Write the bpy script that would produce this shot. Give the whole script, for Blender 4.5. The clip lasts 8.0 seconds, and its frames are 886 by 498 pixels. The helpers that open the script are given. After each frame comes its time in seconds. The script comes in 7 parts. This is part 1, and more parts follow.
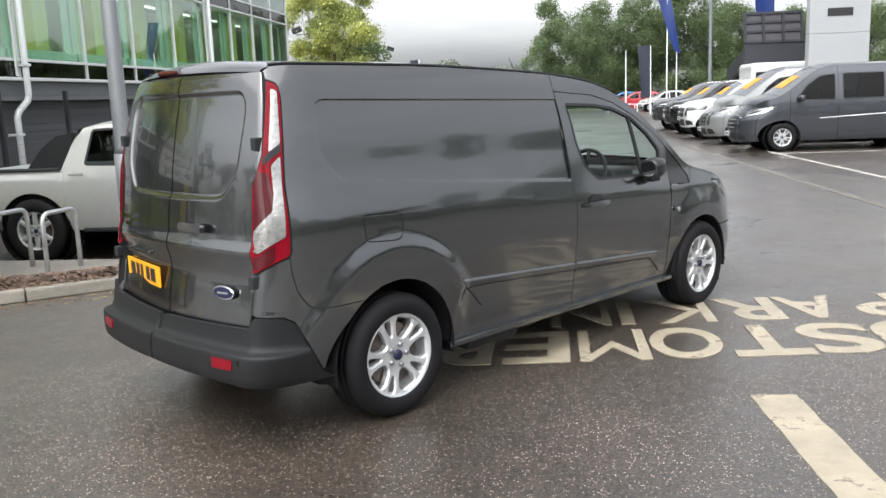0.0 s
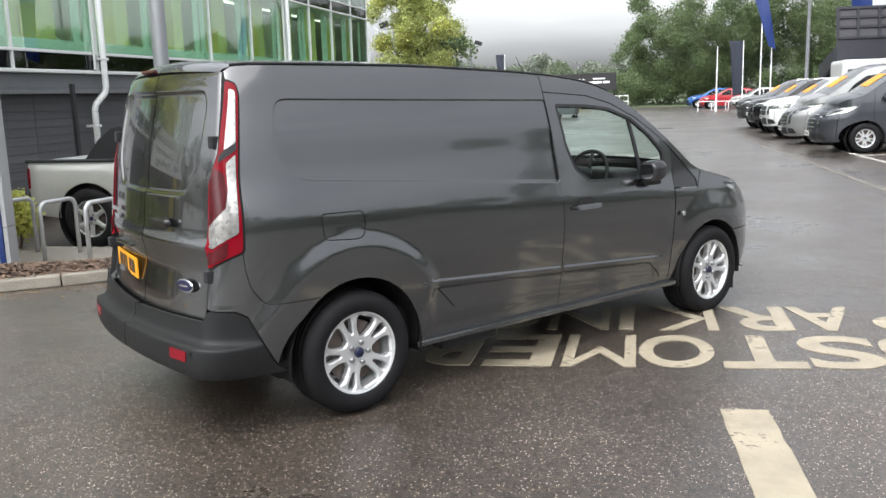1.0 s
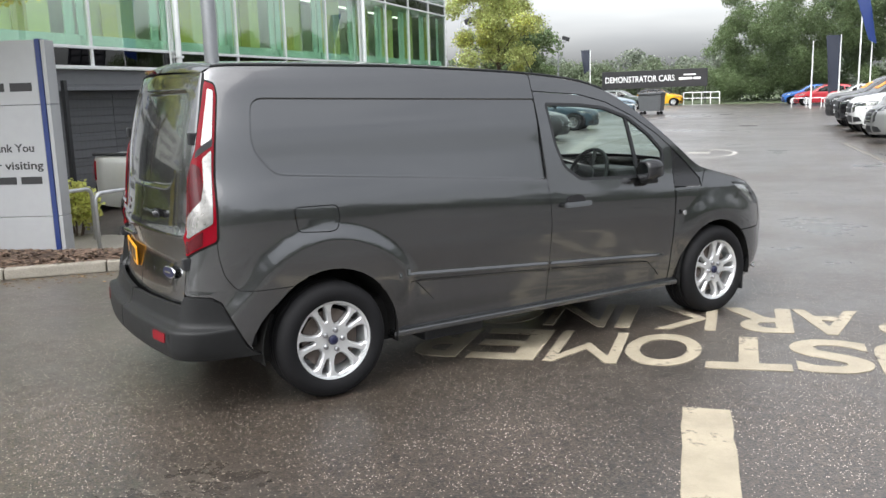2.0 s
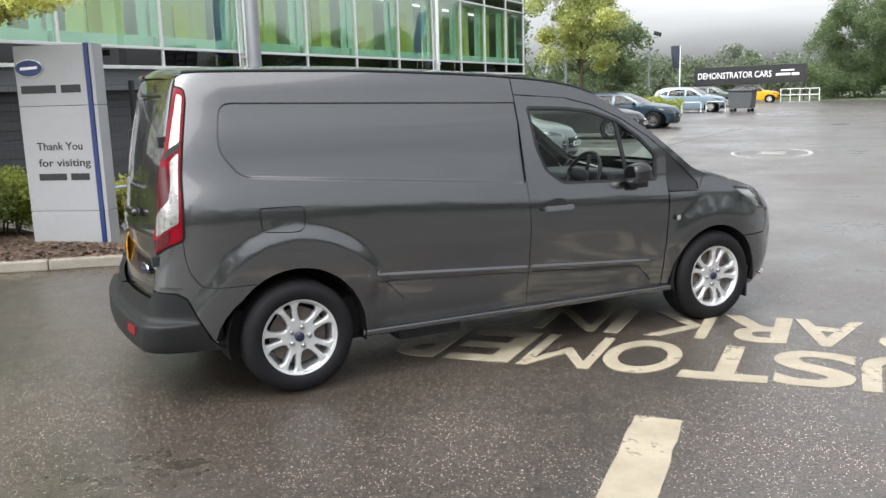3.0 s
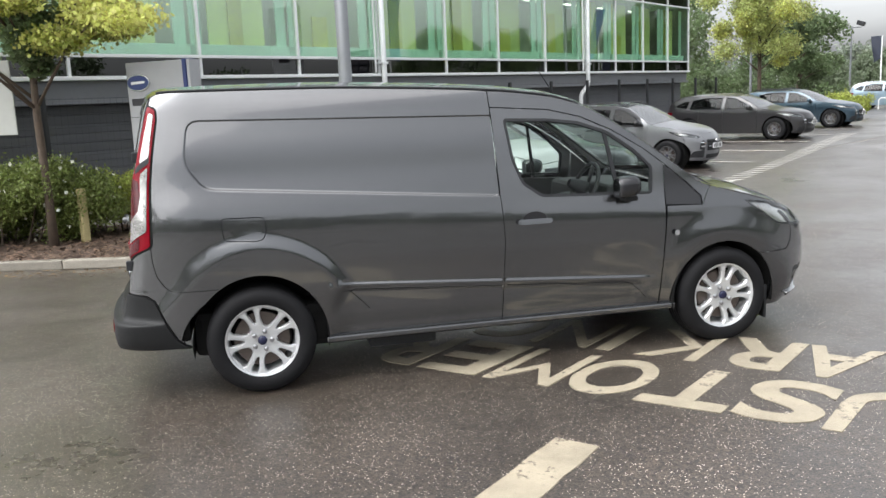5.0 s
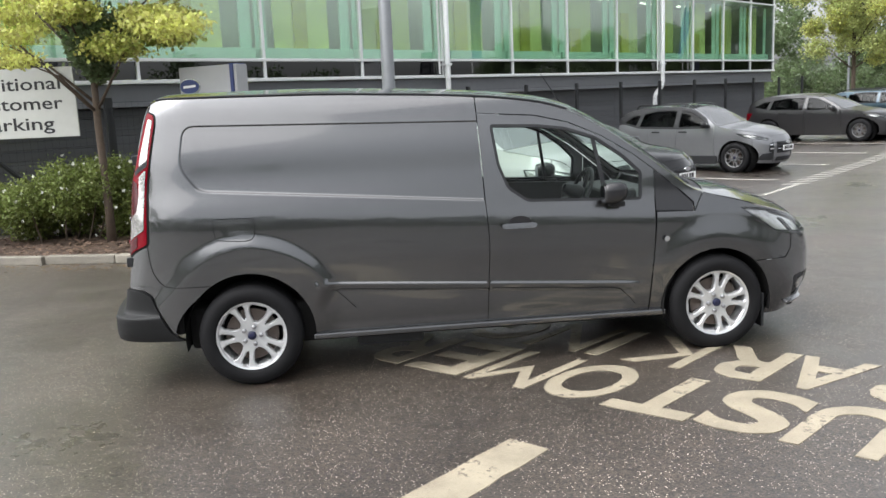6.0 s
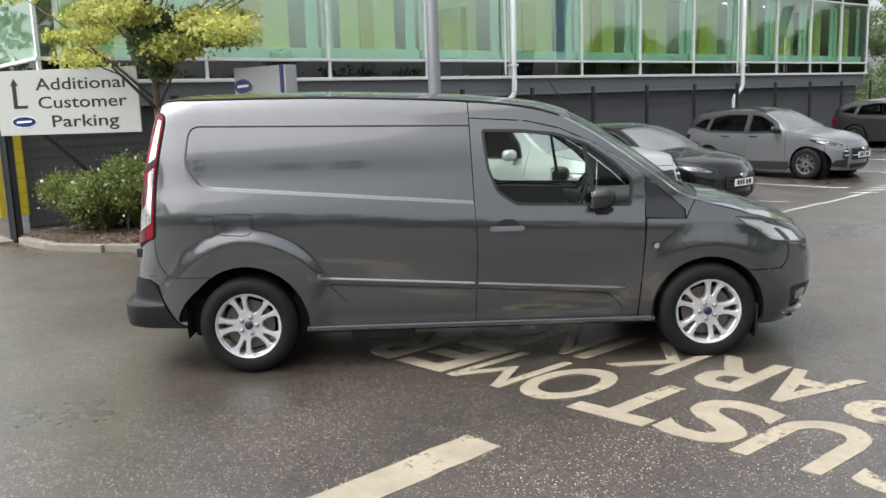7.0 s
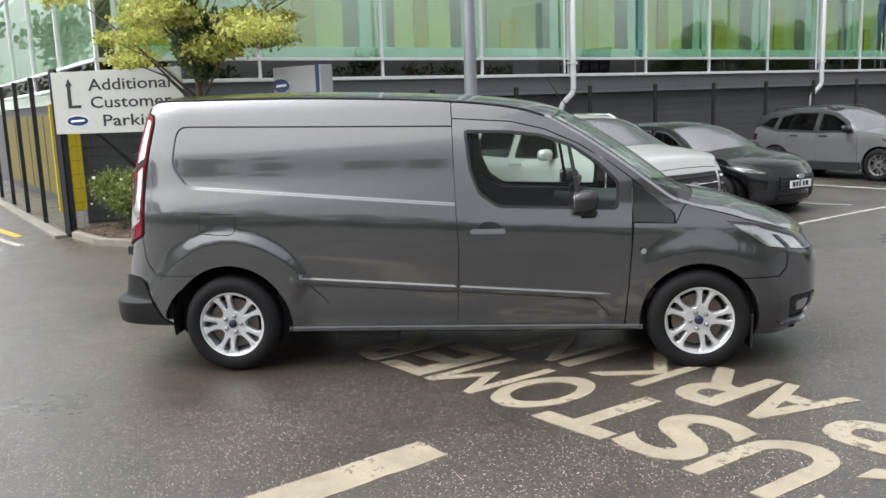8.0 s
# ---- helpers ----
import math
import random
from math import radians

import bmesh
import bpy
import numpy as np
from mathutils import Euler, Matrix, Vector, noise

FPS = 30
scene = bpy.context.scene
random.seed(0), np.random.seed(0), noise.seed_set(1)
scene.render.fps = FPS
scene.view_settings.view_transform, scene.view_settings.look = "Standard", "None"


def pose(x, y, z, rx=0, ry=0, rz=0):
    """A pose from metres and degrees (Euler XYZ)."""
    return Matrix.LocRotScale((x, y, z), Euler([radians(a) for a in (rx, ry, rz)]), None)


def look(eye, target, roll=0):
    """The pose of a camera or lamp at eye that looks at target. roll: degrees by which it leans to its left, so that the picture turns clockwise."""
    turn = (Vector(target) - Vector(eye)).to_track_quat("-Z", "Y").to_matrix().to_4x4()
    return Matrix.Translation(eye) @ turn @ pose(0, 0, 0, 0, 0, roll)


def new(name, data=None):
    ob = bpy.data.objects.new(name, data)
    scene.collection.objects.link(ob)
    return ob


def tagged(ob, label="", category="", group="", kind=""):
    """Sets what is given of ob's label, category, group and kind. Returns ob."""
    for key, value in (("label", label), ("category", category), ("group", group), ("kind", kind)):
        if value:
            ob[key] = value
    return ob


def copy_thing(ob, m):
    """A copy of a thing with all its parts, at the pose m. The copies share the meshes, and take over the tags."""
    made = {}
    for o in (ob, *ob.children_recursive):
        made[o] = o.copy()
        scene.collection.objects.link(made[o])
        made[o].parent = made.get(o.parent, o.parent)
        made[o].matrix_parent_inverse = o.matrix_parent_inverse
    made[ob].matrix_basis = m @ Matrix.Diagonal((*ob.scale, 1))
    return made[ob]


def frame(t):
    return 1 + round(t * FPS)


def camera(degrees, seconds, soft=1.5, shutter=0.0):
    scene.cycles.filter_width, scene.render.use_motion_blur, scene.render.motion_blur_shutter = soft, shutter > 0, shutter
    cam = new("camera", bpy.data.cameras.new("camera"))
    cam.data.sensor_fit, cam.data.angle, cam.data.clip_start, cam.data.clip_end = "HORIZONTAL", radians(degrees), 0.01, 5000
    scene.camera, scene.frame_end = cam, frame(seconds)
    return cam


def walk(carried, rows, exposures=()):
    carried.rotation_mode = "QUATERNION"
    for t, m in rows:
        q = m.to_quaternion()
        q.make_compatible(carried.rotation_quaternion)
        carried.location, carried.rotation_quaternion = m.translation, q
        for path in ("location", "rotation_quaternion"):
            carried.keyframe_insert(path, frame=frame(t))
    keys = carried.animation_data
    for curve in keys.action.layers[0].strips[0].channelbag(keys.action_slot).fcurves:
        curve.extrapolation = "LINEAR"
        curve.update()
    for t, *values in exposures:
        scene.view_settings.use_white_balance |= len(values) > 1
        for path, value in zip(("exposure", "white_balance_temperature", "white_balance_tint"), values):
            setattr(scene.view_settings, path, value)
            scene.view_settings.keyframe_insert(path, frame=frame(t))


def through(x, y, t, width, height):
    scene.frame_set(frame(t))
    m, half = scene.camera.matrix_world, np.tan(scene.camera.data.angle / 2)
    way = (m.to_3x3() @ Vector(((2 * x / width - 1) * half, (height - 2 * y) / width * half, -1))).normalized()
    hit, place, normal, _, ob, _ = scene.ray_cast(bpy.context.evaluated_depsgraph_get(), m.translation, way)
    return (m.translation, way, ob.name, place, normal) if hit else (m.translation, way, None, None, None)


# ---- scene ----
cam = camera(54.8, 8.0)
PATH = [
    (0, (0.191, 0.104, 1.629), (-0.056, 2.057, 1.279), -2.2),
    (0.5, (0.515, 0.118, 1.617), (0.165, 2.055, 1.263), -1.9),
    (1, (0.839, 0.212, 1.64), (0.386, 2.127, 1.284), -1.7),
    (1.5, (1.178, 0.23, 1.632), (0.621, 2.117, 1.275), -1.4),
    (1.7, (1.293, 0.213, 1.63), (0.699, 2.09, 1.273), -1.5),
    (2.8, (2.056, 0.396, 1.694), (1.238, 2.185, 1.328), -1.7),
    (3, (2.177, 0.439, 1.668), (1.325, 2.211, 1.306), -1.7),
    (3.5, (2.554, 0.524, 1.687), (1.608, 2.248, 1.327), -2.0),
    (4, (2.819, 0.73, 1.669), (1.774, 2.398, 1.313), -2.3),
    (4.5, (3.056, 0.923, 1.706), (1.918, 2.529, 1.355), -2.5),
    (5.8, (3.847, 1.376, 1.715), (2.493, 2.808, 1.371), -2.7),
    (6, (3.944, 1.443, 1.723), (2.56, 2.846, 1.382), -2.7),
    (6.5, (4.224, 1.616, 1.717), (2.768, 2.945, 1.38), -2.4),
    (7, (4.509, 1.813, 1.737), (2.983, 3.061, 1.401), -2.0),
    (7.2, (4.594, 1.921, 1.733), (3.04, 3.135, 1.403), -2.1),
    (7.5, (4.694, 2.111, 1.724), (3.104, 3.277, 1.389), -1.9),
    (8, (4.852, 2.409, 1.729), (3.207, 3.497, 1.395), -2.1),
]
walk(cam, [(t, look(eye, target, roll)) for t, eye, target, roll in PATH], [(0, 1.56), (4.5, 1.61), (8, 1.40)])

# ---- light ----
SUN_AZ, SUN_EL = 200, 58
world = bpy.data.worlds.new("overcast_sky")
scene.world = world
world.use_nodes = True
wt = world.node_tree
wt.nodes.clear()


def wnode(kind, **kw):
    n = wt.nodes.new(kind)
    for k, v in kw.items():
        if k in n.inputs:
            n.inputs[k].default_value = v
    return n


sky = wnode("ShaderNodeTexSky")
sky.sky_type, sky.sun_disc = "NISHITA", False
sky.sun_elevation, sky.sun_rotation = radians(SUN_EL), radians(SUN_AZ)
sky.air_density, sky.dust_density = 1.0, 4.0
grey = wnode("ShaderNodeHueSaturation", Saturation=0.12, Value=1.0)
coord = wnode("ShaderNodeTexCoord")
squash = wnode("ShaderNodeMapping")
squash.inputs["Scale"].default_value = (1.0, 1.0, 6.0)
squash.inputs["Location"].default_value = (3.1, 1.7, 0.4)
cloud = wnode("ShaderNodeTexNoise", Scale=1.6, Detail=5.0, Roughness=0.55)
ramp = wnode("ShaderNodeValToRGB")
ramp.color_ramp.elements[0].position, ramp.color_ramp.elements[0].color = 0.36, (1.22, 1.26, 1.32, 1)
ramp.color_ramp.elements[1].position, ramp.color_ramp.elements[1].color = 0.66, (1.75, 1.77, 1.79, 1)
# an overcast sky is brighter overhead than at its rim
axes = wnode("ShaderNodeSeparateXYZ")
lift = wnode("ShaderNodeValToRGB")
for at, v in ((0.0, 0.615), (0.10, 0.58), (0.22, 0.57), (0.45, 0.64), (1.0, 0.86)):
    el = lift.color_ramp.elements[0 if at == 0 else -1] if at in (0.0, 1.0) else lift.color_ramp.elements.new(at)
    el.position, el.color = at, (v, v, v, 1)
zen = wt.nodes.new("ShaderNodeMix")
zen.data_type, zen.blend_type = "RGBA", "MULTIPLY"
zen.inputs["Factor"].default_value = 1.0
mul = wt.nodes.new("ShaderNodeMix")
mul.data_type, mul.blend_type = "RGBA", "MULTIPLY"
mul.inputs["Factor"].default_value = 1.0
back = wnode("ShaderNodeBackground", Strength=0.124)
wout = wt.nodes.new("ShaderNodeOutputWorld")
wt.links.new(sky.outputs[0], grey.inputs["Color"])
wt.links.new(coord.outputs["Generated"], squash.inputs[0])
wt.links.new(squash.outputs[0], cloud.inputs["Vector"])
wt.links.new(cloud.outputs["Fac"], ramp.inputs[0])
wt.links.new(grey.outputs[0], mul.inputs[6])
wt.links.new(ramp.outputs[0], mul.inputs[7])
wt.links.new(coord.outputs["Generated"], axes.inputs[0])
wt.links.new(axes.outputs["Z"], lift.inputs[0])
wt.links.new(mul.outputs[2], zen.inputs[6])
wt.links.new(lift.outputs[0], zen.inputs[7])
wt.links.new(zen.outputs[2], back.inputs[0])
wt.links.new(back.outputs[0], wout.inputs[0])

sun = new("sun", bpy.data.lights.new("sun", "SUN"))
sun.data.energy, sun.data.angle, sun.data.color = 0.95, radians(105), (1.0, 0.97, 0.93)
sa, se = radians(SUN_AZ), radians(SUN_EL)
sun.matrix_world = look((0, 0, 60), (-60 * math.sin(sa) * math.cos(se), -60 * math.cos(sa) * math.cos(se), 60 - 60 * math.sin(se)))

# ---- materials ----
MATS = {}


def mat(name, color, rough=0.5, metal=0.0, vary=0.12, scale=6.0, bump=0.0, bscale=60.0, coat=0.0, sheen=0.0, island=0.0, obrand=0.0, emit=0.0, flakes=0.0, rvary=0.0):
    """A surface with two scales of variation in colour and roughness, and fine relief."""
    if name in MATS:
        return MATS[name]
    m = bpy.data.materials.new(name)
    m.use_nodes = True
    nt = m.node_tree
    b = nt.nodes["Principled BSDF"]
    b.inputs["Roughness"].default_value, b.inputs["Metallic"].default_value = rough, metal
    b.inputs["Coat Weight"].default_value, b.inputs["Coat Roughness"].default_value = coat, 0.045
    tc = nt.nodes.new("ShaderNodeTexCoord")
    n1 = nt.nodes.new("ShaderNodeTexNoise")
    n1.inputs["Scale"].default_value, n1.inputs["Detail"].default_value = scale, 6.0
    n2 = nt.nodes.new("ShaderNodeTexNoise")
    n2.inputs["Scale"].default_value, n2.inputs["Detail"].default_value = scale * 9, 3.0
    for n in (n1, n2):
        nt.links.new(tc.outputs["Object"], n.inputs["Vector"])
    add = nt.nodes.new("ShaderNodeMath")
    add.operation = "ADD"
    nt.links.new(n1.outputs["Fac"], add.inputs[0])
    nt.links.new(n2.outputs["Fac"], add.inputs[1])
    val = add.outputs[0]
    extra = None
    if island:
        extra = (nt.nodes.new("ShaderNodeNewGeometry").outputs["Random Per Island"], island)
    elif obrand:
        extra = (nt.nodes.new("ShaderNodeObjectInfo").outputs["Random"], obrand)
    mp = nt.nodes.new("ShaderNodeMapRange")
    mp.inputs["From Min"].default_value, mp.inputs["From Max"].default_value = 0.6, 1.4
    mp.inputs["To Min"].default_value, mp.inputs["To Max"].default_value = 1 - vary, 1 + vary
    nt.links.new(val, mp.inputs["Value"])
    value = mp.outputs[0]
    if extra:
        mr = nt.nodes.new("ShaderNodeMapRange")
        mr.inputs["To Min"].default_value, mr.inputs["To Max"].default_value = 1 - extra[1], 1 + extra[1]
        nt.links.new(extra[0], mr.inputs["Value"])
        mu = nt.nodes.new("ShaderNodeMath")
        mu.operation = "MULTIPLY"
        nt.links.new(value, mu.inputs[0])
        nt.links.new(mr.outputs[0], mu.inputs[1])
        value = mu.outputs[0]
    hsv = nt.nodes.new("ShaderNodeHueSaturation")
    hsv.inputs["Color"].default_value = (*color, 1)
    nt.links.new(value, hsv.inputs["Value"])
    nt.links.new(hsv.outputs[0], b.inputs["Base Color"])
    if rvary:
        rr = nt.nodes.new("ShaderNodeMapRange")
        rr.inputs["From Min"].default_value, rr.inputs["From Max"].default_value = 0.3, 0.7
        rr.inputs["To Min"].default_value, rr.inputs["To Max"].default_value = max(0.02, rough - rvary), rough + rvary
        nt.links.new(n1.outputs["Fac"], rr.inputs["Value"])
        nt.links.new(rr.outputs[0], b.inputs["Roughness"])
    if bump:
        bn = nt.nodes.new("ShaderNodeTexNoise")
        bn.inputs["Scale"].default_value, bn.inputs["Detail"].default_value = bscale, 4.0
        nt.links.new(tc.outputs["Object"], bn.inputs["Vector"])
        bp = nt.nodes.new("ShaderNodeBump")
        bp.inputs["Strength"].default_value, bp.inputs["Distance"].default_value = bump, 0.01
        nt.links.new(bn.outputs["Fac"], bp.inputs["Height"])
        nt.links.new(bp.outputs[0], b.inputs["Normal"])
    if emit:
        b.inputs["Emission Color"].default_value, b.inputs["Emission Strength"].default_value = (*color, 1), emit
    MATS[name] = m
    return m


def glass(name, tint, ior=1.5, rough=0.0, edge=0.9):
    """Tinted sheet glass: it lets tinted light through and mirrors by Fresnel."""
    if name in MATS:
        return MATS[name]
    m = bpy.data.materials.new(name)
    m.use_nodes = True
    nt = m.node_tree
    nt.nodes.clear()
    tr, gl = nt.nodes.new("ShaderNodeBsdfTransparent"), nt.nodes.new("ShaderNodeBsdfGlossy")
    tr.inputs[0].default_value = (*tint, 1)
    gl.inputs["Roughness"].default_value = rough
    fr, mx, out = nt.nodes.new("ShaderNodeLayerWeight"), nt.nodes.new("ShaderNodeMixShader"), nt.nodes.new("ShaderNodeOutputMaterial")
    fr.inputs["Blend"].default_value = 0.5
    f0 = 2 * ((ior - 1) / (ior + 1)) ** 2
    pw, sc = nt.nodes.new("ShaderNodeMath"), nt.nodes.new("ShaderNodeMath")
    pw.operation, sc.operation = "POWER", "MULTIPLY_ADD"
    pw.inputs[1].default_value, sc.inputs[1].default_value, sc.inputs[2].default_value = 5.0, edge - f0, f0
    nt.links.new(fr.outputs["Facing"], pw.inputs[0])
    nt.links.new(pw.outputs[0], sc.inputs[0])
    nt.links.new(sc.outputs[0], mx.inputs[0])
    nt.links.new(tr.outputs[0], mx.inputs[1])
    nt.links.new(gl.outputs[0], mx.inputs[2])
    nt.links.new(mx.outputs[0], out.inputs[0])
    MATS[name] = m
    return m


def leaf_mat(name, color, vary=0.45, through=0.35):
    """Leaves: matt green that lets some light through, each leaf a little different."""
    m = bpy.data.materials.new(name)
    m.use_nodes = True
    nt = m.node_tree
    nt.nodes.clear()
    geo, hsv, rnd = nt.nodes.new("ShaderNodeNewGeometry"), nt.nodes.new("ShaderNodeHueSaturation"), nt.nodes.new("ShaderNodeMapRange")
    hue = nt.nodes.new("ShaderNodeMapRange")
    hsv.inputs["Color"].default_value = (*color, 1)
    rnd.inputs["To Min"].default_value, rnd.inputs["To Max"].default_value = 1 - vary, 1 + vary
    hue.inputs["To Min"].default_value, hue.inputs["To Max"].default_value = 0.485, 0.515
    nt.links.new(geo.outputs["Random Per Island"], rnd.inputs["Value"])
    nt.links.new(geo.outputs["Random Per Island"], hue.inputs["Value"])
    nt.links.new(rnd.outputs[0], hsv.inputs["Value"])
    nt.links.new(hue.outputs[0], hsv.inputs["Hue"])
    b, t, mx, out = (nt.nodes.new(k) for k in ("ShaderNodeBsdfPrincipled", "ShaderNodeBsdfTranslucent", "ShaderNodeMixShader", "ShaderNodeOutputMaterial"))
    b.inputs["Roughness"].default_value = 0.5
    mx.inputs[0].default_value = through
    nt.links.new(hsv.outputs[0], b.inputs["Base Color"])
    nt.links.new(hsv.outputs[0], t.inputs["Color"])
    nt.links.new(b.outputs[0], mx.inputs[1])
    nt.links.new(t.outputs[0], mx.inputs[2])
    nt.links.new(mx.outputs[0], out.inputs[0])
    return m


def wet_asphalt():
    """Wet tarmac: dark binder with scattered pale chippings, damp sheen in large uneven patches."""
    m = bpy.data.materials.new("wet_asphalt")
    m.use_nodes = True
    nt = m.node_tree
    b = nt.nodes["Principled BSDF"]
    tc = nt.nodes.new("ShaderNodeTexCoord")

    def tex(kind, scale, detail=4.0, rough=0.5):
        n = nt.nodes.new(kind)
        n.inputs["Scale"].default_value = scale
        if kind == "ShaderNodeTexNoise":
            n.inputs["Detail"].default_value, n.inputs["Roughness"].default_value = detail, rough
        nt.links.new(tc.outputs["Object"], n.inputs["Vector"])
        return n

    def span(source, f0, f1, t0, t1):
        n = nt.nodes.new("ShaderNodeMapRange")
        for k, v in zip(("From Min", "From Max", "To Min", "To Max"), (f0, f1, t0, t1)):
            n.inputs[k].default_value = v
        nt.links.new(source, n.inputs["Value"])
        return n.outputs[0]

    def math_of(op, p, q):
        n = nt.nodes.new("ShaderNodeMath")
        n.operation = op
        for i, x in enumerate((p, q)):
            if isinstance(x, (int, float)):
                n.inputs[i].default_value = x
            else:
                nt.links.new(x, n.inputs[i])
        return n.outputs[0]
    stones, big = tex("ShaderNodeTexVoronoi", 118), tex("ShaderNodeTexVoronoi", 68)
    patch, broad, fine = tex("ShaderNodeTexNoise", 0.7, 6, 0.6), tex("ShaderNodeTexNoise", 0.17, 3), tex("ShaderNodeTexNoise", 260, 2)
    mid = tex("ShaderNodeTexNoise", 9, 5, 0.65)
    base = nt.nodes.new("ShaderNodeValToRGB")
    e = base.color_ramp.elements
    e[0].position, e[0].color = 0.28, (0.0075, 0.0056, 0.0042, 1)
    e[1].position, e[1].color = 0.72, (0.0700, 0.0535, 0.0405, 1)
    grain = nt.nodes.new("ShaderNodeSeparateColor")
    nt.links.new(stones.outputs["Color"], grain.inputs[0])
    nt.links.new(math_of("ADD", math_of("MULTIPLY", grain.outputs[1], .6), math_of("MULTIPLY", fine.outputs["Fac"], .4)), base.inputs[0])

    def dots(v, share, size):
        s = nt.nodes.new("ShaderNodeSeparateColor")
        nt.links.new(v.outputs["Color"], s.inputs[0])
        return math_of("MULTIPLY", span(s.outputs[0], share, share + .02, 0, 1), span(v.outputs["Distance"], size, size * .7, 0, 1))
    pale = math_of("MAXIMUM", dots(stones, .895, .42), dots(big, .955, .24))
    chips = nt.nodes.new("ShaderNodeMix")
    chips.data_type = "RGBA"
    chips.inputs[7].default_value = (0.66, 0.58, 0.48, 1)
    nt.links.new(pale, chips.inputs[0])
    nt.links.new(base.outputs[0], chips.inputs[6])
    hsv = nt.nodes.new("ShaderNodeHueSaturation")
    nt.links.new(chips.outputs[2], hsv.inputs["Color"])
    nt.links.new(math_of("MULTIPLY", span(patch.outputs["Fac"], .3, .7, .62, 1.34), span(mid.outputs["Fac"], .3, .7, .82, 1.18)), hsv.inputs["Value"])
    nt.links.new(hsv.outputs[0], b.inputs["Base Color"])
    damp = math_of("ADD", math_of("ADD", patch.outputs["Fac"], broad.outputs["Fac"]), math_of("MULTIPLY", mid.outputs["Fac"], .35))
    nt.links.new(span(damp, .85, 1.35, .36, .56), b.inputs["Roughness"])
    b.inputs["Specular IOR Level"].default_value = 0.5
    b.inputs["Coat IOR"].default_value = 1.5
    nt.links.new(span(damp, .85, 1.35, 1.0, .8), b.inputs["Coat Weight"])
    nt.links.new(span(damp, .85, 1.35, .22, .44), b.inputs["Coat Roughness"])
    bp = nt.nodes.new("ShaderNodeBump")
    bp.inputs["Strength"].default_value, bp.inputs["Distance"].default_value = 0.05, 0.02
    nt.links.new(mid.outputs["Fac"], bp.inputs["Height"])
    bs = nt.nodes.new("ShaderNodeBump")
    bs.inputs["Strength"].default_value, bs.inputs["Distance"].default_value = 0.5, 0.003
    nt.links.new(stones.outputs["Distance"], bs.inputs["Height"])
    nt.links.new(bp.outputs[0], bs.inputs["Normal"])
    nt.links.new(bs.outputs[0], b.inputs["Normal"])
    return m


ASPHALT = wet_asphalt()
PAINT_VAN = mat("magnetic_grey_paint", (0.100, 0.102, 0.106), 0.245, 0.95, vary=0.05, scale=2.0, coat=1.0)
PAINT_VAN.node_tree.nodes["Principled BSDF"].inputs["Coat IOR"].default_value = 1.65
TRIM = mat("black_plastic_trim", (0.022, 0.023, 0.025), 0.5, vary=0.15, bump=0.15, bscale=400)
DARK = mat("dark_underbody", (0.008, 0.008, 0.008), 0.8)
CABIN = mat("dark_grey_cabin", (0.03, 0.03, 0.032), 0.7, vary=0.1)
RUBBER = mat("tyre_rubber", (0.006, 0.006, 0.007), 0.75, vary=0.2, bump=0.1, bscale=120)
for m_ in (TRIM, RUBBER, DARK):
    m_.node_tree.nodes["Principled BSDF"].inputs["Specular IOR Level"].default_value = 0.25
ALLOY = mat("silver_alloy", (0.62, 0.63, 0.64), 0.30, 0.6, vary=0.05)
STEEL = mat("galvanised_steel", (0.52, 0.53, 0.54), 0.38, 0.7, vary=0.15, scale=12)
NUT = mat("steel_wheel_nut", (0.34, 0.34, 0.35), 0.28, 0.9)
CHROME = mat("chrome", (0.75, 0.76, 0.78), 0.1, 1.0, vary=0.03)
CAPNAVY = mat("navy_cap", (0.008, 0.010, 0.040), 0.35, vary=0.05)
DISC = mat("brake_disc", (0.12, 0.10, 0.09), 0.45, 0.8)
GLASS_CAR = glass("car_glass", (0.84, 0.92, 0.88), 1.2)
GLASS_SCREEN = glass("rainy_windscreen", (0.36, 0.44, 0.43), 3.0, 0.22)
GLASS_DARK = glass("dark_car_glass", (0.10, 0.12, 0.12), 1.2, 0.0, 0.4)
GLASS_LAMP = glass("lamp_lens", (0.9, 0.92, 0.93))
RED_LENS = mat("red_lens", (0.16, 0.002, 0.008), 0.12, vary=0.25, scale=18)
RED_LENS.node_tree.nodes["Principled BSDF"].inputs["Specular IOR Level"].default_value = 0.2
DARKRED_LENS = mat("dark_red_lens", (0.055, 0.002, 0.005), 0.14, vary=0.35, scale=18)
CLEAR_LENS = mat("clear_reflector", (0.40, 0.39, 0.38), 0.15, 0.7, vary=0.35, scale=5, coat=1.0, bump=0.12, bscale=45)
LAMPCHROME = mat("bright_lamp_reflector", (0.62, 0.61, 0.58), 0.16, 0.95, vary=0.3, scale=14)
BUMPER = mat("dark_bumper_plastic", (0.012, 0.0125, 0.013), 0.5, vary=0.15, bump=0.1, bscale=400)
BUMPER.node_tree.nodes["Principled BSDF"].inputs["Specular IOR Level"].default_value = 0.22
GLOSSBLACK = mat("gloss_black_plastic", (0.018, 0.018, 0.02), 0.12, vary=0.05)
WHITE_PAINT = mat("white_enamel", (0.78, 0.79, 0.79), 0.35, vary=0.05)


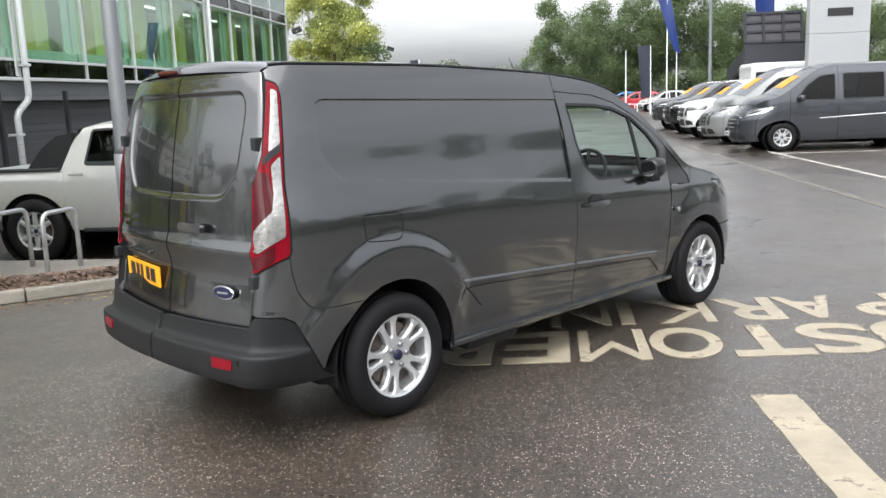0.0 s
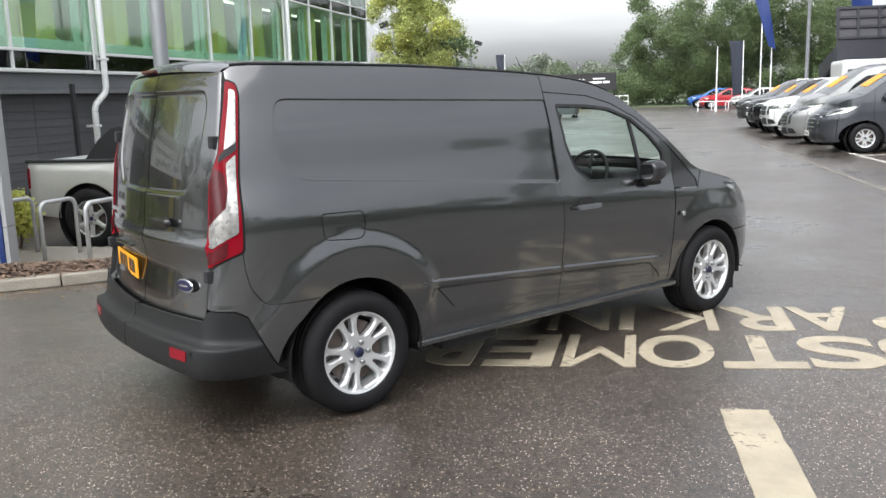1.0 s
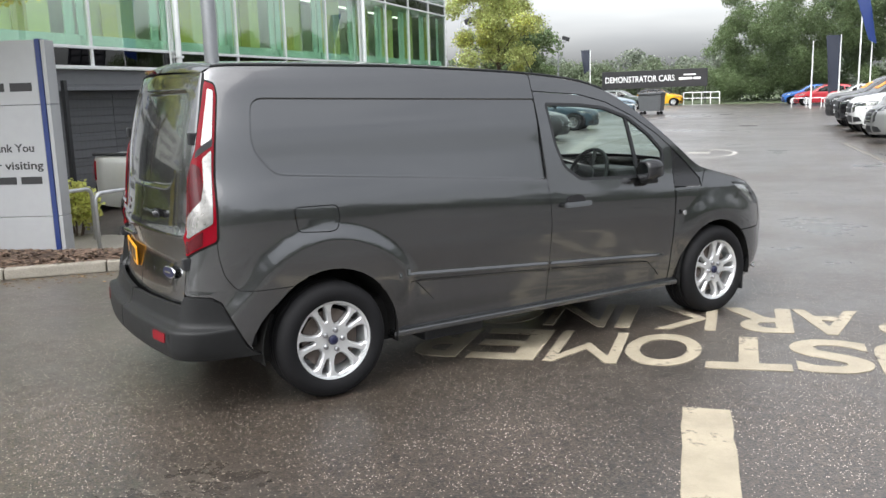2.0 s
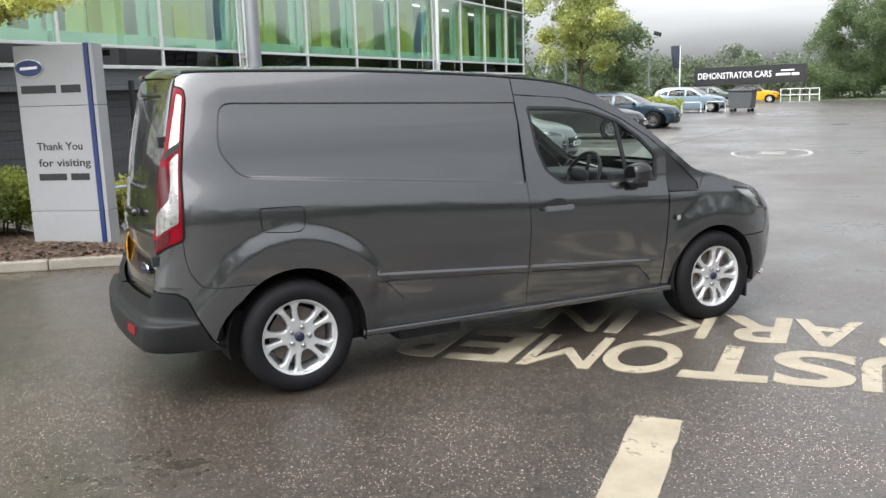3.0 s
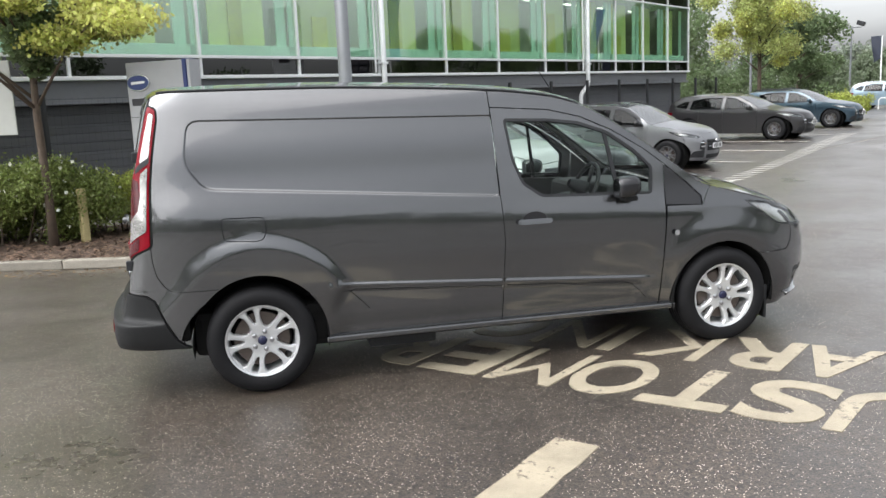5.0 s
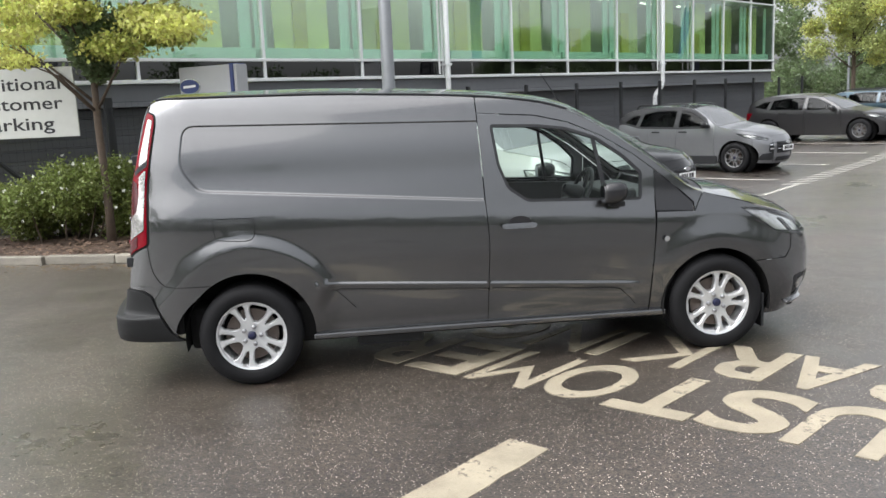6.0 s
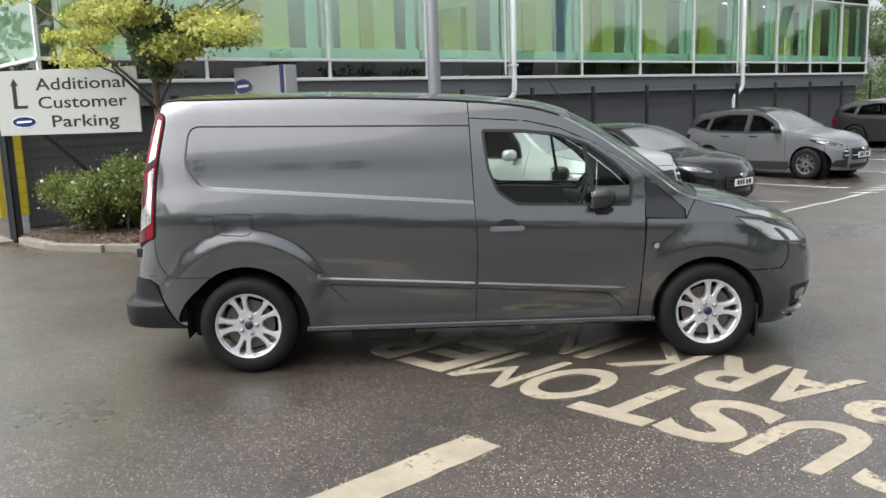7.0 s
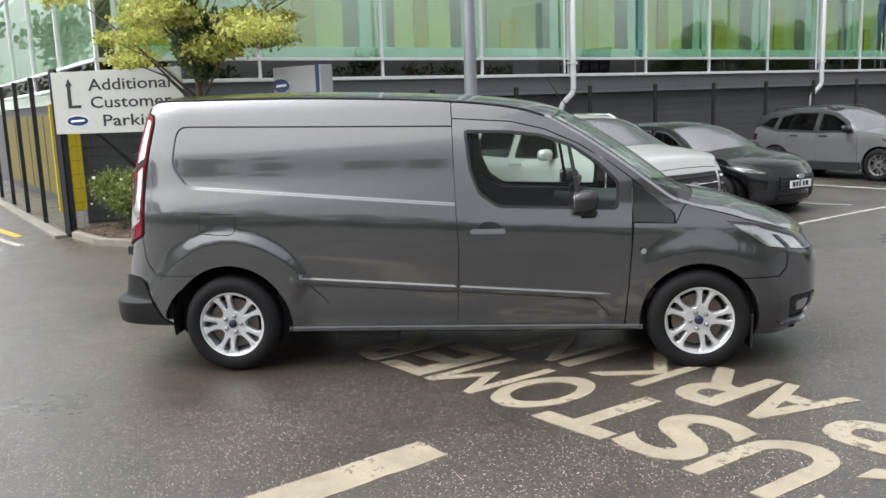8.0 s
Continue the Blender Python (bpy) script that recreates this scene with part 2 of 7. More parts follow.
def road_paint(name, color, worn):
    """Thermoplastic road paint, rubbed through to the dark tarmac in flecks."""
    m = bpy.data.materials.new(name)
    m.use_nodes = True
    nt = m.node_tree
    b = nt.nodes["Principled BSDF"]
    b.inputs["Roughness"].default_value = 0.45
    tc = nt.nodes.new("ShaderNodeTexCoord")
    outs = []
    for scale, detail in ((16.0, 8.0), (2.2, 5.0), (150.0, 2.0)):
        n = nt.nodes.new("ShaderNodeTexNoise")
        n.inputs["Scale"].default_value, n.inputs["Detail"].default_value, n.inputs["Roughness"].default_value = scale, detail, 0.7
        nt.links.new(tc.outputs["Object"], n.inputs["Vector"])
        outs.append(n.outputs["Fac"])
    add = nt.nodes.new("ShaderNodeMath")
    add.operation = "ADD"
    nt.links.new(outs[0], add.inputs[0])
    nt.links.new(outs[1], add.inputs[1])
    mask = nt.nodes.new("ShaderNodeMapRange")
    mask.inputs["From Min"].default_value, mask.inputs["From Max"].default_value = worn, worn + 0.10
    nt.links.new(add.outputs[0], mask.inputs["Value"])
    tone = nt.nodes.new("ShaderNodeMapRange")
    tone.inputs["From Min"].default_value, tone.inputs["From Max"].default_value = 0.3, 0.7
    tone.inputs["To Min"].default_value, tone.inputs["To Max"].default_value = 0.72, 1.15
    nt.links.new(outs[1], tone.inputs["Value"])
    hsv = nt.nodes.new("ShaderNodeHueSaturation")
    hsv.inputs["Color"].default_value = (*color, 1)
    nt.links.new(tone.outputs[0], hsv.inputs["Value"])
    mix = nt.nodes.new("ShaderNodeMix")
    mix.data_type = "RGBA"
    mix.inputs[7].default_value = (0.10, 0.085, 0.068, 1)
    nt.links.new(mask.outputs[0], mix.inputs[0])
    nt.links.new(hsv.outputs[0], mix.inputs[6])
    nt.links.new(mix.outputs[2], b.inputs["Base Color"])
    bp = nt.nodes.new("ShaderNodeBump")
    bp.inputs["Strength"].default_value, bp.inputs["Distance"].default_value = 0.5, 0.004
    nt.links.new(outs[2], bp.inputs["Height"])
    nt.links.new(bp.outputs[0], b.inputs["Normal"])
    return m


ROADPAINT = road_paint("worn_cream_road_paint", (0.315, 0.275, 0.205), 1.12)
FAINT = road_paint("nearly_worn_off_paint", (0.15, 0.14, 0.122), 0.93)
OLDPAINT = mat("faded_road_paint", (0.36, 0.35, 0.32), 0.5, vary=0.4, scale=4, bump=0.3, bscale=90)
SIGNGREY = mat("light_grey_sign_panel", (0.34, 0.35, 0.36), 0.4, 0.1, vary=0.04, scale=1.5)
SIGNWHITE = mat("off_white_sign_board", (0.47, 0.48, 0.45), 0.45, vary=0.05, scale=1.5)
BLACKINK = mat("black_vinyl", (0.014, 0.014, 0.016), 0.45)
BLUE = mat("deep_blue_vinyl", (0.010, 0.028, 0.13), 0.3, vary=0.06)
YELLOWPLATE = mat("yellow_plate", (0.78, 0.33, 0.008), 0.3, vary=0.05)
CLAD = mat("dark_grey_cladding", (0.085, 0.088, 0.095), 0.55, 0.1, vary=0.16, scale=1.2, obrand=0.1)
FASCIA = mat("grey_fascia_metal", (0.15, 0.156, 0.166), 0.5, 0.2, vary=0.08, scale=1.0)
WHITEMETAL = mat("white_aluminium_frame", (0.70, 0.72, 0.72), 0.4, 0.1, vary=0.05)
FENCEBLACK = mat("black_powder_coat", (0.014, 0.015, 0.017), 0.45)
LIME = mat("lime_yellow_panel", (0.66, 0.70, 0.26), 0.5, vary=0.12, scale=0.8, obrand=0.22)
OLIVE = mat("olive_yellow_screen", (0.50, 0.48, 0.07), 0.5, vary=0.15, scale=1.0, obrand=0.2)
YELLOW = mat("yellow_panel", (0.50, 0.39, 0.02), 0.45, vary=0.08, scale=1.0)
# yellow panel darkened: the shade behind the mesh is put into its colour
YELLOW_SHADED = mat("shaded_yellow_panel", (0.13, 0.105, 0.015), 0.5, vary=0.12, scale=1.0)
TEAL = mat("teal_blind", (0.60, 0.84, 0.74), 0.6, vary=0.1, scale=1.0)
PALE = mat("pale_office_wall", (0.80, 0.88, 0.80), 0.6, vary=0.08, scale=0.6)
GLASS_GREEN = glass("green_tinted_glazing", (0.85, 0.96, 0.88), 1.95, 0.0, 0.6)
GLASS_SMOKE = glass("smoked_spandrel_glass", (0.05, 0.055, 0.06), 1.6)
CONCRETE = mat("worn_concrete_kerb", (0.23, 0.21, 0.175), 0.7, vary=0.25, scale=7, bump=0.5, bscale=45, obrand=0.15)
PAVING = mat("damp_concrete_paving", (0.20, 0.185, 0.16), 0.5, vary=0.25, scale=3, bump=0.4, bscale=60)
SOIL = mat("bark_mulch_bed", (0.075, 0.048, 0.034), 0.85, vary=0.5, scale=14, bump=0.9, bscale=40)
BARKCHIP = mat("bark_chips", (0.13, 0.085, 0.06), 0.8, vary=0.3, island=0.6)
BARK = mat("tree_bark", (0.085, 0.062, 0.045), 0.85, vary=0.35, scale=14, bump=0.8, bscale=30)
POSTWOOD = mat("weathered_post", (0.40, 0.34, 0.17), 0.75, vary=0.3, scale=10, bump=0.4)
POLEGREY = mat("grey_painted_pole", (0.17, 0.18, 0.19), 0.45, 0.2, vary=0.1, scale=3)
GRASS = mat("rough_grass", (0.055, 0.075, 0.032), 0.8, vary=0.4, scale=0.6, bump=0.8, bscale=15)
LEAF_YELLOW = leaf_mat("yellow_green_maple_leaves", (0.56, 0.57, 0.17), through=0.5, vary=.4)
LEAF_PALE = leaf_mat("pale_green_maple_leaves", (0.42, 0.46, 0.17), through=0.5, vary=.35)
LEAF_LIME = leaf_mat("light_green_leaves", (0.34, 0.38, 0.09), through=0.45)
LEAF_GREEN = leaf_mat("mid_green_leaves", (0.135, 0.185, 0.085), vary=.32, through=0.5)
LEAF_BUSH = leaf_mat("bush_leaves", (0.17, 0.21, 0.055), through=0.35)
LEAF_DARK = leaf_mat("dark_green_leaves", (0.11, 0.15, 0.08), vary=.35, through=0.45)
# far foliage: the haze of distance is painted into these two paler greens
LEAF_FAR_HAZED = leaf_mat("haze_tinted_green_leaves", (0.15, 0.185, 0.115), vary=.3, through=.5)
LEAF_HAZE_TINT = leaf_mat("haze_tinted_pale_leaves", (0.19, 0.22, 0.17), vary=.25)
PETAL = mat("white_petals", (0.80, 0.80, 0.74), 0.6)


# ---- shaping helpers ----
def mesh_of(name, verts, faces, material=None, smooth=False):
    me = bpy.data.meshes.new(name)
    me.from_pydata([tuple(map(float, v)) for v in verts], [], [tuple(map(int, f)) for f in faces])
    me.update()
    if smooth:
        me.polygons.foreach_set("use_smooth", [True] * len(me.polygons))
    if material:
        me.materials.append(material)
    return me


def part(name, bm, material, parent=None, label="", smooth=False, at=None):
    """Links a bmesh or mesh as one object, under a thing when a parent is given."""
    if isinstance(bm, bmesh.types.BMesh):
        me = bpy.data.meshes.new(name)
        bm.normal_update()
        bm.to_mesh(me)
        bm.free()
        me.materials.append(material)
        if smooth:
            me.polygons.foreach_set("use_smooth", [True] * len(me.polygons))
    else:
        me = bm
        if material and not me.materials:
            me.materials.append(material)
    ob = new(name, me)
    if parent:
        ob.parent = parent
    if at is not None:
        ob.matrix_basis = at
    if label:
        ob["label"] = label
    return ob


def thing(name, label, category, m=None, group="", kind=""):
    ob = new(name)
    ob.empty_display_size = 0.1
    if m is not None:
        ob.matrix_basis = m
    return tagged(ob, label, category, group, kind)


def box(x0, x1, y0, y1, z0, z1, bevel=0.0, bm=None, seg=2):
    bm2 = bmesh.new()
    r = bmesh.ops.create_cube(bm2, size=1.0, matrix=Matrix.Translation(((x0 + x1) / 2, (y0 + y1) / 2, (z0 + z1) / 2)) @ Matrix.Diagonal((x1 - x0, y1 - y0, z1 - z0, 1)))
    if bevel:
        bmesh.ops.bevel(bm2, geom=bm2.edges[:], offset=bevel, segments=seg, affect="EDGES", profile=0.6)
    if bm is None:
        return bm2
    merge(bm, bm2)
    return bm


def merge(bm, other, m=None):
    """Adds another bmesh to bm."""
    me = bpy.data.meshes.new("tmp")
    other.to_mesh(me)
    other.free()
    if m is not None:
        me.transform(m)
    bm.from_mesh(me)
    bpy.data.meshes.remove(me)
    return bm


def mesh_from(bm, name, material):
    me = bpy.data.meshes.new(name)
    bm.normal_update()
    bm.to_mesh(me)
    bm.free()
    me.materials.append(material)
    return me


def tube(path, r, n=8, bm=None, caps=True):
    """A round bar along a path; r is one radius or one for each point."""
    bm = bm or bmesh.new()
    pts = [Vector(p) for p in path]
    rs = r if isinstance(r, (list, tuple)) else [r] * len(pts)
    rings, up = [], None
    for i, p in enumerate(pts):
        d = (pts[min(i + 1, len(pts) - 1)] - pts[max(i - 1, 0)]).normalized()
        if up is None:
            up = d.orthogonal().normalized()
        up = (up - d * up.dot(d)).normalized()
        side = d.cross(up)
        rings.append([bm.verts.new(p + (up * math.cos(a) + side * math.sin(a)) * rs[i]) for a in (2 * math.pi * k / n for k in range(n))])
    for a, b in zip(rings, rings[1:]):
        for k in range(n):
            bm.faces.new((a[k], a[(k + 1) % n], b[(k + 1) % n], b[k]))
    if caps:
        bm.faces.new(rings[0][::-1])
        bm.faces.new(rings[-1])
    return bm


def lathe(profile, n=48, bm=None):
    """A solid of revolution about the y axis from (radius, y) points."""
    bm = bm or bmesh.new()
    rings = [[bm.verts.new((r * math.cos(a), y, r * math.sin(a))) for a in (2 * math.pi * k / n for k in range(n))] for r, y in profile]
    for a, b in zip(rings, rings[1:]):
        for k in range(n):
            bm.faces.new((a[k], b[k], b[(k + 1) % n], a[(k + 1) % n]))
    return bm


def prism(poly, depth, bm=None, bevel=0.0):
    """A flat plate in the x-z plane from an outline, with its face at y = 0 and its back at y = depth."""
    own = bmesh.new()
    front = [own.verts.new((x, 0, z)) for x, z in poly]
    f = own.faces.new(front)
    r = bmesh.ops.extrude_face_region(own, geom=[f])
    bmesh.ops.translate(own, verts=[v for v in r["geom"] if isinstance(v, bmesh.types.BMVert)], vec=(0, depth, 0))
    bmesh.ops.recalc_face_normals(own, faces=own.faces[:])
    if bevel:
        bmesh.ops.bevel(own, geom=[e for e in own.edges if abs(e.calc_face_angle(0)) > 0.5], offset=bevel, segments=2, affect="EDGES")
    if bm is None:
        return own
    return merge(bm, own)


def oval(w, h, n=32):
    return [(w / 2 * math.cos(2 * math.pi * k / n), h / 2 * math.sin(2 * math.pi * k / n)) for k in range(n)]


def rounded(x0, x1, z0, z1, r, n=4):
    pts = []
    for cx, cz, a0 in ((x1 - r, z0 + r, -90), (x1 - r, z1 - r, 0), (x0 + r, z1 - r, 90), (x0 + r, z0 + r, 180)):
        pts += [(cx + r * math.cos(radians(a0 + 90 * k / n)), cz + r * math.sin(radians(a0 + 90 * k / n))) for k in range(n + 1)]
    return pts


def lettering(text, height, depth=0.003, width=None, weight=0.008, fine=3):
    """A mesh of raised letters in the x-z plane, standing on z = 0 from x = 0, capitals of the given height; width stretches it."""
    cu = bpy.data.curves.new("letters", "FONT")
    cu.body, cu.extrude, cu.resolution_u, cu.offset = text, 0.5, fine, weight
    ob = bpy.data.objects.new("letters", cu)
    scene.collection.objects.link(ob)
    dg = bpy.context.evaluated_depsgraph_get()
    me = bpy.data.meshes.new_from_object(ob.evaluated_get(dg))
    bpy.data.objects.remove(ob)
    xs = [v.co.x for v in me.vertices]
    x0, x1 = min(xs), max(xs)
    sx = width / (x1 - x0) if width else height / 0.73
    me.transform(Matrix(((sx, 0, 0, -x0 * sx), (0, 0, -depth, 0), (0, height / 0.73, 0, 0), (0, 0, 0, 1))))
    me.materials.clear()
    return me


def turn_z(a):
    return Matrix.Rotation(radians(a), 4, "Z")


def curve(pts):
    """A smooth monotone function through (x, y) points."""
    xs, ys = [p[0] for p in pts], [p[1] for p in pts]
    n = len(xs)
    d = [(ys[i + 1] - ys[i]) / (xs[i + 1] - xs[i]) for i in range(n - 1)]
    m = [d[0]] + [0 if d[i - 1] * d[i] <= 0 else 2 * d[i - 1] * d[i] / (d[i - 1] + d[i]) for i in range(1, n - 1)] + [d[-1]]

    def f(x):
        if x <= xs[0]:
            return ys[0]
        if x >= xs[-1]:
            return ys[-1]
        i = 0
        while x > xs[i + 1]:
            i += 1
        h = xs[i + 1] - xs[i]
        t = (x - xs[i]) / h
        return ((1 + 2 * t) * ys[i] + t * h * m[i]) * (1 - t) ** 2 + ((3 - 2 * t) * ys[i + 1] + (t - 1) * h * m[i + 1]) * t * t
    return f


def make_shell(s):
    """The half body of a vehicle as a map from (u, z): u runs from the middle of the tail round the corner, along the side and round to the nose."""
    width, tail_x, tail_y, nose_x, nose_y = (curve(s[k]) for k in ("width", "tail_x", "tail_y", "nose_x", "nose_y"))
    us, uc, ue = s["side_rear"], s["corner_rear"], s["tail_mid"]
    vs, vc, ve = s["side_front"], s["corner_front"], s["nose_mid"]
    relief, tilt = s.get("relief", lambda u, z: 0), s.get("waist_tilt", 0.0)

    def place(u, z):
        w = width(z + tilt * (u - .7) * math.exp(-((z - 1.03) / .17) ** 2) if tilt else z) + relief(u, z)
        if us <= u <= vs:
            return (u, -w, z)
        if u < us:
            x1, y1 = tail_x(z), tail_y(z)
            if u >= uc:
                a = (us - u) / (us - uc) * math.pi / 2
                return (us + (x1 - us) * math.sin(a), -(y1 + (w - y1) * math.cos(a)), z)
            y = y1 * max(0, (u - ue) / (uc - ue))
            return (x1 - s["tail_bulge"] * (1 - (y / y1) ** 2) + relief(u, z), -y, z)
        x1, y1 = nose_x(z), nose_y(z)
        if u <= vc:
            a = (u - vs) / (vc - vs) * math.pi / 2
            return (vs + (x1 - vs) * math.sin(a), -(y1 + (w - y1) * math.cos(a)), z)
        y = y1 * max(0, (ve - u) / (ve - vc))
        return (x1 + s["nose_bulge"] * (1 - (y / y1) ** 2), -y, z)
    return place


def inside(pts, poly):
    """Which of the points lie in the polygon."""
    p, q = np.asarray(pts, float), np.asarray(poly, float)
    x, y, out = p[:, 0], p[:, 1], np.zeros(len(p), bool)
    for (ax, ay), (bx, by) in zip(q, np.roll(q, -1, 0)):
        if ay != by:
            out ^= ((ay > y) != (by > y)) & (x < (bx - ax) * (y - ay) / (by - ay) + ax)
    return out


def edge_dist(pts, poly):
    p, q = np.asarray(pts, float), np.asarray(poly, float)
    best = np.full(len(p), 9e9)
    for a, b in zip(q, np.roll(q, -1, 0)):
        d = b - a
        t = np.clip(((p - a) @ d) / max(d @ d, 1e-12), 0, 1)
        best = np.minimum(best, np.hypot(*(p - a - t[:, None] * d).T))
    return best


def shrink(poly, by):
    """The outline moved inwards (outwards when negative) by that much."""
    q = np.asarray(poly, float)
    area = 0.5 * np.sum(q[:, 0] * np.roll(q[:, 1], -1) - np.roll(q[:, 0], -1) * q[:, 1])
    sgn = 1 if area > 0 else -1
    out = []
    for i in range(len(q)):
        d1, d2 = q[i] - q[i - 1], q[(i + 1) % len(q)] - q[i]
        n1, n2 = np.array((-d1[1], d1[0])) / (np.hypot(*d1) + 1e-9), np.array((-d2[1], d2[0])) / (np.hypot(*d2) + 1e-9)
        n = n1 + n2
        n = n / max(n @ n / 2, 0.5)
        out.append(q[i] + sgn * by * n)
    return [tuple(p) for p in out]


def dense(poly, step):
    out = []
    for a, b in zip(poly, poly[1:] + poly[:1]):
        k = max(1, int(math.hypot(b[0] - a[0], b[1] - a[1]) / step + 0.5))
        out += [(a[0] + (b[0] - a[0]) * i / k, a[1] + (b[1] - a[1]) * i / k) for i in range(k)]
    return out


def smooth_poly(poly, r=0.04, n=4):
    """The outline with its corners rounded."""
    out = []
    q = [Vector(p) for p in poly]
    for i in range(len(q)):
        a, b, c = q[i - 1], q[i], q[(i + 1) % len(q)]
        ra, rc = min(r, (a - b).length * 0.45), min(r, (c - b).length * 0.45)
        p, s = b + (a - b).normalized() * ra, b + (c - b).normalized() * rc
        out += [tuple(p * (1 - t) ** 2 + b * 2 * t * (1 - t) + s * t * t) for t in (k / n for k in range(n + 1))]
    return out


def cut(poly, lo, hi):
    """The outline between two values of u."""
    for lim, sgn in ((lo, 1), (hi, -1)):
        out = []
        for a, b in zip(poly, poly[1:] + poly[:1]):
            ia, ib = sgn * (a[0] - lim) >= 0, sgn * (b[0] - lim) >= 0
            if ia:
                out.append(a)
            if ia != ib:
                t = (lim - a[0]) / (b[0] - a[0])
                out.append((lim, a[1] + t * (b[1] - a[1])))
        poly = out
    return poly


def sheet(poly, place, step=0.05, gap=0.0022, holes=(), folds=(), depth=0.015, lift=0.0, e=0.006):
    """A pressed panel that fills the outline on the body's surface, with turned-in edges. Gives vertices and faces."""
    from mathutils.geometry import delaunay_2d_cdt
    outline = dense(shrink(poly, gap), step) if gap else dense(list(poly), step)
    loops = [outline] + [dense(list(h), step) for h in holes] + [dense(list(f), step) for f in folds]
    pts, edges = [], []
    for lp in loops:
        k = len(pts)
        pts += lp
        edges += [(k + i, k + (i + 1) % len(lp)) for i in range(len(lp))]
    q = np.array(outline)
    gx, gz = np.meshgrid(np.arange(q[:, 0].min(), q[:, 0].max(), step), np.arange(q[:, 1].min(), q[:, 1].max(), step))
    grid = np.column_stack([gx.ravel(), gz.ravel()])
    if len(grid):
        keep = inside(grid, outline)
        for lp in loops:
            keep &= edge_dist(grid, lp) > step * 0.45
        grid = grid[keep]
        pts += [tuple(g) for g in grid]
    v2, _, tris, *_ = delaunay_2d_cdt([Vector(p) for p in pts], edges, [], 0, 1e-6)
    v2 = [(v.x, v.y) for v in v2]
    cen = np.array([[sum(v2[i][0] for i in t) / len(t), sum(v2[i][1] for i in t) / len(t)] for t in tris])
    ok = inside(cen, outline)
    for h in holes:
        ok &= ~inside(cen, h)
    tris = [t for t, k in zip(tris, ok) if k]
    used = sorted({i for t in tris for i in t})
    new_id = {i: k for k, i in enumerate(used)}
    verts, norms = [], []
    for i in used:
        u, z = v2[i]
        p = Vector(place(u, z))
        n = (Vector(place(u + e, z)) - Vector(place(u - e, z))).cross(Vector(place(u, z + e)) - Vector(place(u, z - e)))
        n.normalize()
        norms.append(n)
        verts.append(p + n * lift)
    faces = [tuple(new_id[i] for i in t) for t in tris]
    # counter-clockwise in (u, z) looks outwards
    faces = [f if (v2[used[f[1]]][0] - v2[used[f[0]]][0]) * (v2[used[f[2]]][1] - v2[used[f[0]]][1]) - (v2[used[f[2]]][0] - v2[used[f[0]]][0]) * (v2[used[f[1]]][1] - v2[used[f[0]]][1]) > 0 else f[::-1] for f in faces]
    if depth:
        count = {}
        for f in faces:
            for a, b in zip(f, f[1:] + f[:1]):
                count[(a, b)] = 1
        rim = [(a, b) for a, b in count if (b, a) not in count]
        top, low = {}, {}
        for a, b in rim:
            for i in (a, b):
                if i not in top:
                    top[i] = len(verts)
                    verts.append(verts[i])
                    low[i] = len(verts)
                    verts.append(verts[i] - norms[i] * depth)
            faces.append((top[b], top[a], low[a], low[b]))
    return verts, faces, norms + [Vector((0, 0, 0))] * (len(verts) - len(norms))


def flip(geo):
    """The twin of a panel on the other side."""
    v, f, *n = geo
    out = [(p[0], -p[1], p[2]) for p in v], [q[::-1] for q in f]
    return out + ([(c[0], -c[1], c[2]) for c in n[0]],) if n else out


def skin(name, geo, material):
    """A mesh of a panel that keeps the true normals of the body's surface."""
    me = mesh_of(name, geo[0], geo[1], material, True)
    if len(geo) > 2:
        me.normals_split_custom_set_from_vertices([tuple(c) for c in geo[2]])
    return me


def panel(name, geo, material, parent, both=False, label=""):
    """Links a panel, and its twin on the other side when both is set."""
    out = [part(name, skin(name, geo, material), None, parent, label)]
    if both:
        out.append(part(name, skin(name, flip(geo), material), None, parent, label))
    return out


def arch(cx, cz, r, z0, n=20, ahead=1.0):
    """Points of a wheel arch from its rear foot to its front foot at height z0."""
    a0 = math.asin(max(-1, min(1, (z0 - cz) / r)))
    return [(cx + r * math.cos(a) * (ahead if math.cos(a) > 0 else 1), cz + r * math.sin(a)) for a in (math.pi - a0 + (2 * a0 - math.pi) * k / n for k in range(n + 1))]


def top_strip(place, top, u0, u1, crown, bow, n=14, k=12, lift=0.0, wide=1.0):
    """The skin across the vehicle between the two side edges, from u0 to u1."""
    verts, faces = [], []
    for i in range(n + 1):
        u = u0 + (u1 - u0) * i / n
        x, y, z = place(u, top(u))
        for j in range(k + 1):
            f = (-1 + 2 * j / k) * wide
            verts.append((x + bow(u) * (1 - f * f), abs(y) * f, z + crown(u) * (1 - f * f) + lift))
    for i in range(n):
        for j in range(k):
            a = i * (k + 1) + j
            faces.append((a, a + k + 1, a + k + 2, a + 1))
    return verts, faces


def end_strip(place, u, z0, z1, bulge, crown, n=10, k=12, lift=0.0, wide=1.0):
    """The skin across the tail or the nose between z0 and z1."""
    verts, faces = [], []
    for i in range(n + 1):
        z = z0 + (z1 - z0) * i / n
        x, y, _ = place(u, z)
        for j in range(k + 1):
            f = (-1 + 2 * j / k) * wide
            verts.append((x + bulge * (1 - f * f) + math.copysign(lift, bulge), abs(y) * f, z + crown * (1 - f * f) * (i / n) ** 2))
    for i in range(n):
        for j in range(k):
            a = i * (k + 1) + j
            q = (a, a + 1, a + k + 2, a + k + 1)
            faces.append(q if bulge > 0 else q[::-1])
    return verts, faces


WHEELS = {}


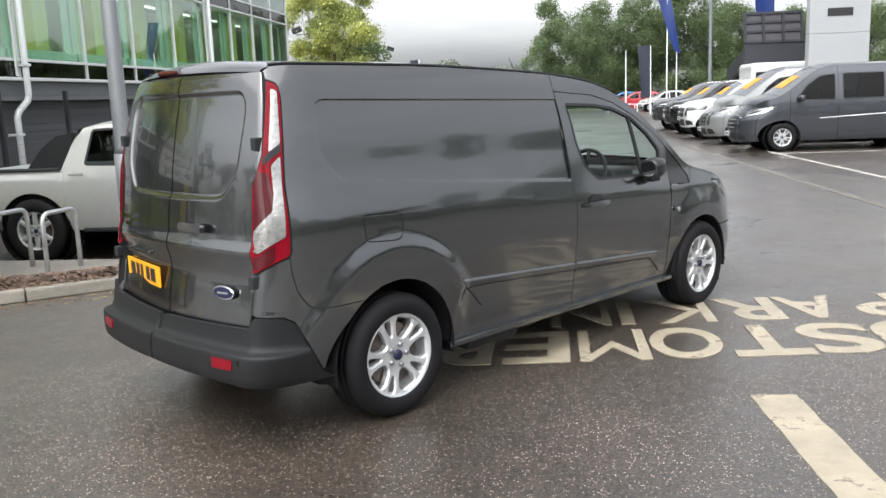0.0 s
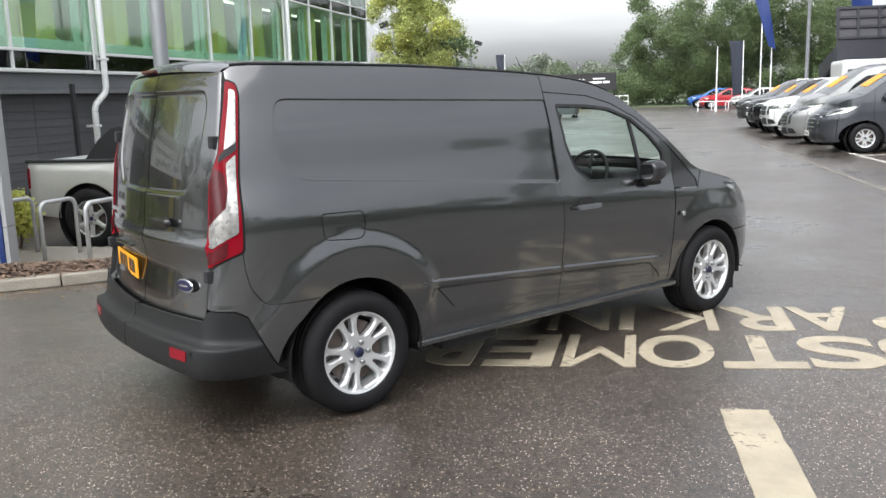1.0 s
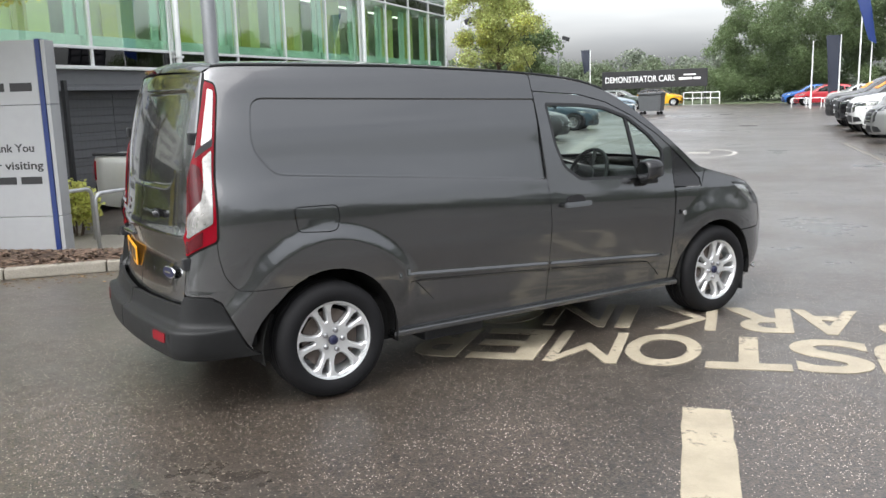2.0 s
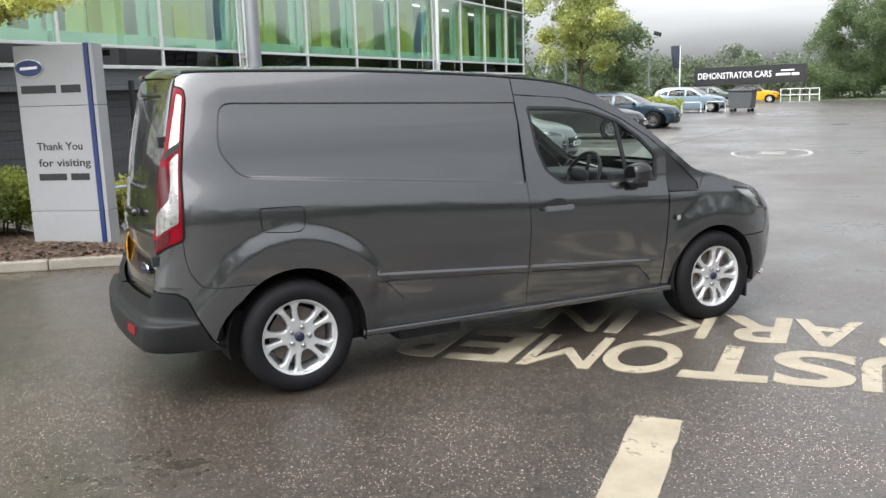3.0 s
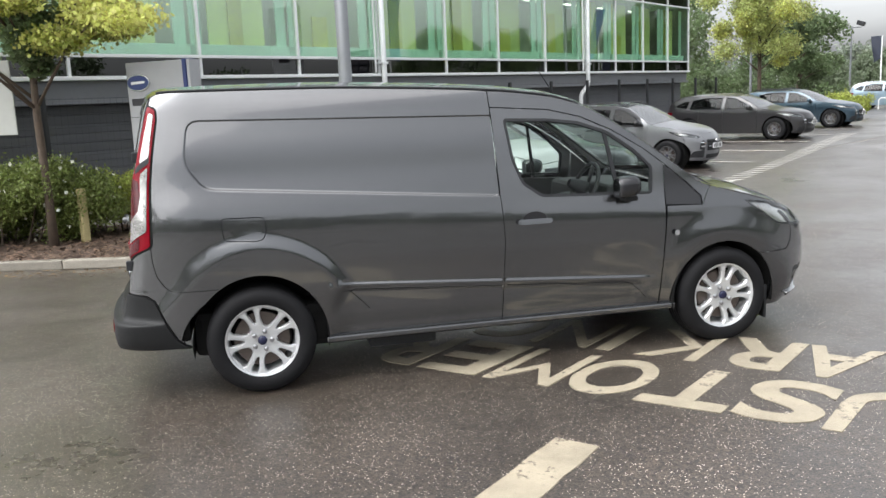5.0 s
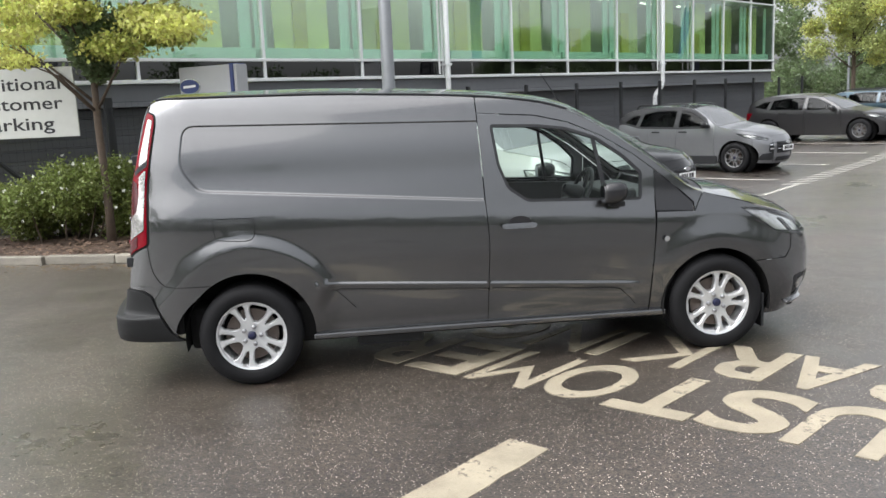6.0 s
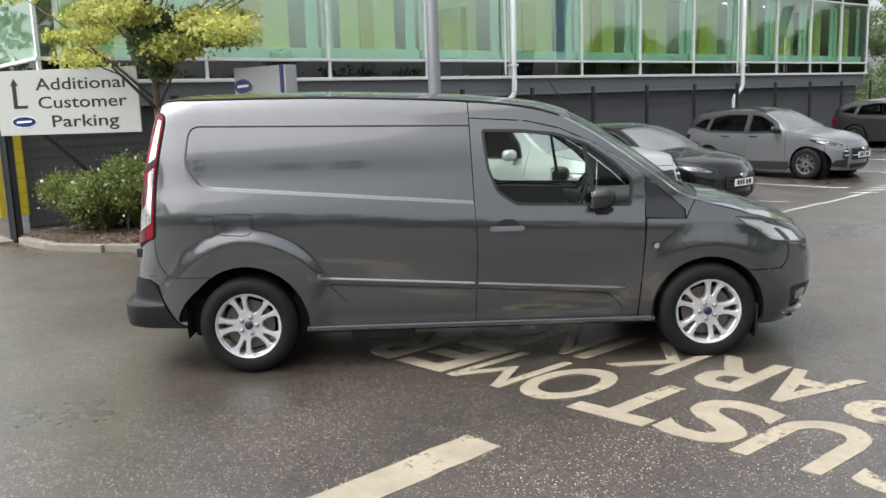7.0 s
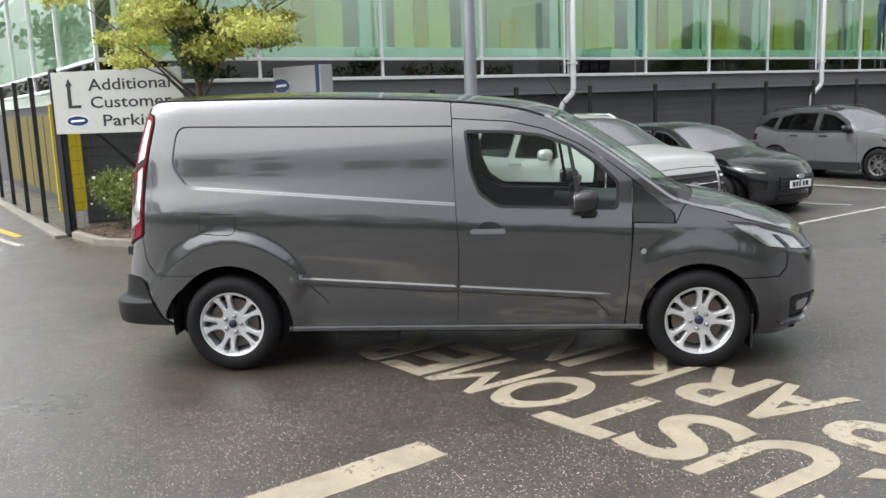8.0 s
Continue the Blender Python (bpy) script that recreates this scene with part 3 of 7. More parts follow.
def wheel_meshes(r, w, rim, style, finish):
    """Meshes of one road wheel about its hub, outer face towards -y: tyre, rim, disc, cap and nuts."""
    key = (r, w, rim, style, finish.name)
    if key in WHEELS:
        return WHEELS[key]
    out = {}
    sw = r - rim
    prof = [(rim - 0.005, 0.02), (rim, -0.005), (rim + sw * 0.12, -0.014), (rim + sw * 0.45, -0.020), (rim + sw * 0.72, -0.012), (r - 0.012, 0.006), (r - 0.003, 0.022)]
    for k in range(5):
        y = 0.03 + k * (w - 0.06) / 4
        prof += [(r, y), (r, y + (w - 0.06) / 4 - 0.010), (r - 0.008, y + (w - 0.06) / 4 - 0.008), (r - 0.008, y + (w - 0.06) / 4 - 0.002)]
    prof += [(r - 0.012, w), (rim + sw * 0.4, w + 0.012), (rim, w), (rim - 0.005, w - 0.02)]
    bm = lathe(prof, 56)
    out["tyre"] = (bm, RUBBER, True)
    bm = lathe([(rim - 0.022, 0.06), (rim - 0.020, 0.016), (rim - 0.012, -0.002), (rim - 0.002, -0.006), (rim + 0.003, 0.0), (rim + 0.002, 0.02), (rim - 0.015, 0.05), (rim - 0.03, 0.1), (rim - 0.03, w), (rim - 0.05, w)], 56)
    n, twin = style
    if twin:
        # five pairs of spokes cut out of a dished face: a wide opening at each nut and a slot in each pair
        def polar(a, pts):
            return smooth_poly([(q * math.cos(a + radians(d)), q * math.sin(a + radians(d))) for q, d in pts], 0.011, 4)
        ro = rim - 0.020
        cuts = []
        for k in range(n):
            a0 = 2 * math.pi * k / n + math.pi / 2
            cuts.append(polar(a0, [(ro, -5.0), (ro, 5.0), (ro * .90, 7.0), (ro * .55, 3.2), (ro * .55, -3.2), (ro * .90, -7.0)]))
            cuts.append(polar(a0 + math.pi / n, [(ro, -14), (ro, 14), (ro * .87, 18.5), (ro * .62, 17.5), (ro * .45, 10), (ro * .45, -10), (ro * .62, -17.5), (ro * .87, -18.5)]))

        some = (cuts[0], cuts[1], cuts[-1])
        seg_a = np.array([p for c in some for p in c])
        seg_d = np.array([p for c in some for p in c[1:] + c[:1]]) - seg_a
        seg_l = np.maximum((seg_d ** 2).sum(1), 1e-12)

        def dish(u, z):
            q = math.hypot(u, z)
            turn = (math.atan2(z, u) - math.pi / 2 + math.pi / n) % (2 * math.pi / n) - math.pi / n + math.pi / 2
            rel = np.array((q * math.cos(turn), q * math.sin(turn))) - seg_a
            near = np.clip((rel * seg_d).sum(1) / seg_l, 0, 1)
            e = float(np.sqrt((((rel - near[:, None] * seg_d)) ** 2).sum(1).min())) if q > .05 else .02
            return (u, 0.008 + 0.014 * max(0, 1 - q / (rim * .75)) ** .8 + 0.010 * max(0, 1 - max(0, e) / .008) ** 2, z)
        ring = [((rim - .006) * math.cos(2 * math.pi * k / 60), (rim - .006) * math.sin(2 * math.pi * k / 60)) for k in range(60)]
        v, f, *_ = sheet(ring, dish, .016, gap=0, holes=cuts, folds=[shrink(c, -.007) for c in cuts], depth=.034)
        me = mesh_of("spokes", v, f)
        bm.from_mesh(me)
        bpy.data.meshes.remove(me)
    for k in range(0 if twin else n):
        a0 = 2 * math.pi * k / n + math.pi / 2
        for off in (0, ):
            sp = bmesh.new()
            sec = []
            for i in range(7):
                t = i / 6
                rr = 0.040 + (rim - 0.010 - 0.040) * t
                ang = a0
                wd = 0.034 - 0.008 * t
                if t > 0.85:
                    wd *= 1.35
                y = 0.006 + 0.012 * (1 - t) - 0.004 * math.sin(math.pi * t)
                c, s = math.cos(ang), math.sin(ang)
                sec.append([sp.verts.new((rr * c - q * s, yy, rr * s + q * c)) for q, yy in ((-wd, y + 0.022), (-wd, y + 0.006), (-wd * 0.6, y), (wd * 0.6, y), (wd, y + 0.006), (wd, y + 0.022))])
            for p, q in zip(sec, sec[1:]):
                for j in range(5):
                    sp.faces.new((p[j], p[j + 1], q[j + 1], q[j]))
            sp.faces.new(sec[-1])
            bmesh.ops.recalc_face_normals(sp, faces=sp.faces[:])
            merge(bm, sp)
    if not twin:
        lathe([(0.0, 0.012), (0.03, 0.012), (0.06, 0.014), (0.085, 0.018), (0.088, 0.05)], 30, bm)
    out["rim"] = (bm, finish, True)
    out["brake_disc"] = (lathe([(0.05, 0.062), (rim - 0.055, 0.062), (rim - 0.055, 0.085), (0.05, 0.085)], 32), DISC, False)
    bm = lathe([(0.0, 0.0), (0.022, 0.001), (0.027, 0.006), (0.028, 0.014)], 24)
    out["centre_cap"] = (bm, CAPNAVY, True)
    out["wheel_nut"] = (lathe([(0.0, -0.002), (0.011, -0.002), (0.0145, 0.003), (0.0145, 0.022)], 10), NUT, True)
    res = {}
    for k, (b, mt, sm) in out.items():
        me = bpy.data.meshes.new(k)
        bmesh.ops.recalc_face_normals(b, faces=b.faces[:])
        b.to_mesh(me)
        b.free()
        me.materials.append(mt)
        if sm:
            me.polygons.foreach_set("use_smooth", [True] * len(me.polygons))
            if k == "rim":
                me.set_sharp_from_angle(angle=radians(40))
        res[k] = me
    WHEELS[key] = res
    return res


def add_wheel(parent, x, y, r, w=0.2, rim=0.21, style=(5, 1), finish=None, right=True, spin=0.0):
    """One wheel under a vehicle; y is its outer face."""
    meshes = wheel_meshes(r, w, rim, style, finish or ALLOY)
    m = Matrix.Translation((x, y, r)) @ (Matrix.Identity(4) if right else Matrix.Rotation(math.pi, 4, "Z")) @ Matrix.Rotation(radians(spin), 4, "Y")
    tyre = part("wheel", meshes["tyre"], None, parent, "black rubber tyre on alloy wheel", at=m)
    for k in ("rim", "brake_disc", "centre_cap"):
        part(k, meshes[k], None, tyre)
    for k in range(5):
        a = 2 * math.pi * k / 5 + math.pi / 2 + math.pi / 5
        part("wheel_nut", meshes["wheel_nut"], None, tyre, at=Matrix.Translation((0.056 * math.cos(a), 0.002, 0.056 * math.sin(a))))
    return tyre


def blank_plate(parent, m, ground, bars=((-.2, -.13), (-.11, -.06), (-.04, .0), (.05, .1), (.12, .19)), h=0.111, w=0.52):
    """A number plate with plain bars in place of its characters."""
    pl = part("number_plate", prism(rounded(-w / 2, w / 2, -h / 2, h / 2, 0.008), 0.006), ground, parent, at=m)
    for a, b in bars:
        part("plate_bar", prism([(a, -0.036), (b, -0.036), (b, 0.036), (a, 0.036)], 0.002), BLACKINK, pl, at=Matrix.Translation((0, -0.002, 0)))
    return pl


VAN = dict(
    waist_tilt=.053,
    width=[(0.15, .78), (0.3, .845), (0.45, .868), (0.65, .876), (0.80, .882), (0.92, .8805), (1.01, .874), (1.09, .860), (1.25, .823), (1.45, .78), (1.63, .727), (1.72, .698), (1.80, .655), (1.86, .60)],
    tail_x=[(0.3, -.79), (0.6, -.755), (.95, -.70), (1.33, -.655), (1.6, -.60), (1.77, -.55), (1.82, -.51)],
    tail_y=[(.3, .72), (1.33, .70), (1.6, .67), (1.77, .61), (1.82, .57)],
    nose_x=[(.15, 3.70), (.3, 3.84), (.45, 3.895), (.62, 3.895), (.72, 3.87), (.82, 3.79), (.95, 3.6), (1.05, 3.45)],
    nose_y=[(.15, .45), (1.1, .45)],
    side_rear=-.30, corner_rear=-.75, tail_mid=-1.45, side_front=3.28, corner_front=3.90, nose_mid=4.35, tail_bulge=.07, nose_bulge=.08)


# ---- the dark grey van ----
def ramp01(a, b, x):
    t = max(0.0, min(1.0, (x - a) / (b - a)))
    return t * t * (3 - 2 * t)


SIDE_RECESS = smooth_poly([(-.338, 1.642), (-.362, 1.39), (-.272, 1.236), (1.60, 1.083), (1.60, 1.594)], 0.07)
TAIL_RECESS = smooth_poly([(-1.60, 1.69), (-.865, 1.695), (-.835, 1.62), (-.875, 1.32), (-.965, 1.20), (-1.02, 1.175), (-1.60, 1.165)], 0.05)


def poly_depth(poly):
    """How far inside an outline a point lies (0 outside), by a coarse table for speed."""
    q = np.array(poly)
    x0, z0, x1, z1 = q[:, 0].min(), q[:, 1].min(), q[:, 0].max(), q[:, 1].max()

    def f(u, z):
        if not (x0 < u < x1 and z0 < z < z1):
            return 0.0
        p = [(u, z)]
        return float(edge_dist(p, poly)[0]) if inside(p, poly)[0] else 0.0
    return f


side_depth, tail_depth = poly_depth(SIDE_RECESS), poly_depth(TAIL_RECESS)


def van_relief(u, z, recess=True):
    """Pressings of the van's sides: flared arches, the blanked windows, the waist crease and the rubbing panels."""
    if u < -.75:
        d = 0.016 * ramp01(0, 0.022, tail_depth(u, z))
        return d - 0.014 * math.exp(-((z - .945) / .03) ** 2) + 0.03 * ramp01(.93, .80, z)
    hi = ramp01(1.28, 1.5, z)
    out = -(.019 - .010 * hi) * ramp01(0, .015 - .008 * hi, side_depth(u, z)) if recess else 0.0
    out += .004 * ramp01(.688, .650, z) * ramp01(-.40, -.53, u)
    flare = 0.0
    for cx, r0, r1, h in ((0.0, .550, .655, .026), (3.062, .42, .60, .024)):
        r = math.hypot(u - cx, z - .325)
        tuck = 0.0
        if (u - cx) * (1 if cx == 0 else -1) > 0:
            tuck = ramp01(.66, .42, z)
            r0, r1 = r0 - .15 * tuck, r1 - .17 * tuck
        elif cx == 0:
            back = ramp01(.92, .62, z)
            r0, r1 = r0 - .06 * back, r1 - .08 * back
        if r < r1:
            flare += h * (1 - .55 * tuck) * (1 - ramp01(r0, r1, r))
    # the waist folds under along a crease, comes out again to a sharp ridge, and steps in over the rubbing panel
    zs, zr = waist(u), ridge(u)
    fade = ramp01(.15, .65, u) * ramp01(2.60, 2.40, u)
    if zr < z < zs:
        t = (zs - z) / (zs - zr)
        out -= .009 * fade * (t / .965 if t < .965 else (1 - t) / .035)
    elif z <= zr:
        f2 = ramp01(.46, .56, u) * ramp01(2.50, 2.40, u)
        out -= f2 * (.006 * min(1, (zr - z) / .03) + .009 * ramp01(zr - .036, zr - .044, z) * ramp01(.29, .36, z))
    return out + max(0.0, flare)


def flare_folds(cx, r0, r1):
    """Arcs that shape a flared arch."""
    out = []
    for r in (r0 - .02, r0, r0 + (r1 - r0) * .33, r0 + (r1 - r0) * .67, r1, r1 + .02):
        arc = []
        for k in range(49):
            a = math.pi * (.02 + .96 * k / 48)
            q = r
            if math.cos(a) * (1 if cx == 0 else -1) > 0:
                for _ in range(4):
                    q = r - (.15 + .02 * (r - r0) / (r1 - r0)) * ramp01(.66, .42, .325 + q * math.sin(a))
            elif cx == 0:
                for _ in range(4):
                    q = r - (.06 + .02 * (r - r0) / (r1 - r0)) * ramp01(.92, .62, .325 + q * math.sin(a))
            arc.append((cx + q * math.cos(a), .325 + q * math.sin(a)))
        out.append(arc + arc[-2:0:-1])
    return out


def line_folds(fn, u0, u1, steps):
    return [[(u0, fn(u0) - d), (u1, fn(u1) - d)] for d in steps]


RIDGE_STEPS = (-.040, -.022, -.0165, -.0145, -.013, -.006, 0, .012, .033, .037, .041, .045, .058)


def waist(u):
    return 1.048 - .053 * (u + .1)


def ridge(u):
    return .620 - .064 * (u - .535)


def mirrored(geo):
    (v, f, c), (v2, f2, c2) = geo, flip(geo)
    n = len(v)
    return [tuple(p) for p in v] + v2, list(f) + [tuple(i + n for i in q) for q in f2], list(c) + c2


def strip_between(place, top, u0, u1, f0, f1, crown, bow, n=16, k=8, lift=0.0):
    """Part of the skin across the vehicle, between two shares of its half width."""
    verts, faces = [], []
    for i in range(n + 1):
        u = u0 + (u1 - u0) * i / n
        x, y, z = place(u, top(u))
        for j in range(k + 1):
            f = f0 + (f1 - f0) * j / k
            verts.append((x + bow(u) * (1 - f * f), abs(y) * f, z + crown(u) * (1 - f * f) + lift))
    for i in range(n):
        for j in range(k):
            a = i * (k + 1) + j
            faces.append((a, a + k + 1, a + k + 2, a + 1))
    return verts, faces


def build_van(m):
    van = thing("panel_van", "dark grey metallic panel van, wet, parked across painted words", "van", m)
    spec = dict(VAN, relief=van_relief)
    place = make_shell(spec)
    flat = make_shell(VAN)
    door_place = make_shell(dict(VAN, relief=lambda u, z: van_relief(u, z, False)))
    top = curve([(-.75, 1.775), (-.60, 1.80), (-.43, 1.806), (.38, 1.80), (1.0, 1.777), (1.495, 1.747), (1.878, 1.70), (2.094, 1.64), (2.271, 1.548), (2.435, 1.44), (2.60, 1.322), (2.75, 1.208), (2.9, 1.10), (3.0, 1.062), (3.15, 1.025), (3.3, .985), (3.5, .935), (3.7, .87), (3.9, .79)])
    crown = curve([(-.75, .015), (-.5, .045), (.5, .055), (1.6, .055), (2.1, .055), (2.9, .034), (3.3, .050), (3.9, .034)])
    bow = curve([(-.75, -.07), (-.3, -.03), (.3, 0), (1.6, .03), (2.1, .10), (2.9, .16), (3.4, .13), (3.9, .08)])
    ref = 0.036
    tops = [(u, top(u)) for u in np.arange(-.60, 1.49, .07)]
    fuel = smooth_poly([(-.188, 1.074), (.066, 1.069), (.076, .99), (.055, .935), (.01, .925), (-.175, .938)], 0.03)
    lamp = smooth_poly([(-.634, 1.731), (-.545, 1.712), (-.527, 1.66), (-.537, 1.25), (-.527, .93), (-.721, .85), (-.757, .868), (-.764, 1.258), (-.672, 1.386)], 0.02)
    side = [(1.513, .300), (.40, .300)] + arch(0, .325, .40, .302)[::-1][1:-1] + [(-.385, .345), (-.41, .38), (-.50, .615), (-.545, .645), (-.70, .655), (-.745, .66), (-.752, .845)] \
        + [(-.721, .848), (-.527, .928), (-.537, 1.25), (-.527, 1.66), (-.545, 1.714), (-.634, 1.733), (-.672, 1.775)] + tops + [(1.495, 1.745), (1.501, 1.594), (1.521, 1.081), (1.536, .808)]
    panel("side_panel", sheet(side, place, ref, holes=[fuel], folds=[shrink(SIDE_RECESS, d) for d in (-.004, 0, .003, .006, .0085, .011, .014, .019)] + line_folds(waist, -.10, 1.505, (-.014, 0, .014)) + line_folds(ridge, .50, 1.505, RIDGE_STEPS) + flare_folds(0, .550, .655) + [[(-.75, z), (-.40, z)] for z in (.685, .674, .663, .652)], e=.0016), PAINT_VAN, van, True)
    seam = [(-.528, .925), (-.515, .84), (-.49, .755), (-.452, .69), (-.43, .668), (-.385, .662), (-.30, .662), (-.226, .662)]
    wide = [(u, z + (.0022 if i > 2 else 0)) for i, (u, z) in enumerate(seam)] + [(u - (.004 if i <= 3 else 0), z - (.0022 if i > 2 else 0)) for i, (u, z) in enumerate(seam)][::-1]
    panel("bumper_seam", sheet(wide, place, .02, gap=0, lift=.0012, depth=.002), DARK, van, True)
    for nm, rub in (("rubbing_panel_seam", [(.66, .47), (.60, .535), (.545, .590), (.57, .6005), (1.0, .5735), (1.508, .5405)]), ("door_rubbing_seam", [(1.545, .5385), (2.0, .5095), (2.34, .4875), (2.40, .475), (2.47, .41), (2.50, .37)])):
        edge2 = [(u, z - .010) for u, z in rub] + [(u - .0015, z - .0145) for u, z in rub][::-1]
        panel(nm, sheet(edge2, place, .02, gap=0, lift=.0035, depth=.003), DARK, van, True)
    flap = panel("fuel_flap", sheet(fuel, place, ref, gap=.005), PAINT_VAN, van)[0]
    part("flap_catch", box(-.176, -.158, -.868, -.855, 1.02, 1.03, 0.002), CHROME, flap)
    # pillar and roof frame over the doors
    frame_line = [(1.501, 1.644), (1.877, 1.616), (2.093, 1.563), (2.305, 1.467), (2.514, 1.337), (2.642, 1.239), (2.789, 1.119), (2.905, 1.01)]
    panel("front_pillar", sheet([(u, z) for u, z in frame_line] + [(2.909, .958), (2.948, 1.03), (2.972, 1.071)] + [(u, top(u)) for u in np.arange(2.9, 1.5, -.07)] + [(1.497, 1.745)], place, ref), PAINT_VAN, van, True)
    # front doors
    glass_poly = smooth_poly([(1.578, 1.569), (1.876, 1.556), (2.073, 1.531), (2.269, 1.461), (2.443, 1.339), (2.564, 1.22), (2.553, 1.044), (1.793, 1.071), (1.669, 1.159), (1.61, 1.311)], 0.03)
    door = [(1.501, 1.642), (1.521, 1.081), (1.536, .808), (1.513, .302), (2.595, .302), (2.611, .489), (2.635, .784), (2.64, .964), (2.642, 1.236), (2.514, 1.334), (2.305, 1.464), (2.093, 1.560), (1.877, 1.613)]
    doors = panel("front_door", sheet(door, door_place, ref, holes=[glass_poly], folds=line_folds(waist, 1.545, 2.60, (-.014, 0, .014)) + line_folds(ridge, 1.545, 2.58, RIDGE_STEPS) + flare_folds(3.062, .42, .60)), PAINT_VAN, van, True)
    panes = panel("door_window", sheet(glass_poly, door_place, .08, lift=-.012, depth=0, gap=-.008), GLASS_CAR, van, True)
    for p in panes:
        p.visible_shadow = False
    seal = sheet(shrink(glass_poly, -.002), door_place, .05, holes=[shrink(glass_poly, .016)], lift=.001, depth=.02, gap=0)
    panel("window_seal", seal, TRIM, van, True)
    panel("quarter_bar", sheet([(2.235, 1.475), (2.260, 1.462), (2.335, 1.05), (2.308, 1.05)], place, .05, lift=-.004, gap=0), TRIM, van, True)
    panel("sail_panel", sheet([(2.645, 1.232), (2.645, .966), (2.902, .952), (2.902, 1.008), (2.789, 1.116)], place, .05, lift=-.003), GLOSSBLACK, van, True)
    for d, sg in zip(doors, (1, -1)):
        y = -.878 * sg
        grip = prism(rounded(-.112, .112, -.018, .016, .015), .022 * sg, bevel=.009)
        handle = part("door_handle", grip, PAINT_VAN, d, at=Matrix.Translation((1.728, y - .042 * sg, .930)) @ Matrix.Rotation(radians(-13 * sg), 4, "X"))
        for x in (-.088, .094):
            part("handle_foot", box(x - .016, x + .016, min(.012 * sg, .044 * sg), max(.012 * sg, .044 * sg), -.012, .010, .004), PAINT_VAN, handle)
        # flat black oval: paints the shade of the body-coloured recess behind the grip
        part("handle_cup", prism(oval(.15, .085, 24), .004 * sg), GLOSSBLACK, d, at=Matrix.Translation((1.735, y - .006 * sg, .944)))
        # mirror: a rounded shell on a short arm, with its glass facing back
        bm = bmesh.new()
        bmesh.ops.create_uvsphere(bm, u_segments=28, v_segments=18, radius=1.0)
        for v in bm.verts:
            x, yy, z = v.co
            ex = math.copysign(abs(x) ** .80, x) if abs(x) > 1e-6 else 0
            ez = math.copysign(abs(z) ** .76, z) if abs(z) > 1e-6 else 0
            ey = math.copysign(abs(yy) ** .74, yy) if abs(yy) > 1e-6 else 0
            v.co = (max(-.060, ex * .098), ey * .074, ez * .070 + .008 * ex)
        head = part("wing_mirror", bm, GLOSSBLACK, d, "gloss black door mirror housing", True, at=Matrix.Translation((2.33, -.925 * sg, 1.108)))
        part("mirror_glass", prism(rounded(-.052, .052, -.050, .046, .036), .004), CHROME, head, at=Matrix.Translation((-.062, 0, 0)) @ Matrix.Rotation(radians(-90), 4, "Z"))
        part("mirror_arm", box(2.32, 2.42, -.93 if sg > 0 else .82, -.82 if sg > 0 else .93, 1.012, 1.050, .016), TRIM, d)
    # wings, nose, lamps
    head_poly = smooth_poly([(3.215, .962), (3.345, .866), (3.43, .779), (3.70, .735), (3.82, .745), (3.80, .81), (3.645, .880), (3.45, .938)], 0.02)
    nose = [(2.60, .255), (2.68, .25)] + arch(3.062, .325, .368, .27) + [(3.46, .21), (3.7, .19), (4.35, .19), (4.35, .79), (3.9, .79), (3.7, .868), (3.5, .932), (3.3, .982), (3.15, 1.022), (2.975, 1.07), (2.950, 1.028), (2.911, .952), (2.65, .960), (2.638, .784), (2.614, .489)]
    # the wheel opening is round in side view, though the skin already turns towards the nose there
    foot = [(u if u < 3.28 else 3.28 + math.asin(min(1, (u - 3.28) / .61)) * 2 / math.pi * .62, z) for u, z in arch(3.062, .325, .372, .302)]
    wing = [(2.60, .302), (2.68, .300)] + [p for p in foot if p[0] < 3.062 or p[1] > .605] + [(3.302, .600), (3.465, .600), (3.505, .655), (3.525, .75), (3.525, .923)] + nose[nose.index((3.5, .932)):]
    panel("front_wing", sheet(wing, place, ref, holes=[head_poly], folds=flare_folds(3.062, .42, .60)), PAINT_VAN, van, True)
    fog = smooth_poly([(3.52, .46), (3.78, .46), (3.78, .30), (3.56, .30)], .04)
    up = [(3.303, .597)] + [p for p in foot if p[0] > 3.062 and p[1] < .595] + [(3.395, .21), (3.7, .19), (4.35, .19), (4.35, .79), (3.9, .79), (3.7, .868), (3.527, .922), (3.527, .749), (3.507, .653), (3.466, .597)]
    panel("front_bumper", mirrored(sheet(up, place, ref, holes=[head_poly, fog])), PAINT_VAN, van)
    panel("fog_recess", sheet(fog, place, .05, lift=-.02), TRIM, van, True)
    panel("fog_lamp", sheet(smooth_poly([(3.60, .42), (3.70, .42), (3.70, .34), (3.60, .34)], .03), place, .03, lift=-.008), CLEAR_LENS, van, True)
    panel("bumper_blade", sheet([(3.50, .285), (3.95, .285), (4.35, .285), (4.35, .262), (3.95, .262), (3.52, .268)], place, .05, lift=.022, depth=.04), PAINT_VAN, van, True)
    panel("front_grille", mirrored(sheet([(3.92, .70), (4.35, .70), (4.35, .40), (3.98, .40)], place, .05, lift=.006)), TRIM, van)
    for p in panel("headlamp_lens", sheet(head_poly, place, .04, lift=.004, gap=0.001, depth=.03), GLASS_LAMP, van, True):
        p.visible_shadow = False
    panel("headlamp_reflector", sheet(shrink(head_poly, .004), place, .04, lift=-.022, depth=0), LAMPCHROME, van, True)
    panel("headlamp_surround", sheet(shrink(head_poly, .001), place, .03, holes=[shrink(head_poly, .013)], lift=-.010, depth=.012, gap=0), TRIM, van, True)
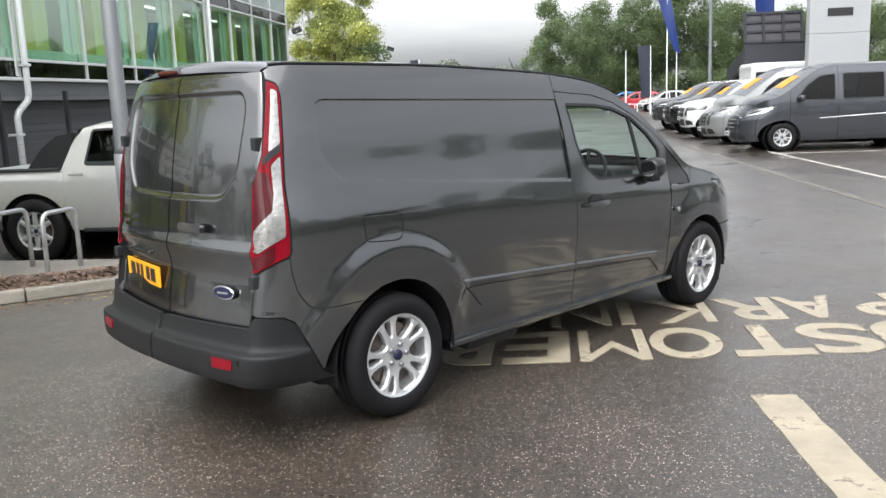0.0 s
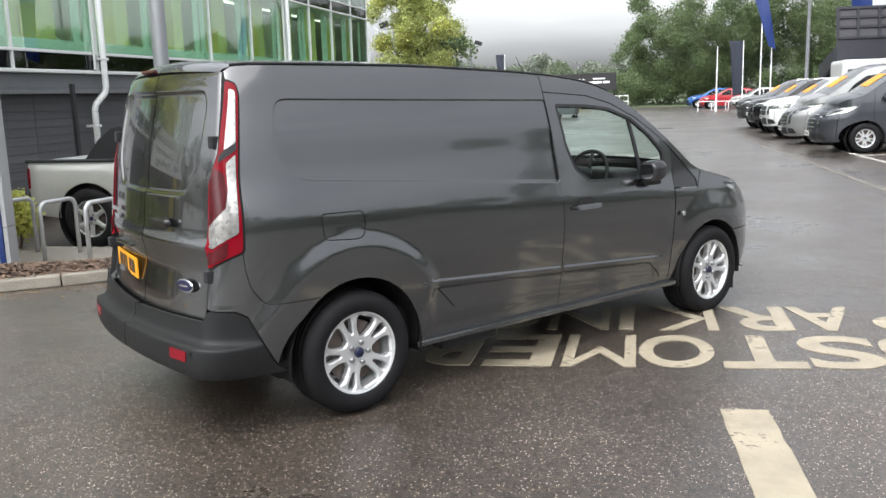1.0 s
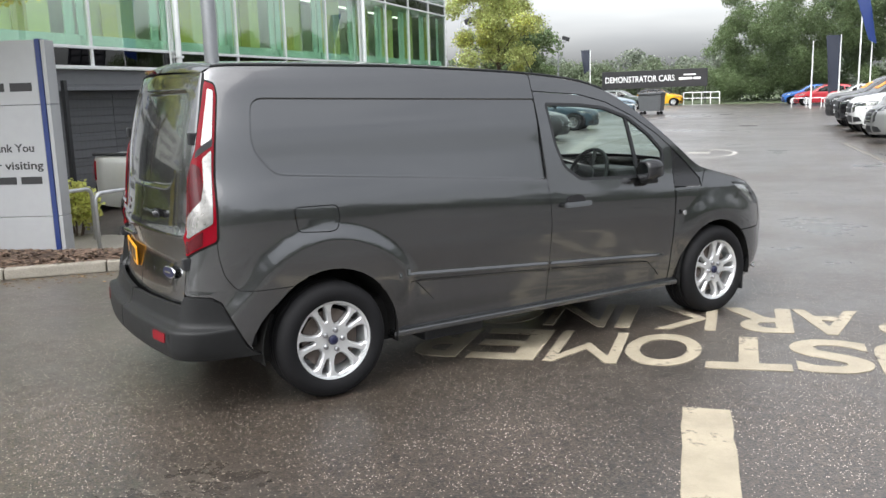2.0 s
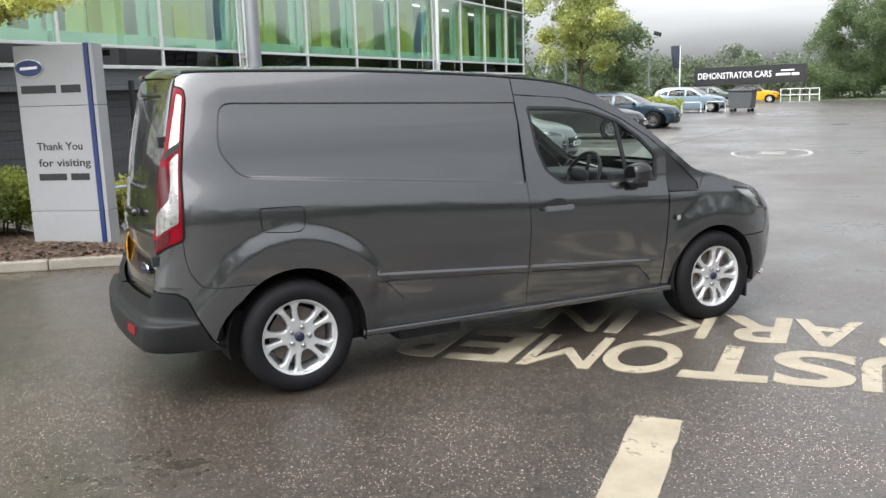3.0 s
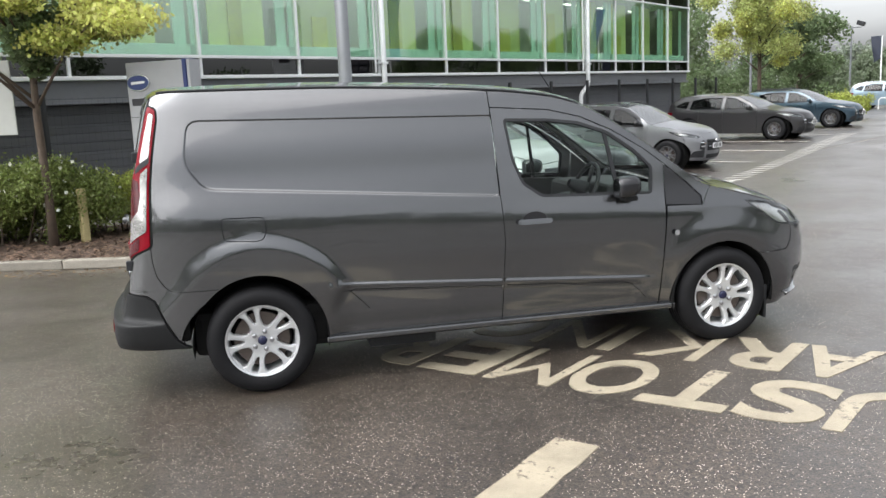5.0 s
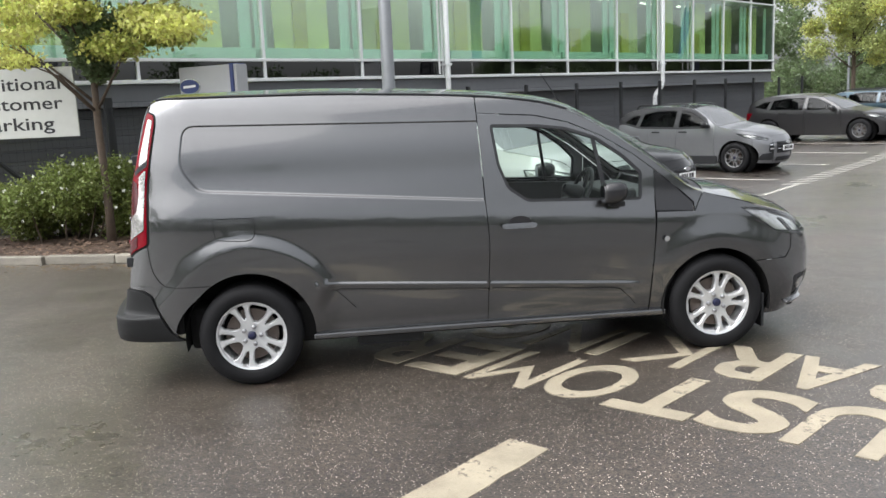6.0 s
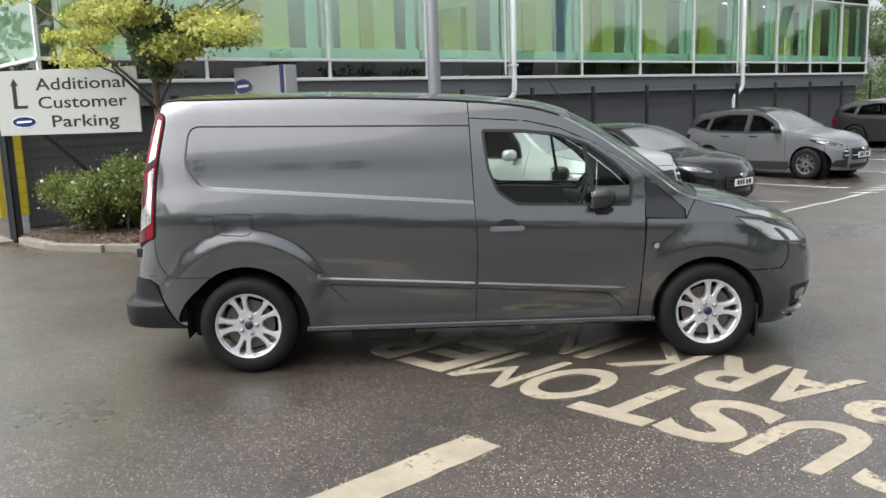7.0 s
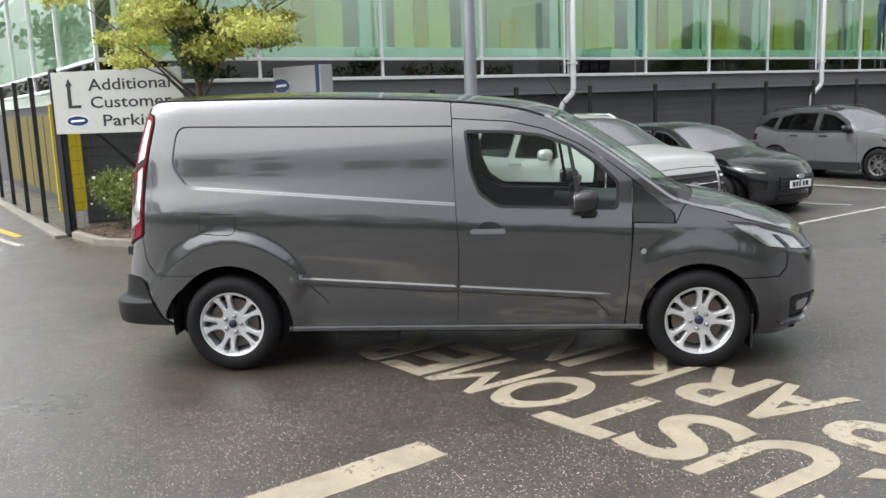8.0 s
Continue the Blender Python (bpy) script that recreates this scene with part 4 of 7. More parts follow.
    for nm, mt, pts in (("headlamp_divider", TRIM, [(3.515, .872), (3.545, .862), (3.575, .775), (3.55, .77)]), ("headlamp_bezel", TRIM, [(3.70, .845), (3.80, .80), (3.81, .755), (3.71, .76)]), ("indicator_strip", CLEAR_LENS, [(3.235, .950), (3.46, .925), (3.46, .885), (3.37, .87)])):
        panel(nm, sheet(smooth_poly(pts, .012, 3), place, .03, lift=-.014, gap=0), mt, van, True)
    panel("bonnet", top_strip(place, top, 2.975, 3.895, crown, bow, 18, 16, .002), PAINT_VAN, van)
    panel("scuttle", strip_between(place, top, 2.90, 2.973, -.90, .90, crown, bow, 2, 16, -.006), TRIM, van)
    for a, b in ((-1, -.90), (.90, 1)):
        panel("scuttle_end", strip_between(place, top, 2.90, 2.975, a, b, crown, bow, 2, 2), PAINT_VAN, van)
    ws = panel("windscreen", strip_between(place, top, 2.13, 2.90, -.93, .93, crown, bow, 16, 16, -.004), GLASS_CAR, van)[0]
    ws.visible_shadow = False
    for s0 in (-1, 1):
        a, b = sorted((s0 * 1.0, s0 * .925))
        panel("windscreen_pillar", strip_between(place, top, 2.13, 2.92, a, b, crown, bow, 16, 2, 0), PAINT_VAN, van)
        a, b = sorted((s0 * .93, s0 * .90))
        panel("screen_seal", strip_between(place, top, 2.13, 2.92, a, b, crown, bow, 16, 2, .002), TRIM, van)
        a, b = sorted((s0 * .955, s0 * .875))
        panel("pillar_trim", strip_between(place, top, 2.10, 2.90, a, b, crown, bow, 16, 2, -.028), mat("grey_headlining", (.42, .42, .40), .9), van)
    panel("roof", top_strip(place, top, -.75, 2.13, crown, bow, 40, 16), PAINT_VAN, van)
    for sg in (-1, 1):
        bm = bmesh.new()
        pts = []
        for u in np.arange(-.60, 2.12, .06):
            x, y, z = place(u, top(u))
            pts.append((x, sg * (abs(y) - .012), z + .008))
        part("roof_moulding", tube(pts, .007, 6), TRIM, van)
    part("aerial", tube([(2.335, .222, 1.63), (2.30, .218, 1.68), (2.143, .20, 1.907)], [.012, .005, .002], 6), TRIM, van)
    # tail lamps
    panel("lamp_backing", sheet([(-.50, 1.755), (-.50, .87), (-.79, .84), (-.80, 1.25), (-.705, 1.40), (-.70, 1.765)], place, .05, lift=-.022, depth=.01), DARK, van, True)
    panel("door_seal", sheet([(-.684, 1.77), (-.678, 1.60), (-.682, 1.397), (-.774, 1.264), (-.764, .87), (-.755, .57), (-.734, .57), (-.737, .85), (-.750, 1.262), (-.655, 1.388), (-.645, 1.60), (-.632, 1.738), (-.655, 1.775)], place, .02, gap=0, lift=.0008, depth=.002), DARK, van, True)
    panel("lamp_gasket", sheet(shrink(lamp, -.009), place, .03, holes=[shrink(lamp, .003)], lift=.004, depth=.01, gap=0), DARK, van, True)
    lamps = panel("tail_lamp", sheet(lamp, place, .03, lift=.010, depth=.03), RED_LENS, van, True, "tall red and clear tail lamp")
    for pieces, mt, nm, li in (
            ([(-.597, 1.690), (-.55, 1.680), (-.548, 1.44), (-.622, 1.405)], CLEAR_LENS, "reversing_strip", .013),
            ([(-.667, 1.378), (-.545, 1.445), (-.545, 1.405), (-.667, 1.345)], TRIM, "lamp_divider", .0125),
            ([(-.748, 1.27), (-.70, 1.325), (-.625, 1.305), (-.60, 1.22), (-.61, 1.125), (-.748, 1.02)], DARKRED_LENS, "brake_lens", .013),
            ([(-.605, 1.345), (-.55, 1.385), (-.548, 1.02), (-.70, .945), (-.745, .955), (-.742, 1.045), (-.61, 1.135), (-.595, 1.22)], CLEAR_LENS, "indicator_lens", .0145),
            ([(-.742, .93), (-.70, .93), (-.60, .985), (-.60, .91), (-.71, .866), (-.742, .876)], DARKRED_LENS, "fog_lens", .013)):
        g = sheet(smooth_poly(pieces, .012, 3), place, .03, lift=li, depth=.006, gap=0)
        part(nm, skin(nm, g, mt), None, lamps[0])
        part(nm, skin(nm, flip(g), mt), None, lamps[1])
    # rear doors
    edge = [(-.745, .575), (-.757, .86), (-.768, 1.262), (-.676, 1.395), (-.672, 1.60), (-.680, 1.772)]
    rdoor = [(-1.447, .56)] + edge + [(-.90, 1.795), (-1.447, 1.80)]
    rd = panel("rear_door", sheet(rdoor, place, ref, gap=.002, depth=.004, folds=[shrink(TAIL_RECESS, d) for d in (-.008, 0, .011, .022, .032)]), PAINT_VAN, van, True)
    part("rear_handle", prism(rounded(-.105, .105, -.02, .02, .016), -.028, bevel=.006), PAINT_VAN, rd[0], at=Matrix.Translation((-.768, -.27, 1.04)) @ turn_z(-86))
    # flat dark oval painted in place of a shaded hollow under the grip
    part("handle_cup", prism(oval(.13, .09, 24), .006), TRIM, rd[0], at=Matrix.Translation((-.752, -.27, 1.015)) @ turn_z(-86))
    badge = part("oval_badge", prism(oval(.155, .068), .010, bevel=.003), CHROME, rd[0], "blue oval badge with silver rim", at=Matrix.Translation((-.762, -.50, .742)) @ turn_z(-83))
    part("badge_face", prism(oval(.138, .054), .004), CAPNAVY, badge, at=Matrix.Translation((0, -.003, 0)))
    part("badge_mark", prism([(-.04, -.006), (.04, -.003), (.042, .006), (-.038, .004)], .002), CHROME, badge, at=Matrix.Translation((0, -.005, 0)))
    blank_plate(rd[1], Matrix.Translation((-.762, .345, .747)) @ turn_z(-97), YELLOWPLATE)
    part("plate_lamp_rail", box(-.778, -.735, .22, .47, .852, .876, .008), PAINT_VAN, rd[1])
    bars = bmesh.new()
    for x0, x1, z0 in ((-.12, .0, .03), (.01, .06, .03), (-.06, .06, -.012)):
        merge(bars, prism([(x0, z0), (x1, z0), (x1, z0 + .024), (x0, z0 + .024)], .003))
    part("model_script", bars, CHROME, rd[1], at=Matrix.Translation((-.748, .50, 1.0)) @ turn_z(-96))
    part("high_brake_lamp", prism(rounded(-.10, .10, -.008, .008, .007), .02), DARKRED_LENS, rd[1], at=Matrix.Translation((-.618, .16, 1.805)) @ turn_z(-90) @ Matrix.Rotation(radians(-35), 4, "X"))
    for sg, d in ((-1, rd[0]), (1, rd[1])):
        for z, x, y in ((1.445, -.615, .69), (.815, -.700, .725)):
            part("hinge", box(x - .045, x + .02, sg * y - .02, sg * y + .02, z - .03, z + .03, .008), TRIM, d)
    # rear bumper with step
    off = curve([(.30, .022), (.335, .046), (.37, .060), (.42, .067), (.468, .070), (.480, .066), (.494, .030), (.52, .017), (.58, .013), (.66, .012)])

    def bump_place(u, z):
        e = .004
        p = Vector(flat(u, z))
        n = (Vector(flat(u + e, z)) - Vector(flat(u - e, z))).cross(Vector(flat(u, z + e)) - Vector(flat(u, z - e))).normalized()
        g = ramp01(-.36, -.62, u)
        return tuple(p + n * (off(z) * g + .004 + .012 * ramp01(-.40, -.53, u) * (1 - g) + .028 * (1 - ramp01(.38, .66, math.hypot(u, z - .325))) * (1 - g)))
    bpoly = [(-1.453, .345), (-.75, .33), (-.36, .325), (-.385, .345), (-.41, .38), (-.50, .612), (-.548, .642), (-.70, .652), (-.742, .60), (-1.453, .582)]
    backing = [(-.415, .335), (-.76, .335), (-.76, .69), (-.47, .69), (-.425, .50)]
    panel("bumper_backing", sheet(backing, place, .05, lift=-.006, depth=.01), DARK, van, True)
    panel("rear_bumper", mirrored(sheet(bpoly, bump_place, .025, gap=.002, depth=.03, folds=[[(-1.45, z), (-.36, z)] for z in (.468, .476, .482, .488, .494, .503)])), BUMPER, van, label="dark plastic rear bumper")
    for sg in (-1, 1):
        g = sheet(rounded(-.925, -.79, .405, .455, .008, 2), bump_place, .03, lift=.004, gap=0)
        part("rear_reflector", skin("rear_reflector", g if sg < 0 else flip(g), RED_LENS), None, van)
    for sg in (-1, 1):
        b = box(.385, 2.71, -.872, -.80, .268, .304, .010)
        part("sill_moulding", b, PAINT_VAN, van, at=Matrix.Diagonal((1, -sg, 1, 1)))
        part("side_repeater", prism(oval(.036, .036, 20), .006, bevel=.002), CHROME, van, at=Matrix.Translation((2.706, sg * .905 if sg > 0 else -.908, .783)))
    # underside, arch linings
    part("underbody", box(-.40, 3.5, -.76, .76, .22, .50, .05), DARK, van)
    part("exhaust_box", box(.66, 1.10, -.74, -.42, .165, .27, .03), TRIM, van)
    part("front_undertray", box(3.42, 3.74, -.66, .66, .20, .52, .05), DARK, van)
    part("arch_filler", box(-.56, -.408, -.835, .835, .345, .56, .03), DARK, van)
    part("rear_undertray", box(-.76, -.41, -.70, .70, .34, .56, .05), DARK, van)
    for cx, r in ((0, .404), (3.062, .372)):
        for sg in (-1, 1):
            bm = bmesh.new()
            rows = []
            for k in range(25):
                a = math.pi * (-.06 + 1.12 * k / 24)
                rows.append([bm.verts.new((cx + r * math.cos(a), sg * y, .325 + r * math.sin(a))) for y in (.52, .886)])
            for p, q in zip(rows, rows[1:]):
                bm.faces.new((p[0], p[1], q[1], q[0]))
            bm.faces.new([r0[0] for r0 in rows])
            part("arch_lining", bm, DARK, van)
    # cab
    part("cab_floor", box(1.25, 2.9, -.80, .80, .45, .52), CABIN, van)
    part("bulkhead", box(1.27, 1.31, -.66, .66, .5, 1.69, .01), CABIN, van)
    panel("headlining", top_strip(place, top, 1.32, 2.14, crown, bow, 8, 12, -.03, .93), mat("grey_headlining", (.42, .42, .40), .9), van)
    part("rear_view_mirror", prism(oval(.24, .075, 20), .03, bevel=.008), TRIM, van, at=Matrix.Translation((2.05, .02, 1.60)) @ turn_z(90))
    part("dashboard", box(2.42, 2.95, -.72, .72, .70, 1.03, .06, seg=3), CABIN, van)
    part("instrument_hood", box(2.36, 2.62, -.58, -.18, .98, 1.09, .035, seg=3), CABIN, van)
    part("centre_console", box(2.25, 2.55, -.14, .16, .55, .98, .05), CABIN, van)
    ring = [(.0, .185 * math.cos(a), .185 * math.sin(a)) for a in (2 * math.pi * k / 28 for k in range(29))]
    bm = tube(ring, .015, 8, caps=False)
    for a in (90, 205, 335):
        tube([(.02, 0, 0), (.0, .18 * math.cos(radians(a)), .18 * math.sin(radians(a)))], .014, 6, bm)
    merge(bm, lathe([(0, -.02), (.05, -.015), (.06, .02), (.03, .12)], 16), Matrix.Rotation(radians(90), 4, "Z"))
    part("steering_wheel", bm, TRIM, van, smooth=True, at=Matrix.Translation((2.27, -.38, 1.05)) @ Matrix.Rotation(radians(24), 4, "Y"))
    for y in (-.40, .12, .48):
        st = part("seat", box(1.62, 2.12, y - .23, y + .23, .62, .78, .06, seg=3), mat("black_seat_cloth", (.02, .02, .022), .9), van)
        part("seat_back", box(-.07, .07, -.22, .22, 0, .60, .05, seg=3), MATS["black_seat_cloth"], st, at=Matrix.Translation((1.54, y, .72)) @ Matrix.Rotation(radians(-12), 4, "Y"))
        part("head_restraint", box(-.04, .04, -.12, .12, 0, .17, .035, seg=3), MATS["black_seat_cloth"], st, at=Matrix.Translation((1.41, y, 1.33)) @ Matrix.Rotation(radians(-8), 4, "Y"))
    lower = [(1.53, .30), (2.59, .30), (2.63, .95), (2.553, 1.035), (1.793, 1.062), (1.64, 1.13), (1.57, 1.30), (1.53, 1.50), (1.52, .9)]
    panel("door_trim", sheet(lower, flat, .08, lift=-.05, depth=.02), CABIN, van, True)
    # wheels
    for x in (0, 3.062):
        add_wheel(van, x, -.888, .325, .205, .220, (5, 1), right=True, spin=13 if x else -19)
        add_wheel(van, x, .888, .325, .205, .220, (5, 1), right=False)
    for x in (3.40, ):
        part("mud_flap", box(x - .012, x + .006, -.86, -.66, .13, .36, .004), TRIM, van)
    return van


VAN_YAW = 51.19
van = build_van(Matrix.Translation((-1.278, 4.845, 0)) @ turn_z(VAN_YAW) @ Matrix.Rotation(radians(.28), 4, "Y"))


# ---- other vehicles ----
LEFT, RIGHT = "cars parked beside the building", "vehicles displayed across the yard"
HATCH = dict(
    wb=2.49, r=.315, rim=.205, bottom=.2, arch=.365, plate=.50,
    width=[(.15, .76), (.3, .82), (.55, .855), (.8, .867), (.95, .85), (1.2, .735), (1.42, .60), (1.5, .5)],
    tail_x=[(.2, -.66), (.45, -.76), (.9, -.74), (1.06, -.68)], tail_y=[(.2, .6), (1.1, .58)],
    nose_x=[(.15, 3.12), (.3, 3.20), (.55, 3.21), (.68, 3.17), (.78, 3.09), (.9, 2.9)], nose_y=[(.15, .42), (1, .42)],
    side_rear=-.25, corner_rear=-.78, tail_mid=-1.3, side_front=2.58, corner_front=3.20, nose_mid=3.6, tail_bulge=.07, nose_bulge=.10,
    top=[(-.78, 1.04), (-.55, 1.22), (-.25, 1.385), (.3, 1.435), (.9, 1.44), (1.35, 1.385), (1.7, 1.22), (2.05, 1.005), (2.2, .965), (2.6, .91), (2.9, .855), (3.08, .805), (3.2, .75)],
    cuts=[-.9, .30, 1.02, 1.99, 2.78, 3.7], screen=(1.36, 2.05), roof=-.25,
    windows=[[(1.07, .975), (1.07, 1.355), (1.32, 1.325), (1.62, 1.185), (1.90, .99)], [(.02, 1.0), (.97, .98), (.97, 1.36), (.45, 1.365), (.08, 1.30)], [(-.42, 1.10), (-.06, 1.02), (-.0, 1.28), (-.18, 1.27)]],
    head=[(2.50, .845), (2.72, .735), (3.05, .675), (3.12, .715), (2.88, .80)], tail=[(-.74, .92), (-.74, .66), (-.50, .72), (-.42, .92)], grille=(.40, .64), pillar=.05)
PICKUP = dict(
    wb=3.22, r=.385, rim=.235, bottom=.40, arch=.455, plate=.66,
    width=[(.3, .86), (.5, .91), (.8, .93), (1.05, .92), (1.2, .87), (1.45, .77), (1.7, .67), (1.8, .6)],
    tail_x=[(.3, -.93), (.6, -.98), (1.15, -.97)], tail_y=[(.3, .80), (1.2, .80)],
    nose_x=[(.3, 3.95), (.5, 4.02), (.8, 4.05), (1.0, 4.0), (1.1, 3.9)], nose_y=[(.3, .62), (1.2, .62)],
    side_rear=-.78, corner_rear=-.98, tail_mid=-1.78, side_front=3.45, corner_front=4.05, nose_mid=4.6, tail_bulge=.02, nose_bulge=.08,
    top=[(-.98, 1.13), (.36, 1.13), (.44, 1.14), (.50, 1.42), (.60, 1.69), (1.0, 1.765), (2.0, 1.755), (2.28, 1.69), (2.75, 1.37), (2.98, 1.23), (3.3, 1.185), (3.8, 1.12), (4.05, 1.03)],
    cuts=[-2.1, .44, 1.60, 2.72, 3.75, 4.7], screen=(2.28, 2.98), roof=.60,
    windows=[[(1.71, 1.20), (1.71, 1.665), (2.20, 1.63), (2.50, 1.40), (2.62, 1.22)], [(.72, 1.22), (1.55, 1.20), (1.55, 1.665), (.78, 1.64)]],
    head=[(3.40, 1.06), (3.46, .93), (3.98, .90), (4.0, 1.0), (3.7, 1.06)], tail=[(-.97, 1.08), (-.97, .80), (-.84, .80), (-.84, 1.08)], grille=(.72, 1.0), pillar=.06)
VANBIG = dict(
    wb=2.933, r=.335, rim=.215, bottom=.24, arch=.40, plate=.42,
    width=[(.15, .86), (.4, .95), (.8, .985), (1.1, .965), (1.5, .89), (1.8, .80), (1.95, .70)],
    tail_x=[(.2, -.98), (1.0, -1.0), (1.9, -.92)], tail_y=[(.2, .85), (1.95, .68)],
    nose_x=[(.15, 3.72), (.4, 3.86), (.7, 3.84), (.85, 3.74), (1.0, 3.5)], nose_y=[(.15, .5), (1.2, .5)],
    side_rear=-.8, corner_rear=-1.0, tail_mid=-1.8, side_front=3.05, corner_front=3.82, nose_mid=4.3, tail_bulge=.03, nose_bulge=.10,
    top=[(-1.0, 1.88), (-.75, 1.945), (1.8, 1.935), (2.1, 1.865), (2.5, 1.60), (2.84, 1.345), (2.95, 1.275), (3.05, 1.245), (3.4, 1.165), (3.65, 1.075), (3.78, .99), (3.82, .95)],
    cuts=[-1.9, .62, 1.72, 2.78, 3.35, 4.4], screen=(2.1, 2.96), roof=-1.0,
    windows=[[(1.80, 1.16), (1.80, 1.74), (2.12, 1.70), (2.40, 1.50), (2.66, 1.18)], [(.74, 1.18), (1.62, 1.17), (1.62, 1.74), (.74, 1.74)]],
    head=[(3.06, 1.06), (3.28, .89), (3.72, .79), (3.78, .93), (3.5, 1.04)], tail=[(-.98, 1.3), (-.98, .8), (-.84, .8), (-.84, 1.3)], grille=(.52, .90), pillar=.06)


def scaled(s, sx, sy, sz):
    """A body of the same kind in other proportions."""
    o = dict(s)
    for k in ("width", "tail_y", "nose_y"):
        o[k] = [(z * sz, v * sy) for z, v in s[k]]
    for k in ("tail_x", "nose_x"):
        o[k] = [(z * sz, v * sx) for z, v in s[k]]
    for k in ("side_rear", "corner_rear", "tail_mid", "side_front", "corner_front", "nose_mid", "wb", "roof"):
        o[k] = s[k] * sx
    for k in ("top", "head", "tail"):
        o[k] = [(u * sx, z * sz) for u, z in s[k]]
    o["windows"] = [[(u * sx, z * sz) for u, z in w] for w in s["windows"]]
    o["cuts"], o["screen"] = [u * sx for u in s["cuts"]], tuple(u * sx for u in s["screen"])
    o["grille"], o["bottom"], o["plate"] = tuple(z * sz for z in s["grille"]), s["bottom"] * sz, s["plate"] * sz
    return o


def vehicle(name, label, category, s, paint, m, step=.12, trim=None, cover=None, style=(5, 0), rim_finish=None, bars=False, plate=True, group="", clad=0.0):
    """A parked car, pickup or van: panels, glass, lamps, wheels and trim on the body that s describes."""
    car = thing(name, label, category, m, group)
    place = make_shell(s)
    top = curve(s["top"])
    cr, cf, b = s["corner_rear"], s["corner_front"], s["bottom"]
    wb, ra, r = s["wb"], s["arch"], s["r"]
    us = [u for u in np.arange(cr, cf, step)] + [cf]
    tops = [(u, top(u)) for u in us]
    outline = [(cr, b + .06)] + arch(0, r, ra, b, 14) + arch(wb, r, ra, b, 14) + [(cf, b - .02), (cf, top(cf))] + tops[::-1][1:]
    holes = [smooth_poly(w, .04, 3) for w in s["windows"]] + [smooth_poly(s["head"], .03, 3), smooth_poly(s["tail"], .02, 3)]
    names = ["rear_quarter", "rear_door", "front_door", "front_wing", "front_corner"]
    for nm, lo, hi in zip(names, s["cuts"], s["cuts"][1:]):
        p = cut(outline, lo, hi)
        if len(p) > 3:
            obs = panel(nm, sheet(p, place, step, gap=.004, holes=holes, depth=.02), paint, car, True)
            if nm.endswith("door"):
                for ob, sg in zip(obs, (-1, 1)):
                    x = lo + .08
                    z = s["windows"][0][0][1] - .09
                    y = abs(place(x + .1, z)[1])
                    part("door_handle", prism(rounded(x, x + .19, z - .015, z + .015, .012), .03 * -sg), paint if not trim else TRIM, ob, at=Matrix.Translation((0, sg * (y + .018), 0)))
    for w in s["windows"]:
        wp = smooth_poly(w, .04, 3)
        panel("side_window", sheet(wp, place, step, lift=-.008, depth=0, gap=-.004), GLASS_DARK, car, True)
        panel("window_trim", sheet(shrink(wp, -.012), place, step, holes=[shrink(wp, .012)], lift=.003, depth=.012, gap=0), TRIM, car, True)
    g0, g1 = s["grille"]
    panel("bumper_corner", sheet(smooth_poly([(cf - .34, b + .07), (cf - .01, b + .05), (cf - .01, b + .22), (cf - .26, b + .20)], .03, 3), place, step / 2, lift=.005, depth=.008), TRIM, car, True)
    panel("grille_corner", sheet(smooth_poly([(cf - .15, g0 + .04), (cf - .003, g0), (cf - .003, g1), (cf - .12, g1 - .03)], .02, 3), place, step / 2, lift=.006, depth=.008), TRIM, car, True)
    for k in range(2):
        zg = g0 + (g1 - g0) * (.35 + .35 * k)
        panel("grille_strip", sheet([(cf - .12, zg), (cf - .003, zg), (cf - .003, zg + .028), (cf - .12, zg + .028)], place, step / 2, gap=0, lift=.012, depth=.008), CHROME if name != "black_hatchback" else TRIM, car, True)
    panel("headlamp", sheet(smooth_poly(s["head"], .03, 3), place, step / 2, lift=-.012, depth=.0, gap=-.01), LAMPCHROME, car, True)
    hp = smooth_poly(s["head"], .03, 3)
    panel("headlamp_surround", sheet(hp, place, step / 2, holes=[shrink(hp, .018)], lift=-.006, depth=.006, gap=0), TRIM, car, True)
    hx = [sum(p[k] for p in s["head"]) / len(s["head"]) for k in (0, 1)]
    panel("headlamp_bezel", sheet([(hx[0] + .36 * (u - hx[0]) + .05, hx[1] + .36 * (z - hx[1]) - .01) for u, z in hp], place, step / 2, lift=-.006, depth=.006, gap=0), TRIM, car, True)
    panel("headlamp_lens", sheet(hp, place, step / 2, lift=.003, depth=.01), GLASS_LAMP, car, True)
    panel("tail_lamp", sheet(smooth_poly(s["tail"], .02, 3), place, step / 2, lift=.006, depth=.02), DARKRED_LENS if cover else RED_LENS, car, True)
    crown = curve([(cr, .02), (s["roof"] + .001, .05), (s["screen"][0], .06), (s["screen"][1], .06), (cf, .03)]) if s["roof"] > cr + .1 else curve([(cr, .02), (cr + .3, .05), (s["screen"][0], .06), (s["screen"][1], .06), (cf, .03)])
    bow = curve([(cr, -s["tail_bulge"]), (cr + .4, -.02), (s["screen"][0] - .2, .03), (s["screen"][1], .18), (cf, s["nose_bulge"])])
    s0, s1 = s["screen"]
    pw = s["pillar"]
    panel("windscreen", strip_between(place, top, s0, s1, -1 + pw, 1 - pw, crown, bow, 10, 12, -.004), GLASS_SCREEN, car)
    for sg in (-1, 1):
        a, c = sorted((sg * 1.0, sg * (1 - pw)))
        panel("windscreen_pillar", strip_between(place, top, s0, s1, a, c, crown, bow, 10, 2), paint, car)
    roof_paint = cover or paint
